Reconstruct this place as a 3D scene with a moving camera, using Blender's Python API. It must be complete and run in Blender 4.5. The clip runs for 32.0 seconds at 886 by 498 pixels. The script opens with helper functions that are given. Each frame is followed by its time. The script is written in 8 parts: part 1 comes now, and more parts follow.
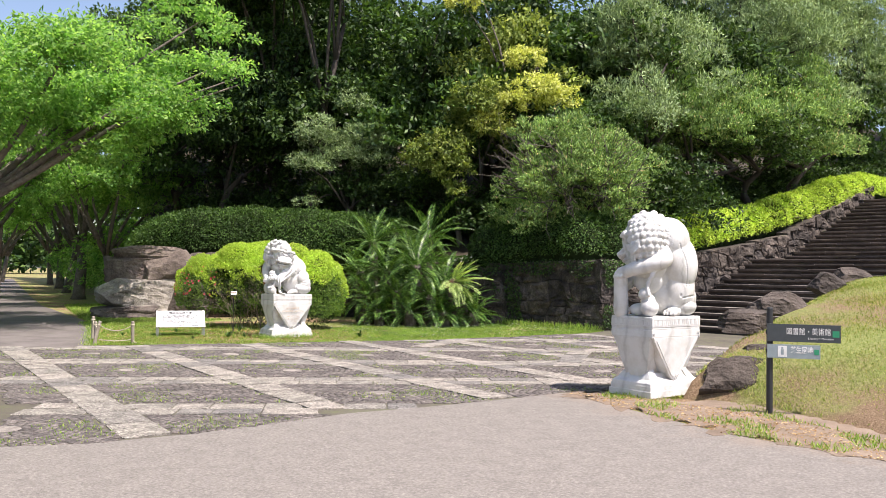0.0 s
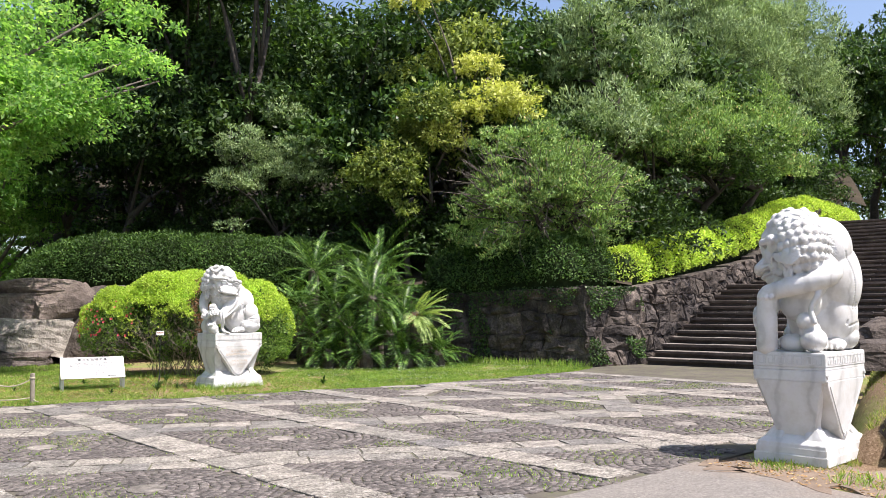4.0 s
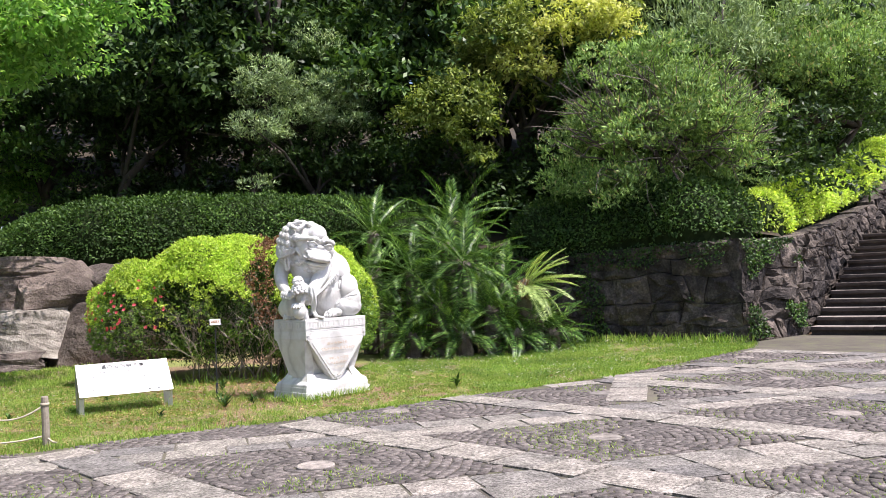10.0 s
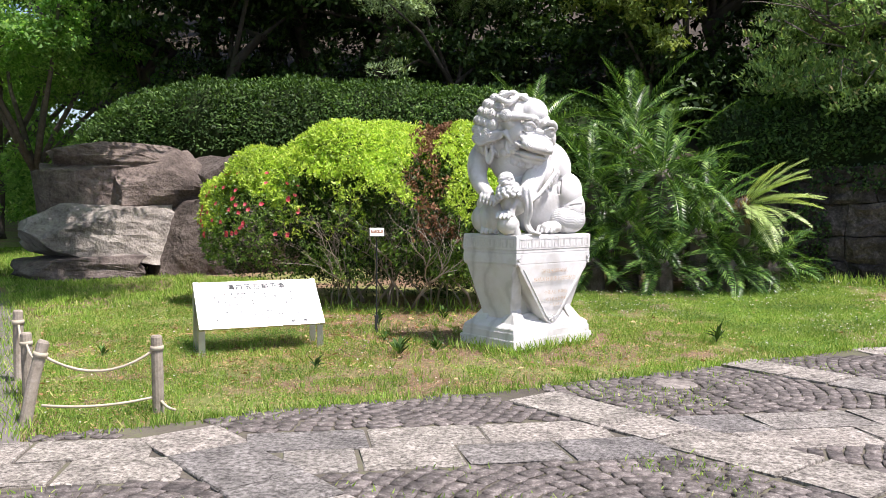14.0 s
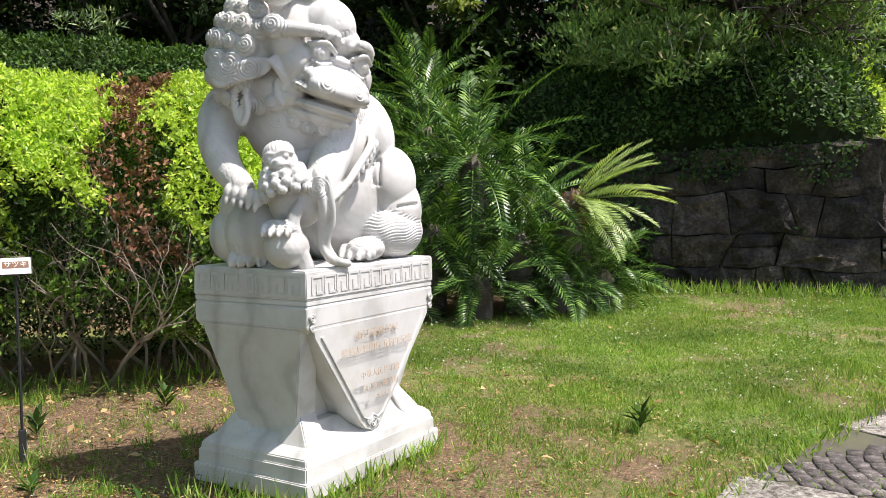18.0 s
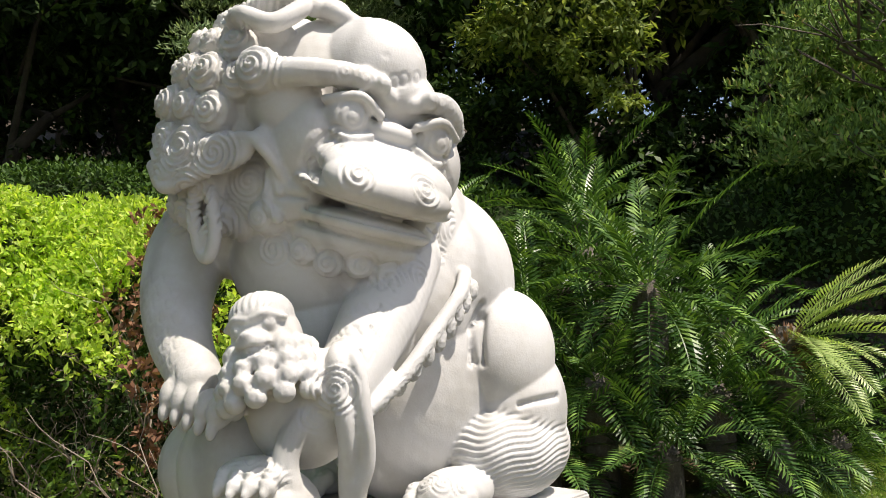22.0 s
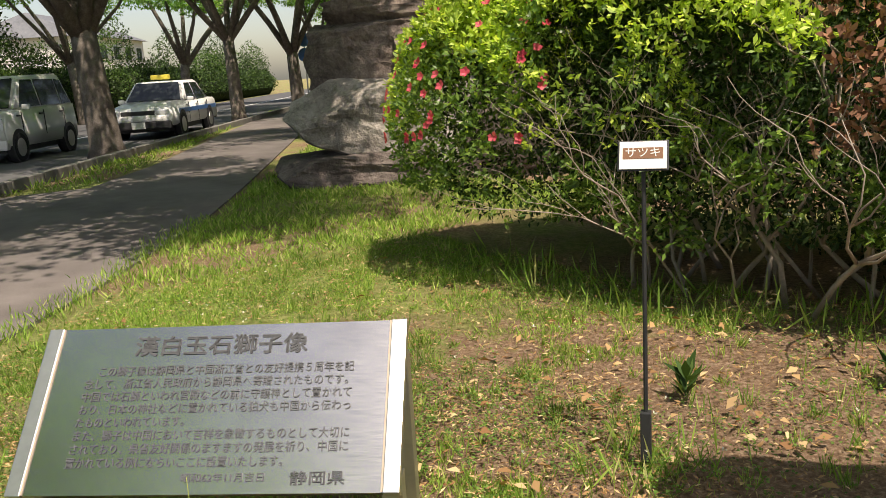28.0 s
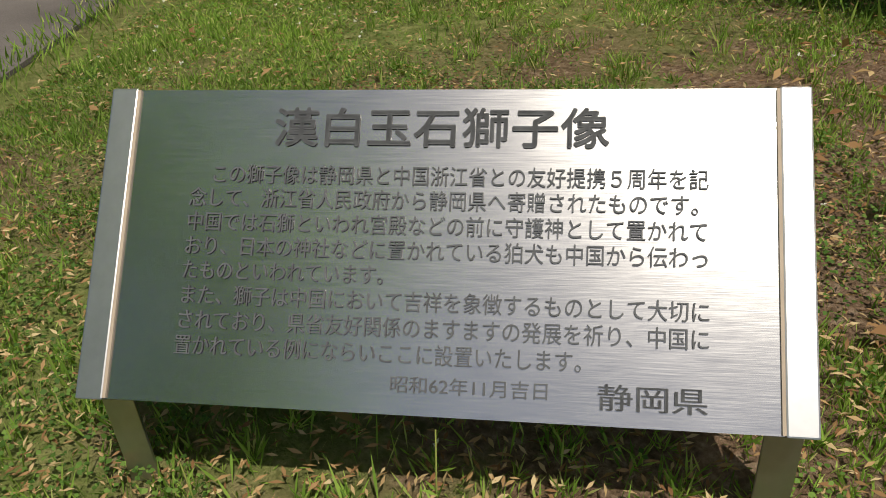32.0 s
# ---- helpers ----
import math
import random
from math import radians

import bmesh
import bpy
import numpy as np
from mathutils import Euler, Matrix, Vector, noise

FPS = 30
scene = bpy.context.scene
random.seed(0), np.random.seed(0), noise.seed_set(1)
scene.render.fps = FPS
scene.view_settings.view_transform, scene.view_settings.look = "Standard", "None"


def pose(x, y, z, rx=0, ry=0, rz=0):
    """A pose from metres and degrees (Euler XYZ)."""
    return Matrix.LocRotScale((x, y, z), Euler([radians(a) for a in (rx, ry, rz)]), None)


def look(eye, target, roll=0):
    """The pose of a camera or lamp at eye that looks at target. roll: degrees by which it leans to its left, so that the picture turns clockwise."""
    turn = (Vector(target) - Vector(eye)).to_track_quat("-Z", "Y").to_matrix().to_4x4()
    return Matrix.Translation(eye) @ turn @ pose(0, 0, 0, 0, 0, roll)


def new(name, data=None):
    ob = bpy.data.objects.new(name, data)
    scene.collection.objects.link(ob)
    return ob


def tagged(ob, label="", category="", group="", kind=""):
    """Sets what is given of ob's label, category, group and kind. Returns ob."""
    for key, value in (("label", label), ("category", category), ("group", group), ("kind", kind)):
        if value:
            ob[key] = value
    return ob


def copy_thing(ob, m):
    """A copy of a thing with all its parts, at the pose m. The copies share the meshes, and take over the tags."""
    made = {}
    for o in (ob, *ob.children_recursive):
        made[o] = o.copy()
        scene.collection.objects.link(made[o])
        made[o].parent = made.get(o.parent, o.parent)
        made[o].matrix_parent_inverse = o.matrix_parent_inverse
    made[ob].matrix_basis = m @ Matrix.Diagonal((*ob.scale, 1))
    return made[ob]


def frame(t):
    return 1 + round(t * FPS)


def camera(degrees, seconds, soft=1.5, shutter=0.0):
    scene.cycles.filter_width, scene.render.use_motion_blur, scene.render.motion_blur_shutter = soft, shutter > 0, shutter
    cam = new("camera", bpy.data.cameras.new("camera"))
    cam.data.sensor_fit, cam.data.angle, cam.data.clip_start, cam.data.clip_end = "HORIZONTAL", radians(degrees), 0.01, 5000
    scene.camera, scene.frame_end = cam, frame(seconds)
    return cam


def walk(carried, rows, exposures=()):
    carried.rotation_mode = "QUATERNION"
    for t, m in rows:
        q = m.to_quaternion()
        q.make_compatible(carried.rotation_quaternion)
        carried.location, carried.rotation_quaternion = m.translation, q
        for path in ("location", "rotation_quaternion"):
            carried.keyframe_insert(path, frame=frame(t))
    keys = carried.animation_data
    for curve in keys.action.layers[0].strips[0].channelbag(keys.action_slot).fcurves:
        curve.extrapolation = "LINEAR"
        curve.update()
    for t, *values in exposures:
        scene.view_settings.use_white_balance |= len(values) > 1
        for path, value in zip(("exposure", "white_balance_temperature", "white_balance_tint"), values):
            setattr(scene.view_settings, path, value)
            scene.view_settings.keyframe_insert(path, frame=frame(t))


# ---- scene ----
cam = camera(55.5, 32.0, soft=0.9)
PATH = [
    (0, (6.367, 0.164, 1.562), (5.721, 2.056, 1.618), 0.8),
    (0.5, (6.029, 0.528, 1.575), (5.45, 2.441, 1.643), 1.7),
    (1, (5.628, 0.825, 1.548), (5.143, 2.763, 1.632), 1.6),
    (1.5, (5.286, 1.181, 1.536), (4.873, 3.135, 1.638), 0.9),
    (2, (4.932, 1.507, 1.522), (4.548, 3.465, 1.65), 0.5),
    (2.5, (4.567, 1.818, 1.528), (4.194, 3.778, 1.674), 0.4),
    (3, (4.237, 2.172, 1.506), (3.842, 4.125, 1.677), 1.2),
    (3.5, (3.875, 2.558, 1.487), (3.472, 4.51, 1.663), 1.0),
    (4, (3.544, 2.897, 1.45), (3.153, 4.853, 1.591), -0.2),
    (4.5, (3.211, 3.193, 1.472), (2.812, 5.149, 1.59), -0.6),
    (6.5, (1.862, 4.533, 1.451), (1.571, 6.509, 1.563), -1.1),
    (7, (1.565, 4.888, 1.454), (1.249, 6.86, 1.56), -1.3),
    (7.5, (1.201, 5.293, 1.442), (0.857, 7.261, 1.537), -1.8),
    (8, (0.937, 5.722, 1.449), (0.565, 7.684, 1.542), -1.4),
    (8.5, (0.638, 6.073, 1.428), (0.293, 8.041, 1.521), -1.3),
    (9, (0.353, 6.438, 1.417), (0.052, 8.413, 1.504), -1.9),
    (9.5, (0.073, 6.865, 1.406), (-0.225, 8.841, 1.495), -2.3),
    (10, (-0.241, 7.207, 1.4), (-0.553, 9.181, 1.478), -2.5),
    (10.5, (-0.484, 7.616, 1.384), (-0.842, 9.583, 1.44), -1.9),
    (11, (-0.69, 7.954, 1.393), (-1.137, 9.903, 1.417), -1.6),
    (11.5, (-1.064, 8.325, 1.368), (-1.597, 10.252, 1.374), -1.8),
    (12, (-1.304, 8.71, 1.373), (-1.912, 10.615, 1.374), -1.2),
    (12.5, (-1.573, 9.05, 1.345), (-2.186, 10.954, 1.326), -0.8),
    (13, (-1.828, 9.427, 1.305), (-2.411, 11.34, 1.25), -0.2),
    (13.5, (-2.133, 9.796, 1.292), (-2.667, 11.721, 1.204), 0.1),
    (15.5, (-2.939, 11.514, 1.251), (-3.318, 13.473, 1.117), 1.0),
    (16, (-2.999, 11.961, 1.268), (-3.266, 13.938, 1.138), 0.9),
    (16.5, (-3.098, 12.417, 1.293), (-3.24, 14.409, 1.178), -0.2),
    (17, (-3.15, 12.902, 1.296), (-3.2, 14.899, 1.184), -0.7),
    (17.5, (-3.21, 13.365, 1.285), (-3.183, 15.362, 1.175), -0.8),
    (18, (-3.21, 13.794, 1.292), (-3.117, 15.789, 1.175), -0.7),
    (18.5, (-3.183, 14.213, 1.32), (-3.096, 16.208, 1.203), -0.2),
    (19, (-3.175, 14.593, 1.341), (-3.11, 16.59, 1.244), 0.0),
    (19.5, (-3.113, 14.838, 1.375), (-3.082, 16.837, 1.336), -0.8),
    (20, (-3.043, 15.061, 1.419), (-3.083, 17.06, 1.44), -1.1),
    (20.5, (-3.07, 15.27, 1.423), (-3.169, 17.266, 1.495), -1.3),
    (21, (-3.109, 15.463, 1.445), (-3.267, 17.454, 1.563), -2.1),
    (21.5, (-3.095, 15.65, 1.468), (-3.339, 17.629, 1.622), -2.0),
    (22, (-3.094, 15.751, 1.473), (-3.388, 17.721, 1.651), -1.7),
    (22.5, (-3.111, 15.771, 1.467), (-3.408, 17.741, 1.645), -2.0),
    (23, (-3.126, 15.76, 1.469), (-3.424, 17.73, 1.647), -2.3),
    (23.5, (-3.143, 15.754, 1.468), (-3.456, 17.721, 1.649), -2.2),
    (24, (-3.153, 15.753, 1.462), (-3.49, 17.716, 1.642), -1.8),
    (24.5, (-3.158, 15.75, 1.461), (-3.521, 17.709, 1.635), -1.4),
    (26.5, (-3.388, 15.554, 1.262), (-4.318, 17.325, 1.224), -1.2),
    (27, (-3.438, 15.606, 1.266), (-4.602, 17.22, 1.064), -2.9),
    (27.5, (-3.606, 15.728, 1.275), (-4.902, 17.216, 0.948), -3.2),
    (28, (-3.758, 15.841, 1.277), (-5.158, 17.207, 0.86), -3.5),
    (28.5, (-3.984, 15.891, 1.211), (-5.383, 17.214, 0.672), -3.5),
    (29, (-4.155, 15.971, 1.2), (-5.559, 17.237, 0.547), -4.1),
    (29.5, (-4.363, 16.036, 1.169), (-5.766, 17.277, 0.467), -0.0),
    (30, (-4.57, 16.08, 1.136), (-5.962, 17.258, 0.316), -2.8),
    (30.5, (-4.744, 16.085, 1.115), (-6.122, 17.238, 0.237), -2.8),
    (31, (-4.888, 16.155, 1.092), (-6.243, 17.285, 0.15), -2.9),
    (31.5, (-4.986, 16.233, 1.073), (-6.304, 17.337, 0.051), -3.0),
    (32, (-5.005, 16.245, 1.074), (-6.292, 17.326, -0.01), -4.1),
]
walk(cam, [(t, look(e, g, r)) for t, e, g, r in PATH], [(0, 0.87, 6650, 18), (4, 0.87, 6450, 17), (13, 0.9, 6300, 22), (16, 0.65, 6450, 16), (18, 0.65, 6500, 16), (20.5, 0.4, 6900, 14), (24.5, 0.3, 7000, 14), (26.5, 0.32, 7100, 14), (28, 0.55, 7500, 16), (29, 0.45, 7350, 12), (30, 0.12, 7200, 9), (31, -0.15, 7200, 10), (32, -0.35, 7000, 10)])

from mathutils.geometry import tessellate_polygon

# ---- daylight ----
world = bpy.data.worlds.new("world")
scene.world = world
world.use_nodes = True
wn = world.node_tree
wn.nodes.clear()
sky = wn.nodes.new("ShaderNodeTexSky")
sky.sky_type = "NISHITA"
sky.sun_disc = False
SUN_TO = Vector((0.475, -0.15, 1.0)).normalized()
sky.sun_elevation = math.asin(SUN_TO.z)
sky.sun_rotation = math.atan2(SUN_TO.x, SUN_TO.y)
sky.dust_density = 1.8
bg = wn.nodes.new("ShaderNodeBackground")
bg.inputs["Strength"].default_value = 0.115
wo = wn.nodes.new("ShaderNodeOutputWorld")
wn.links.new(sky.outputs[0], bg.inputs["Color"])
wn.links.new(bg.outputs[0], wo.inputs["Surface"])
sun = new("sun", bpy.data.lights.new("sun", "SUN"))
sun.data.energy = 4.8
sun.data.angle = radians(0.55)
sun.data.color = (1.0, 0.955, 0.88)
sun.matrix_world = look((0, 0, 40), Vector((0, 0, 40)) - SUN_TO)


# ---- materials ----
def mat(name, rough=0.8, metal=0.0, spec=0.4):
    m = bpy.data.materials.new(name)
    m.use_nodes = True
    b = m.node_tree.nodes["Principled BSDF"]
    b.inputs["Roughness"].default_value = rough
    b.inputs["Metallic"].default_value = metal
    b.inputs["Specular IOR Level"].default_value = spec
    return m, m.node_tree, b


def noise_tex(nt, scale, detail=4.0, rough=0.6, vec=None):
    n = nt.nodes.new("ShaderNodeTexNoise")
    n.inputs["Scale"].default_value = scale
    n.inputs["Detail"].default_value = detail
    n.inputs["Roughness"].default_value = rough
    if vec is not None:
        nt.links.new(vec, n.inputs["Vector"])
    return n.outputs["Fac"]


def ramp(nt, fac, stops):
    r = nt.nodes.new("ShaderNodeValToRGB")
    e = r.color_ramp.elements
    while len(e) < len(stops):
        e.new(0.5)
    for k, (p, c) in zip(e, stops):
        k.position, k.color = p, (*c, 1)
    nt.links.new(fac, r.inputs["Fac"])
    return r.outputs["Color"]


def mixc(nt, fac, a, b, mode="MIX"):
    n = nt.nodes.new("ShaderNodeMix")
    n.data_type, n.blend_type = "RGBA", mode
    for sock, v in ((n.inputs[0], fac), (n.inputs[6], a), (n.inputs[7], b)):
        if isinstance(v, (int, float)):
            sock.default_value = v
        elif isinstance(v, tuple):
            sock.default_value = (*v, 1)
        else:
            nt.links.new(v, sock)
    return n.outputs[2]


def math_node(nt, op, a, b=0.0):
    n = nt.nodes.new("ShaderNodeMath")
    n.operation = op
    for sock, v in zip(n.inputs, (a, b)):
        if isinstance(v, (int, float)):
            sock.default_value = v
        else:
            nt.links.new(v, sock)
    return n.outputs[0]


def coords(nt, kind="Object"):
    return nt.nodes.new("ShaderNodeTexCoord").outputs[kind]


def world_pos(nt):
    return nt.nodes.new("ShaderNodeNewGeometry").outputs["Position"]


def bump(nt, b, height, strength=0.4, dist=0.02):
    n = nt.nodes.new("ShaderNodeBump")
    n.inputs["Strength"].default_value = strength
    n.inputs["Distance"].default_value = dist
    nt.links.new(height, n.inputs["Height"])
    nt.links.new(n.outputs[0], b.inputs["Normal"])


def surface(name, stops, scale=8.0, fine=60.0, rough=0.85, stain=0.35, relief=0.4, depth=0.01, metal=0.0, spec=0.3, piece=0.0, island=0.0):
    """A weathered surface: colour ramp over mid noise, dark stains, fine relief; piece: brightness spread from object to object."""
    m, nt, b = mat(name, rough, metal, spec)
    p = world_pos(nt)
    big = noise_tex(nt, scale * 0.15, 3, 0.6, p)
    mid = noise_tex(nt, scale, 6, 0.65, p)
    small = noise_tex(nt, fine, 4, 0.7, p)
    f = math_node(nt, "ADD", math_node(nt, "MULTIPLY", mid, 0.6), math_node(nt, "MULTIPLY", small, 0.4))
    c = ramp(nt, f, stops)
    dark = ramp(nt, big, [(0.35, (1 - stain, 1 - stain, 1 - stain)), (0.62, (1, 1, 1))])
    c = mixc(nt, 1.0, c, dark, "MULTIPLY")
    if piece:
        r = nt.nodes.new("ShaderNodeObjectInfo").outputs["Random"]
        c = mixc(nt, 1.0, c, ramp(nt, r, [(0.0, (1 - piece, 1 - piece, 1 - piece * 0.9)), (0.5, (1, 0.98, 0.95)), (1.0, (1 + piece * 0.42, 1 + piece * 0.3, 1 + piece * 0.24))]), "MULTIPLY")
    if island:
        r = nt.nodes.new("ShaderNodeNewGeometry").outputs["Random Per Island"]
        c = mixc(nt, 1.0, c, ramp(nt, r, [(0.0, (1 - island, 1 - island, 1 - island)), (1.0, (1 + island * 0.6, 1 + island * 0.55, 1 + island * 0.5))]), "MULTIPLY")
    nt.links.new(c, b.inputs["Base Color"])
    bump(nt, b, f, relief, depth)
    return m


def plain(name, rgb, rough=0.5, metal=0.0, spec=0.5, vary=0.12, scale=20):
    m, nt, b = mat(name, rough, metal, spec)
    n = noise_tex(nt, scale, 4, 0.6, world_pos(nt))
    c = ramp(nt, n, [(0.3, tuple(v * (1 - vary) for v in rgb)), (0.7, tuple(min(1, v * (1 + vary * 0.5)) for v in rgb))])
    nt.links.new(c, b.inputs["Base Color"])
    return m


def leaf_mat(name, stops, rough=0.6, through_light=0.35, patch=0.35, spec=0.2):
    """Foliage: leaf by leaf colour, patches of lighter and darker growth, light shining through the blades."""
    m, nt, b = mat(name, rough, 0.0, spec)
    r = nt.nodes.new("ShaderNodeNewGeometry").outputs["Random Per Island"]
    c = ramp(nt, r, stops)
    p = noise_tex(nt, 0.9, 3, 0.6, world_pos(nt))
    c = mixc(nt, 1.0, c, ramp(nt, p, [(0.3, (1 - patch,) * 3), (0.7, (1 + patch * 0.5, 1 + patch * 0.5, 1.0))]), "MULTIPLY")
    nt.links.new(c, b.inputs["Base Color"])
    t = nt.nodes.new("ShaderNodeBsdfTranslucent")
    nt.links.new(mixc(nt, 1.0, c, (1.25, 1.3, 0.6), "MULTIPLY"), t.inputs["Color"])
    s = nt.nodes.new("ShaderNodeMixShader")
    s.inputs[0].default_value = through_light
    nt.links.new(b.outputs[0], s.inputs[1])
    nt.links.new(t.outputs[0], s.inputs[2])
    nt.links.new(s.outputs[0], nt.nodes["Material Output"].inputs["Surface"])
    return m


M = {}
M["asphalt"] = surface("asphalt", [(0.34, (0.115, 0.105, 0.095)), (0.5, (0.19, 0.173, 0.155)), (0.68, (0.315, 0.29, 0.262))], 34.0, 85, 0.9, 0.14, 0.5, 0.006)


def sand_on(m):
    """Brown sand washed over the asphalt from the strip below the bank."""
    nt = m.node_tree
    b = nt.nodes["Principled BSDF"]
    p = world_pos(nt)
    along = nt.nodes.new("ShaderNodeVectorMath")
    along.operation = "DOT_PRODUCT"
    nt.links.new(p, along.inputs[0])
    along.inputs[1].default_value = (0.63, 0.776, 0)
    far = math_node(nt, "SUBTRACT", along.outputs["Value"], 11.48)
    f = math_node(nt, "ADD", math_node(nt, "MULTIPLY", far, 0.42), math_node(nt, "ADD", math_node(nt, "MULTIPLY", noise_tex(nt, 1.1, 6, 0.7, p), 1.1), math_node(nt, "MULTIPLY", noise_tex(nt, 22.0, 4, 0.7, p), 0.5)))
    k = ramp(nt, f, [(0.5, (0, 0, 0)), (0.98, (0.85, 0.85, 0.85))])
    old = b.inputs["Base Color"].links[0].from_socket
    sand = ramp(nt, noise_tex(nt, 40.0, 5, 0.7, p), [(0.32, (0.16, 0.118, 0.088)), (0.55, (0.255, 0.198, 0.15)), (0.75, (0.36, 0.3, 0.235))])
    nt.links.new(mixc(nt, k, old, sand), b.inputs["Base Color"])


sand_on(M["asphalt"])
M["path"] = surface("path", [(0.35, (0.098, 0.085, 0.080)), (0.7, (0.217, 0.194, 0.183))], 1.5, 120, 0.9, 0.2, 0.4, 0.006)
M["road"] = surface("road", [(0.3, (0.06, 0.06, 0.063)), (0.7, (0.13, 0.13, 0.135))], 1.5, 120, 0.9, 0.2, 0.4, 0.006)
M["mortar"] = surface("joint_soil", [(0.3, (0.06, 0.052, 0.042)), (0.5, (0.12, 0.107, 0.085)), (0.7, (0.14, 0.155, 0.065))], 3.0, 50, 0.95, 0.3, 0.7, 0.01)
M["slab"] = surface("granite_slab", [(0.38, (0.075, 0.069, 0.06)), (0.46, (0.19, 0.177, 0.157)), (0.53, (0.345, 0.325, 0.29)), (0.64, (0.53, 0.505, 0.46))], 34.0, 85, 0.85, 0.45, 1.0, 0.016, piece=0.38)
M["sett"] = surface("basalt_sett", [(0.36, (0.054, 0.046, 0.043)), (0.48, (0.13, 0.114, 0.106)), (0.56, (0.21, 0.187, 0.173)), (0.66, (0.43, 0.4, 0.37))], 24.0, 95, 0.85, 0.4, 0.45, 0.006, island=0.3)
M["disc"] = surface("grey_disc_stone", [(0.36, (0.1, 0.09, 0.08)), (0.5, (0.24, 0.22, 0.2)), (0.66, (0.42, 0.39, 0.355))], 14.0, 120, 0.85, 0.4, 0.7, 0.01, piece=0.3)
M["wallstone"] = surface("wall_stone", [(0.34, (0.022, 0.018, 0.016)), (0.5, (0.085, 0.072, 0.062)), (0.68, (0.26, 0.22, 0.19))], 3.2, 22, 0.92, 0.5, 1.0, 0.07, piece=0.4)
M["rock"] = surface("boulder_stone", [(0.34, (0.06, 0.05, 0.044)), (0.5, (0.17, 0.138, 0.12)), (0.68, (0.3, 0.255, 0.22))], 3.0, 20, 0.92, 0.45, 1.0, 0.08, piece=0.2)
# boulder stone copied darker: the shaded side is put into its colour
M["rock_shaded"] = surface("shaded_boulder_stone", [(0.34, (0.035, 0.029, 0.025)), (0.5, (0.1, 0.083, 0.072)), (0.68, (0.19, 0.162, 0.142))], 3.0, 20, 0.92, 0.5, 1.0, 0.08, piece=0.2)
M["rocklight"] = surface("pale_boulder_stone", [(0.34, (0.156, 0.137, 0.117)), (0.5, (0.390, 0.351, 0.305)), (0.68, (0.572, 0.527, 0.461))], 3.5, 20, 0.92, 0.4, 1.0, 0.08)
# one stair stone in two tones: sunlit tops, shaded risers and sides
M["tread"] = surface("stair_tread_lit", [(0.3, (0.13, 0.115, 0.1)), (0.5, (0.25, 0.22, 0.2)), (0.7, (0.36, 0.325, 0.3))], 4.0, 50, 0.9, 0.3, 0.5, 0.01, piece=0.2)
M["step"] = surface("stair_side_shaded", [(0.3, (0.038, 0.031, 0.028)), (0.5, (0.08, 0.066, 0.059)), (0.7, (0.145, 0.122, 0.108))], 4.0, 50, 0.9, 0.35, 0.5, 0.01, piece=0.15)
M["soil"] = surface("forest_soil", [(0.3, (0.03, 0.025, 0.018)), (0.6, (0.07, 0.055, 0.035)), (0.75, (0.05, 0.065, 0.025))], 2.0, 30, 0.95, 0.3, 0.7, 0.03)
M["bark"] = surface("bark", [(0.3, (0.07, 0.058, 0.048)), (0.5, (0.16, 0.135, 0.115)), (0.72, (0.3, 0.27, 0.24))], 7.0, 45, 0.92, 0.3, 0.9, 0.03)
# the bark again for hill trees, wood shade put into its colour
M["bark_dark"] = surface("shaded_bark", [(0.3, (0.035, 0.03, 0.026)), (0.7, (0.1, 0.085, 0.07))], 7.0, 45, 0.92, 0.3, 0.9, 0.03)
# near-black green that stands in for the shade inside a hedge
M["inner"] = plain("hedge_inner_shade", (0.022, 0.035, 0.012), 0.95, 0, 0.1, 0.4, 8)
M["twig"] = surface("pale_twig", [(0.3, (0.24, 0.19, 0.15)), (0.7, (0.5, 0.43, 0.36))], 8.0, 60, 0.9, 0.25, 0.4, 0.01)
M["wood"] = surface("weathered_post", [(0.3, (0.19, 0.16, 0.12)), (0.5, (0.34, 0.295, 0.235)), (0.7, (0.47, 0.42, 0.35))], 12.0, 60, 0.9, 0.3, 0.6, 0.01)
M["rope"] = surface("rope_fibre", [(0.3, (0.36, 0.31, 0.23)), (0.7, (0.6, 0.54, 0.42))], 30.0, 150, 0.95, 0.2, 0.6, 0.004)


def marble():
    m, nt, b = mat("white_marble", 0.55, 0.0, 0.35)
    p = world_pos(nt)
    vein = nt.nodes.new("ShaderNodeTexWave")
    vein.inputs["Scale"].default_value = 1.3
    vein.inputs["Distortion"].default_value = 9.0
    vein.inputs["Detail"].default_value = 5.0
    nt.links.new(p, vein.inputs["Vector"])
    v = ramp(nt, vein.outputs["Fac"], [(0.0, (0.5, 0.497, 0.485)), (0.12, (0.595, 0.592, 0.58)), (0.6, (0.64, 0.637, 0.625))])
    g = ramp(nt, noise_tex(nt, 5.0, 6, 0.7, p), [(0.33, (0.88, 0.86, 0.82)), (0.55, (1, 1, 1))])
    f = math_node(nt, "ADD", noise_tex(nt, 170.0, 3, 0.6, p), math_node(nt, "MULTIPLY", noise_tex(nt, 14.0, 4, 0.55, p), 0.8))
    nt.links.new(mixc(nt, 1.0, v, g, "MULTIPLY"), b.inputs["Base Color"])
    bump(nt, b, f, 0.16, 0.004)
    return m


M["marble"] = marble()
M["marble_cut"] = plain("marble_relief", (0.58, 0.575, 0.56), 0.6, 0, 0.3, 0.1, 60)
M["gilt"] = plain("worn_brown_letter_paint", (0.5, 0.36, 0.24), 0.7, 0, 0.3, 0.35, 90)


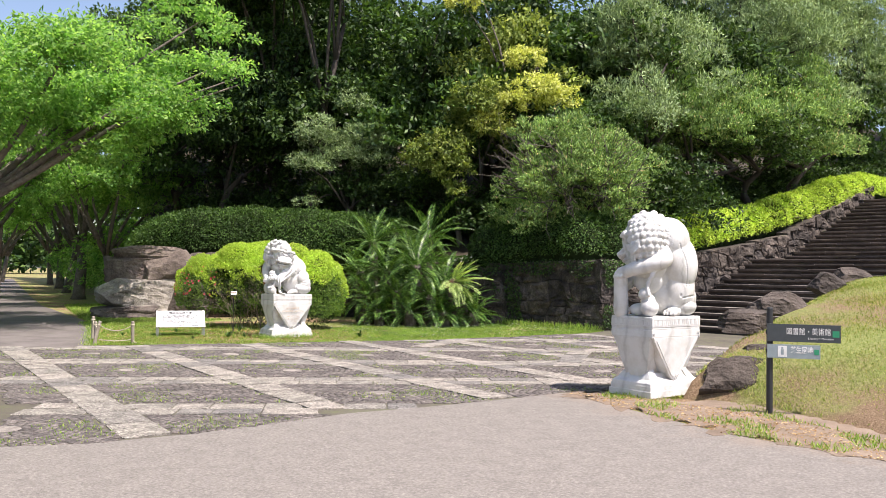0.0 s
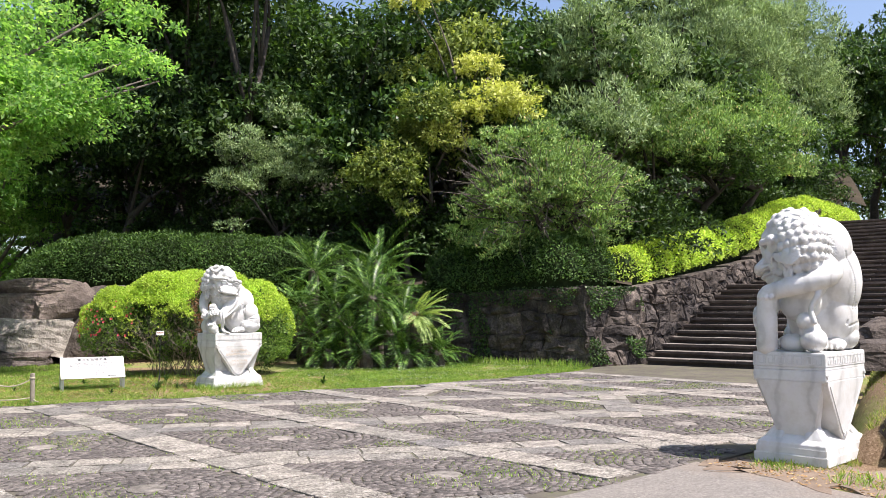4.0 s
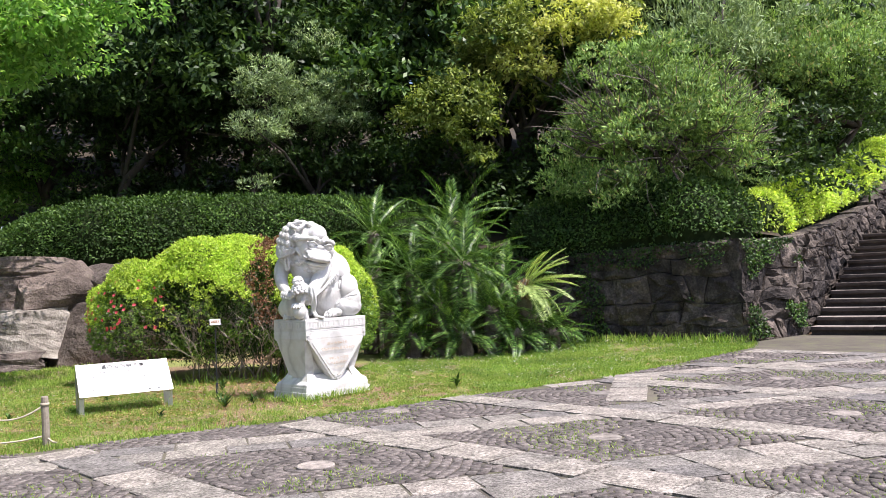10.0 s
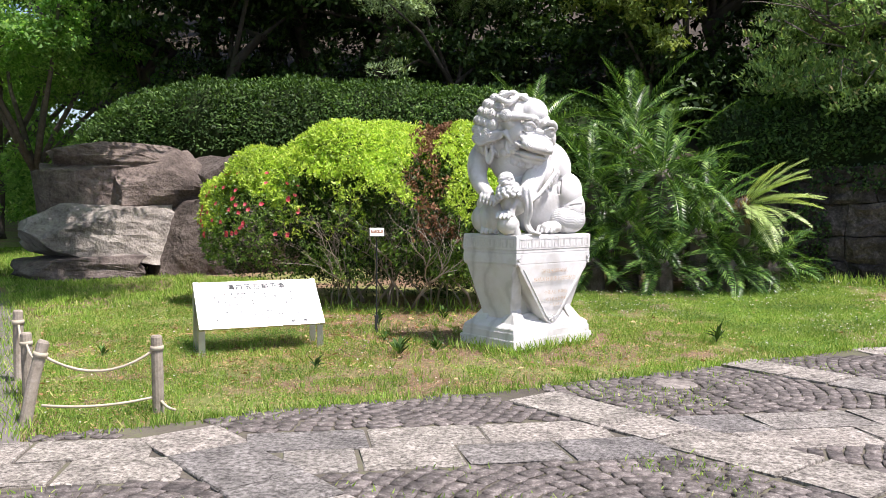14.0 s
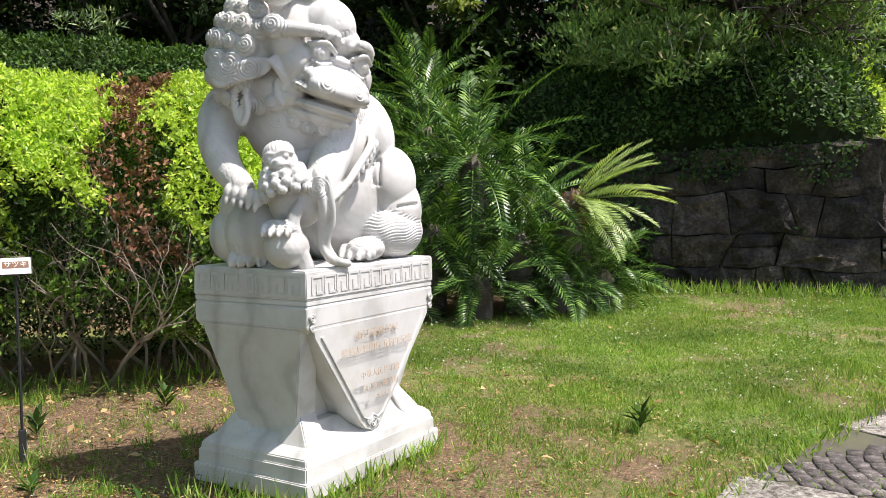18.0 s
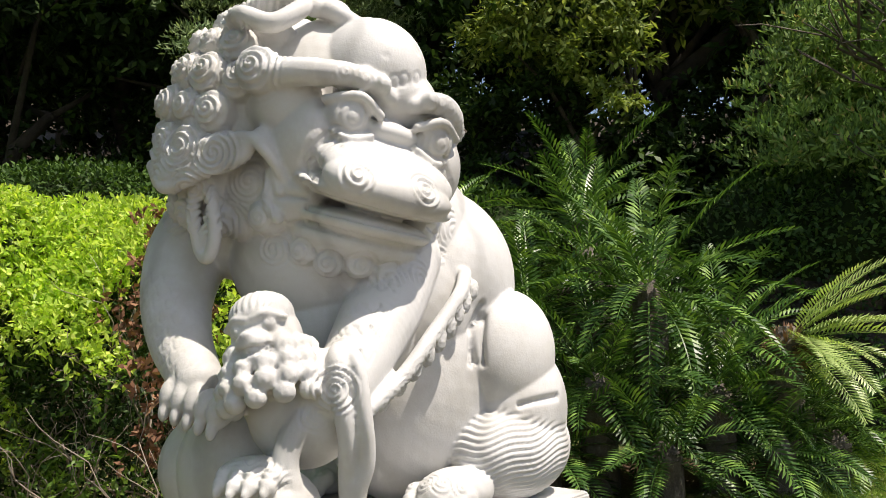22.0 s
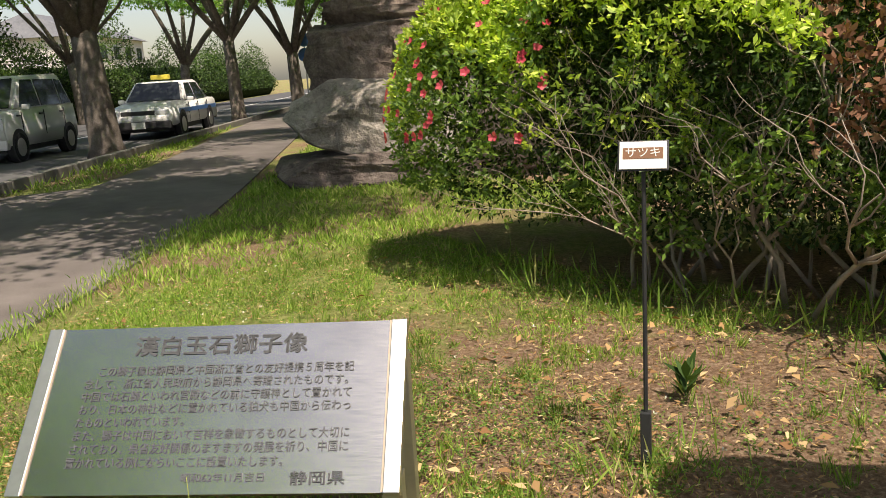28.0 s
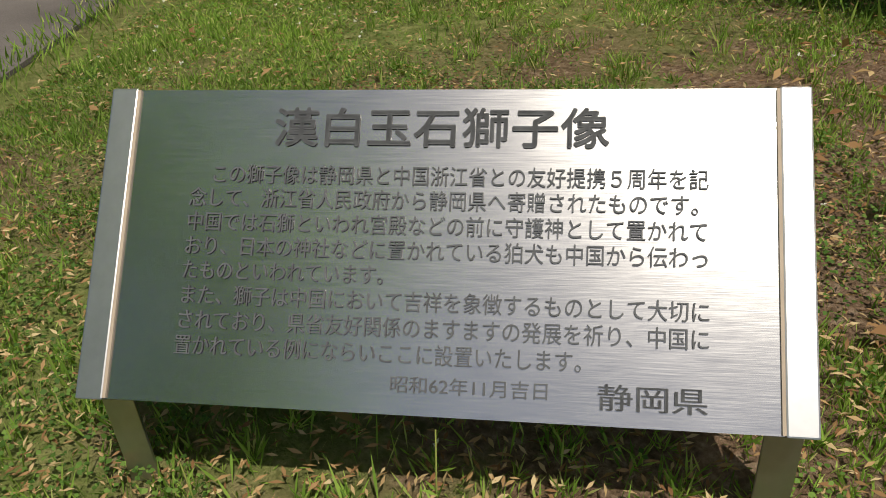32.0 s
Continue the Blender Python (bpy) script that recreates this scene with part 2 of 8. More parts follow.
def lawn():
    """Patchy lawn: fresh green, straw and bare brown soil."""
    m, nt, b = mat("lawn", 0.95, 0.0, 0.15)
    p = world_pos(nt)
    c = ramp(nt, noise_tex(nt, 18, 6, 0.75, p), [(0.3, (0.105, 0.14, 0.032)), (0.5, (0.215, 0.25, 0.075)), (0.7, (0.38, 0.365, 0.155))])
    d = ramp(nt, noise_tex(nt, 45, 5, 0.7, p), [(0.3, (0.1, 0.06, 0.04)), (0.5, (0.24, 0.15, 0.1)), (0.72, (0.46, 0.34, 0.245))])
    k = ramp(nt, noise_tex(nt, 0.55, 5, 0.6, p), [(0.42, (0, 0, 0)), (0.58, (0.9, 0.9, 0.9))])
    # trodden earth beside the shrub and the lion, and round the signpost
    dist = nt.nodes.new("ShaderNodeVectorMath")
    dist.operation = "DISTANCE"
    nt.links.new(p, dist.inputs[0])
    dist.inputs[1].default_value = (-4.85, 18.4, 0)
    worn = math_node(nt, "ADD", math_node(nt, "MULTIPLY", dist.outputs["Value"], 0.23), noise_tex(nt, 1.6, 5, 0.7, p))
    k = mixc(nt, 1.0, k, ramp(nt, worn, [(0.86, (0.95, 0.95, 0.95)), (1.3, (0, 0, 0))]), "LIGHTEN")
    post = nt.nodes.new("ShaderNodeVectorMath")
    post.operation = "DISTANCE"
    nt.links.new(p, post.inputs[0])
    post.inputs[1].default_value = (8.0, 9.4, 0.2)
    worn = math_node(nt, "ADD", math_node(nt, "MULTIPLY", post.outputs["Value"], 0.3), noise_tex(nt, 1.6, 5, 0.7, p))
    k = mixc(nt, 1.0, k, ramp(nt, worn, [(0.75, (0.9, 0.9, 0.9)), (1.2, (0, 0, 0))]), "LIGHTEN")
    nt.links.new(mixc(nt, k, c, d), b.inputs["Base Color"])
    bump(nt, b, noise_tex(nt, 60, 5, 0.8, p), 0.9, 0.03)
    return m


M["lawn"] = lawn()
M["dirt"] = surface("bare_dirt", [(0.3, (0.13, 0.095, 0.07)), (0.55, (0.23, 0.175, 0.13)), (0.75, (0.34, 0.28, 0.215))], 3.0, 60, 0.95, 0.25, 0.7, 0.015)
M["grass"] = leaf_mat("grass_blade", [(0.0, (0.11, 0.21, 0.03)), (0.5, (0.23, 0.385, 0.068)), (0.85, (0.37, 0.5, 0.12)), (1.0, (0.56, 0.54, 0.25))], 0.6, 0.35, 0.25, 0.2)
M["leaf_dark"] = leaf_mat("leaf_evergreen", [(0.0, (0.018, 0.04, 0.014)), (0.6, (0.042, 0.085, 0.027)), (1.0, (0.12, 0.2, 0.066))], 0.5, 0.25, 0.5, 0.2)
M["leaf_mid"] = leaf_mat("leaf_broad", [(0.0, (0.021, 0.053, 0.016)), (0.6, (0.053, 0.114, 0.030)), (1.0, (0.132, 0.229, 0.062))], 0.45, 0.3, 0.5, 0.3)
M["leaf_juniper"] = leaf_mat("leaf_juniper", [(0.0, (0.098, 0.172, 0.069)), (0.55, (0.230, 0.368, 0.129)), (0.93, (0.414, 0.575, 0.218)), (1.0, (0.517, 0.380, 0.241))], 0.7, 0.25, 0.35, 0.1)
M["leaf_pine"] = leaf_mat("leaf_pine", [(0.0, (0.125, 0.185, 0.1)), (0.6, (0.275, 0.385, 0.2)), (1.0, (0.5, 0.62, 0.36))], 0.7, 0.2, 0.3, 0.1)
M["leaf_yellow"] = leaf_mat("leaf_yellow", [(0.0, (0.308, 0.341, 0.088)), (0.5, (0.572, 0.605, 0.176)), (1.0, (0.792, 0.803, 0.330))], 0.6, 0.35, 0.25, 0.15)
M["leaf_olive"] = leaf_mat("leaf_olive", [(0.0, (0.109, 0.158, 0.036)), (0.6, (0.229, 0.302, 0.083)), (1.0, (0.437, 0.494, 0.166))], 0.55, 0.3, 0.3, 0.2)
M["leaf_spring"] = leaf_mat("leaf_spring", [(0.0, (0.11, 0.25, 0.07)), (0.55, (0.22, 0.42, 0.12)), (1.0, (0.4, 0.58, 0.22))], 0.55, 0.6, 0.2, 0.2)
M["grass_dry"] = leaf_mat("dry_grass_blade", [(0.0, (0.13, 0.21, 0.035)), (0.4, (0.25, 0.33, 0.07)), (0.75, (0.4, 0.41, 0.14)), (1.0, (0.56, 0.48, 0.24))], 0.7, 0.3, 0.2, 0.1)
M["petal_white"] = leaf_mat("white_petal", [(0.0, (0.6, 0.6, 0.55)), (1.0, (0.8, 0.8, 0.76))], 0.6, 0.3, 0.05, 0.1)
M["petal_purple"] = leaf_mat("purple_petal", [(0.0, (0.35, 0.16, 0.4)), (1.0, (0.55, 0.3, 0.6))], 0.6, 0.3, 0.05, 0.1)
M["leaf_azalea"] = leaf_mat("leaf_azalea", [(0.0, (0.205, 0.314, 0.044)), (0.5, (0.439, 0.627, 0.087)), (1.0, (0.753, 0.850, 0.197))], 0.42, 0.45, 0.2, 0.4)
# darker copy of the azalea leaf, with shade put into its colour
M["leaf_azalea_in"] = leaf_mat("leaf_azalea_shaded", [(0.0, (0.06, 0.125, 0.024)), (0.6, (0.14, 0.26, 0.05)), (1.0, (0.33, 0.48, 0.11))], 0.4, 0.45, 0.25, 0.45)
M["leaf_hedge"] = leaf_mat("leaf_hedge", [(0.0, (0.027, 0.063, 0.017)), (0.6, (0.06, 0.125, 0.032)), (1.0, (0.135, 0.23, 0.066))], 0.55, 0.25, 0.4, 0.2)
M["leaf_dead"] = leaf_mat("leaf_dead", [(0.0, (0.12, 0.06, 0.04)), (0.6, (0.25, 0.13, 0.085)), (1.0, (0.36, 0.22, 0.14))], 0.8, 0.15, 0.2, 0.1)
M["frond"] = leaf_mat("cycad_frond", [(0.0, (0.026, 0.068, 0.016)), (0.6, (0.075, 0.165, 0.034)), (1.0, (0.22, 0.36, 0.08))], 0.36, 0.16, 0.2, 0.3)
M["frond_young"] = leaf_mat("cycad_young_frond", [(0.0, (0.26, 0.37, 0.12)), (0.6, (0.42, 0.54, 0.2)), (1.0, (0.55, 0.65, 0.3))], 0.4, 0.3, 0.2, 0.4)
M["crown_fluff"] = leaf_mat("cycad_crown_fluff", [(0.0, (0.2, 0.11, 0.07)), (0.6, (0.42, 0.25, 0.18)), (1.0, (0.55, 0.4, 0.3))], 0.8, 0.15, 0.1, 0.1)
M["clover"] = leaf_mat("clover_leaf", [(0.0, (0.05, 0.11, 0.025)), (0.6, (0.11, 0.21, 0.045)), (1.0, (0.2, 0.32, 0.08))], 0.6, 0.3, 0.3, 0.15)
M["flower"] = leaf_mat("azalea_petal", [(0.0, (0.55, 0.05, 0.09)), (1.0, (0.8, 0.16, 0.2))], 0.5, 0.3, 0.1, 0.3)
M["drygrass"] = leaf_mat("fallen_leaf", [(0.0, (0.22, 0.11, 0.05)), (0.6, (0.42, 0.27, 0.13)), (1.0, (0.6, 0.47, 0.27))], 0.8, 0.15, 0.1, 0.2)


# ---- mesh helpers ----
def link_mesh(name, verts, faces, material, parent=None, smooth=False):
    me = bpy.data.meshes.new(name)
    me.from_pydata([tuple(v) for v in verts], [], faces)
    me.materials.append(material)
    if smooth:
        me.shade_smooth()
    ob = new(name, me)
    if parent is not None:
        ob.parent = parent
    return ob


def quad_mesh(name, verts, quads, material, smooth=False):
    """A large mesh of quads from arrays."""
    me = bpy.data.meshes.new(name)
    n = len(quads)
    me.vertices.add(len(verts))
    me.vertices.foreach_set("co", np.asarray(verts, dtype=np.float32).ravel())
    me.loops.add(4 * n)
    me.loops.foreach_set("vertex_index", np.asarray(quads, dtype=np.int32).ravel())
    me.polygons.add(n)
    me.polygons.foreach_set("loop_start", np.arange(0, 4 * n, 4, dtype=np.int32))
    me.polygons.foreach_set("loop_total", np.full(n, 4, dtype=np.int32))
    me.materials.append(material)
    me.update(calc_edges=True)
    if smooth:
        me.shade_smooth()
    return me


def part(name, bm, material, parent=None, label="", smooth=False):
    """Links a bmesh as one mesh object under a thing or part."""
    me = bpy.data.meshes.new(name)
    bm.to_mesh(me)
    bm.free()
    me.materials.append(material)
    if smooth:
        me.shade_smooth()
    ob = new(name, me)
    if parent is not None:
        ob.parent = parent
    if label:
        ob["label"] = label
    return ob


def box_bm(cx, cy, cz, sx, sy, sz, bevel=0.0, bm=None, m=None):
    bm = bm or bmesh.new()
    got = bmesh.ops.create_cube(bm, size=1.0, matrix=(m or Matrix()) @ Matrix.Translation((cx, cy, cz)) @ Matrix.Diagonal((sx, sy, sz, 1)))
    if bevel:
        edges = list({e for v in got["verts"] for e in v.link_edges})
        bmesh.ops.bevel(bm, geom=edges, offset=bevel, segments=2, affect="EDGES", profile=0.6)
    return bm


def tube(pts, radii, sides=7):
    """Vertices and quads of a bent tapering tube."""
    pts = [Vector(p) for p in pts]
    verts, faces = [], []
    ref = Vector((0.31, 0.87, 0.38)).normalized()
    for i, p in enumerate(pts):
        d = (pts[min(i + 1, len(pts) - 1)] - pts[max(i - 1, 0)]).normalized()
        a = d.cross(ref)
        if a.length < 0.05:
            a = d.cross(Vector((1, 0, 0)))
        a.normalize()
        b = d.cross(a)
        for k in range(sides):
            w = 2 * math.pi * k / sides
            verts.append(p + radii[i] * (a * math.cos(w) + b * math.sin(w)))
    for i in range(len(pts) - 1):
        for k in range(sides):
            j = (k + 1) % sides
            faces.append((i * sides + k, i * sides + j, (i + 1) * sides + j, (i + 1) * sides + k))
    faces.append(tuple(range(sides))[::-1])
    faces.append(tuple(range((len(pts) - 1) * sides, len(pts) * sides)))
    return verts, faces


def joined(chunks):
    verts, faces = [], []
    for v, f in chunks:
        o = len(verts)
        verts += v
        faces += [tuple(i + o for i in q) for q in f]
    return verts, faces


def sheet(name, outline, z, material, thick=0.02, label="", category="ground"):
    """A laid surface: a flat polygon with a real edge."""
    n = len(outline)
    v = [(x, y, z) for x, y in outline] + [(x, y, z - thick) for x, y in outline]
    f = [tuple(range(n))] + [(i, i + n, (i + 1) % n + n, (i + 1) % n) for i in range(n)]
    bm = bmesh.new()
    vs = [bm.verts.new(q) for q in v]
    for tri in tessellate_polygon([[Vector((x, y, 0)) for x, y in outline]]):
        bm.faces.new([vs[i] for i in tri])
    for q in f[1:]:
        bm.faces.new([vs[i] for i in q])
    bmesh.ops.recalc_face_normals(bm, faces=bm.faces[:])
    return tagged(part(name, bm, material), label, category, kind="structure")


def inside(pts, poly):
    """Which of the points (n, 2) lie in the polygon."""
    x, y = pts[:, 0], pts[:, 1]
    r = np.zeros(len(pts), bool)
    for (x0, y0), (x1, y1) in zip(poly, poly[1:] + poly[:1]):
        hit = ((y0 > y) != (y1 > y)) & (x < (x1 - x0) * (y - y0) / (y1 - y0 + 1e-12) + x0)
        r ^= hit
    return r


def poly_dist(p, line):
    """Distance of points (n, 2) from a polyline."""
    best = np.full(len(p), 1e9)
    for a, b in zip(line, line[1:]):
        a, b = np.array(a), np.array(b)
        d = b - a
        k = np.clip(((p - a) @ d) / (d @ d), 0, 1)
        best = np.minimum(best, np.hypot(*(p - a - k[:, None] * d).T))
    return best


# ---- plan ----
ALONG = Vector((0.476, 0.879, 0))      # the way the stairs climb
ACROSS = Vector((0.879, -0.476, 0))    # along the step edges
STAIR = Vector((4.4, 25.4, 0))         # foot of the stairs, at the stone wall
RISE, TREAD, STAIR_W = 0.166, 0.46, 5.85
PLAZA_GRASS = [(-5.6, 14.1), (-4.7, 14.9), (-3.4, 15.9), (-2.4, 16.75), (-1.4, 17.75), (0.2, 19.2), (1.4, 20.9), (2.7, 22.9), (3.0, 23.9)]
ASPHALT_ARC = [(0.3, 5.85), (0.96, 6.28), (1.54, 7.05), (1.85, 7.6), (2.4, 8.7), (3.0, 9.4), (3.65, 10.3), (4.3, 11.3)]
PATH_RIGHT = [(-5.7, 13.9), (-7.2, 15.6), (-9.3, 18.0), (-11.2, 19.9), (-13.3, 21.7), (-20.4, 27.6), (-32, 38.5), (-80, 84)]
PATH_LEFT = [(-83, 81), (-34, 36), (-17.2, 22.3), (-15.2, 20.4), (-15.6, 19.0), (-14, 14.0), (-12, 8)]
FOOT = [(13.5, 4.0), (9.8, 7.2), (8.2, 9.0), (7.3, 10.45), (6.6, 11.15), (5.75, 11.6), (6.15, 13.3), (6.7, 14.9), (7.6, 17.0), (8.6, 19.2), (9.5, 21.5), (9.95, 23.1), (12.0, 27.2), (15.1, 32.9), (21, 44)]


def slope_height(p):
    """Height of the grassy bank beside the stairs, at points (n, 2): held up by boulders on the plaza side."""
    d = poly_dist(p, FOOT)
    v = (p[:, 0] - 6.2) * 0.45 + (p[:, 1] - 11.6) * 0.89
    u = (p[:, 0] - 6.2) * 0.89 - (p[:, 1] - 11.6) * 0.45
    top = np.clip(0.45 + 0.175 * np.minimum(v, 6.5) + 0.06 * u, 0.05, 9)
    soft = 1.3 - 1.12 * np.clip((p[:, 1] - 10.7) / 1.0, 0, 1)
    climb = np.clip((p[:, 0] - STAIR.x) * ALONG.x + (p[:, 1] - STAIR.y) * ALONG.y - 2.0, 0, 22) * 0.3
    z = 0.01 + top * (1 - np.exp(-d / soft)) + climb
    return z


# ---- ground ----
def ragged(outline, step=0.1, amount=0.16, seed=3):
    """The same outline with a frayed edge."""
    out = []
    for (x0, y0), (x1, y1) in zip(outline, outline[1:] + outline[:1]):
        n = max(1, int(math.dist((x0, y0), (x1, y1)) / step))
        for i in range(n):
            x, y = x0 + (x1 - x0) * i / n, y0 + (y1 - y0) * i / n
            out.append((x + amount * noise.noise((x * 4, y * 4, seed)) * 1.6, y + amount * noise.noise((x * 4, y * 4, seed + 7)) * 1.6))
    return out


def build_ground():
    g = link_mesh("ground", [(-900, -900, -0.03), (900, -900, -0.03), (900, 900, -0.03), (-900, 900, -0.03)], [(0, 1, 2, 3)], M["lawn"])
    tagged(g, "wide green lawn with bare brown patches", "ground", kind="structure")
    arc = ASPHALT_ARC
    sheet("asphalt", [(-14, 7), (-14, -30), (60, -30), (60, -8), (13.6, 4.0), (9.5, 7.0), (7.6, 8.3), (6.3, 9.1), (5.1, 10.4)] + arc[::-1] + [(-1.2, 7.3), (-5.2, 10.6), (-8.5, 13.0)],
          -0.004, M["asphalt"], label="worn grey asphalt forecourt with exposed pebbles")
    sheet("walkway", PATH_RIGHT + PATH_LEFT + [(-8.5, 12.9), (-6.3, 13.2)], -0.008, M["path"], label="grey asphalt footpath in tree shade")
    sheet("plaza_bed", [(-5.2, 10.6), (-1.2, 7.3)] + arc + [(4.6, 11.6), (5.6, 13.0), (6.5, 14.8), (7.0, 17), (7.2, 20), (7.5, 23.9), (4.3, 25.6), (2.9, 24.0)] + PLAZA_GRASS[::-1] + [(-6.3, 13.2), (-8.5, 12.9)],
          -0.012, M["mortar"], label="sandy joints of the paved plaza with moss and weeds")
    sheet("bare_dirt", ragged([(4.3, 11.3), (5.1, 10.4), (6.3, 9.15), (7.6, 8.35), (9.0, 7.4), (9.6, 8.2), (8.2, 9.6), (7.3, 10.7), (6.4, 11.3), (5.6, 11.2), (5.0, 11.3), (4.5, 11.6)], 0.06, 0.34), -0.001, M["dirt"], label="bare brown dirt strip at the foot of the bank")


def build_bank():
    xs, ys = np.meshgrid(np.concatenate([np.linspace(5.3, 14, 60), np.linspace(14.6, 60, 50)]), np.concatenate([np.linspace(-10, 6, 24), np.linspace(6.2, 26, 110), np.linspace(26.6, 75, 70)]))
    p = np.stack([xs.ravel(), ys.ravel()], 1)
    poly = FOOT + [(60, 75), (60, -10), (20, -3)]
    z = slope_height(p)
    keep = inside(p, poly)
    z = np.where(keep, z, -0.4)
    d = poly_dist(p, FOOT)
    z = np.where(~keep & (d < 0.5), -0.12, z)
    z += np.array([0.05 * noise.noise((x * 0.7, y * 0.7, 3.0)) for x, y in p]) * keep
    nx = xs.shape[1]
    quads = []
    for j in range(xs.shape[0] - 1):
        for i in range(nx - 1):
            a = j * nx + i
            if keep[a] or keep[a + 1] or keep[a + nx] or keep[a + nx + 1]:
                quads.append((a, a + 1, a + nx + 1, a + nx))
    me = quad_mesh("bank", np.column_stack([p, z]), quads, M["lawn"], True)
    tagged(new("ground_bank", me), "grassy bank rising beside the stone stairs", "ground", kind="structure")


build_ground()
build_bank()

WALL_LINE = [(-15.5, 27.5), (-13.9, 24.4), (-11.0, 24.6), (-8.0, 26.6), (-4.0, 27.0), (-0.3, 25.7), (2.95, 24.2), (4.35, 25.6), (7.4, 31.2), (13.2, 42)]


def build_hill():
    """Wooded hill behind the retaining walls."""
    xs, ys = np.meshgrid(np.linspace(-90, 16, 90), np.linspace(24, 95, 70))
    p = np.stack([xs.ravel(), ys.ravel()], 1)
    poly = WALL_LINE + [(20, 55), (20, 95), (-90, 95), (-72, 84)]
    keep = inside(p, poly)
    d = poly_dist(p, WALL_LINE)
    v = np.clip((p[:, 0] - STAIR.x) * ALONG.x + (p[:, 1] - STAIR.y) * ALONG.y, 0, 30) * np.exp(-np.clip(np.abs((p[:, 0] - STAIR.x) * ACROSS.x + (p[:, 1] - STAIR.y) * ACROSS.y), 0, 99) / 9.0)
    z = np.where(keep, 1.85 + 0.34 * d + 0.2 * v, -0.5)
    z += keep * np.array([0.3 * noise.noise((x * 0.25, y * 0.25, 7.0)) for x, y in p])
    z -= keep * 2.5 * np.exp(-poly_dist(p, [(12.0, 40.0), (20, 55), (20, 95)]) / 1.6)
    nx = xs.shape[1]
    quads = [(a, a + 1, a + nx + 1, a + nx) for j in range(xs.shape[0] - 1) for i in range(nx - 1) for a in (j * nx + i,)
             if keep[a] and keep[a + 1] and keep[a + nx] and keep[a + nx + 1]]
    me = quad_mesh("hill", np.column_stack([p, z]), quads, M["soil"], True)
    tagged(new("ground_hill", me), "dark leaf-strewn soil of the wooded hill", "ground", kind="structure")


build_hill()

# ---- stones, stairs and walls ----
def unit(a):
    return a / np.maximum(np.linalg.norm(a, axis=1, keepdims=True), 1e-9)


def leaf_quads(pts, ways, ups, length, width, rng, curl=0.15):
    """Folded diamond leaves: foot at pts, blade along ways, facing ups."""
    n = len(pts)
    ways, ups = unit(ways), unit(ups)
    side = unit(np.cross(ways, ups))
    up = unit(np.cross(side, ways))
    s = rng.uniform(0.65, 1.25, (n, 1))
    L, W = length * s, width * s
    v = np.empty((n, 4, 3))
    v[:, 0] = pts
    v[:, 1] = pts + ways * L * 0.5 + side * W * 0.5 + up * W * curl
    v[:, 2] = pts + ways * L
    v[:, 3] = pts + ways * L * 0.5 - side * W * 0.5 + up * W * curl
    return v.reshape(-1, 3), np.arange(4 * n).reshape(n, 4)


def stone_mesh(seed, sx, sy, sz, cuts=3, rough=0.16, square=0.55, hacks=6, deep=0.78, layers=0.0):
    """A broken block: a subdivided cube pulled towards an ellipsoid and hacked by noise and flat cleavage planes."""
    rng = random.Random(seed)
    bm = bmesh.new()
    bmesh.ops.create_cube(bm, size=2.0)
    bmesh.ops.subdivide_edges(bm, edges=bm.edges[:], cuts=cuts, use_grid_fill=True)
    planes = []
    for _ in range(hacks):
        n = Vector((rng.uniform(-1, 1), rng.uniform(-1, 1), rng.uniform(-0.7, 1))).normalized()
        planes.append((n, rng.uniform(deep, 1.0)))
    off = Vector((seed * 1.7, seed * 0.9, seed * 2.3))
    for v in bm.verts:
        c = v.co.copy()
        r = c.normalized() * 1.25
        c = c * square + r * (1 - square)
        c += Vector((noise.noise(c * 1.3 + off), noise.noise(c * 1.3 + off + Vector((9, 0, 0))), noise.noise(c * 1.3 + off + Vector((0, 9, 0))))) * rough * 1.6
        for n, d in planes:
            k = c.dot(n) - d
            if k > 0:
                c -= n * k * (0.85 if hacks < 7 else 0.97)
        c += r.normalized() * (noise.noise(c * 4.0 + off) * rough * 0.45 + noise.noise(c * 9.0 + off) * rough * 0.2)
        if layers:
            c.x, c.y = c.x * (1 - 0.14 * c.z), c.y * (1 - 0.14 * c.z)
            c += Vector((c.x, c.y, 0)) * layers * noise.noise(Vector((c.x * 0.6, c.y * 0.6, c.z * 7.0)) + off)
        v.co = Vector((c.x * sx * 0.5, c.y * sy * 0.5, c.z * sz * 0.5))
    return bm


def stone(name, seed, place, size, turn, material, parent=None, label="", category="rock", cuts=4, rough=0.16, square=0.6, tilt=0, hacks=6, deep=0.78, layers=0.0):
    ob = part(name, stone_mesh(seed, *size, cuts=cuts, rough=rough, square=square, hacks=hacks, deep=deep, layers=layers), material, parent)
    ob.matrix_basis = pose(*place, tilt, 0, turn)
    if parent is None:
        tagged(ob, label, category)
    return ob


def step_slab(w, d, h, seed):
    rng = random.Random(seed)
    bm = box_bm(0, 0, 0, w, d, h)
    bmesh.ops.bevel(bm, geom=bm.edges[:], offset=0.012, segments=1, affect="EDGES")
    for v in bm.verts:
        v.co += Vector((rng.uniform(-.006, .006), rng.uniform(-.008, .008), rng.uniform(-.006, .006)))
    return bm


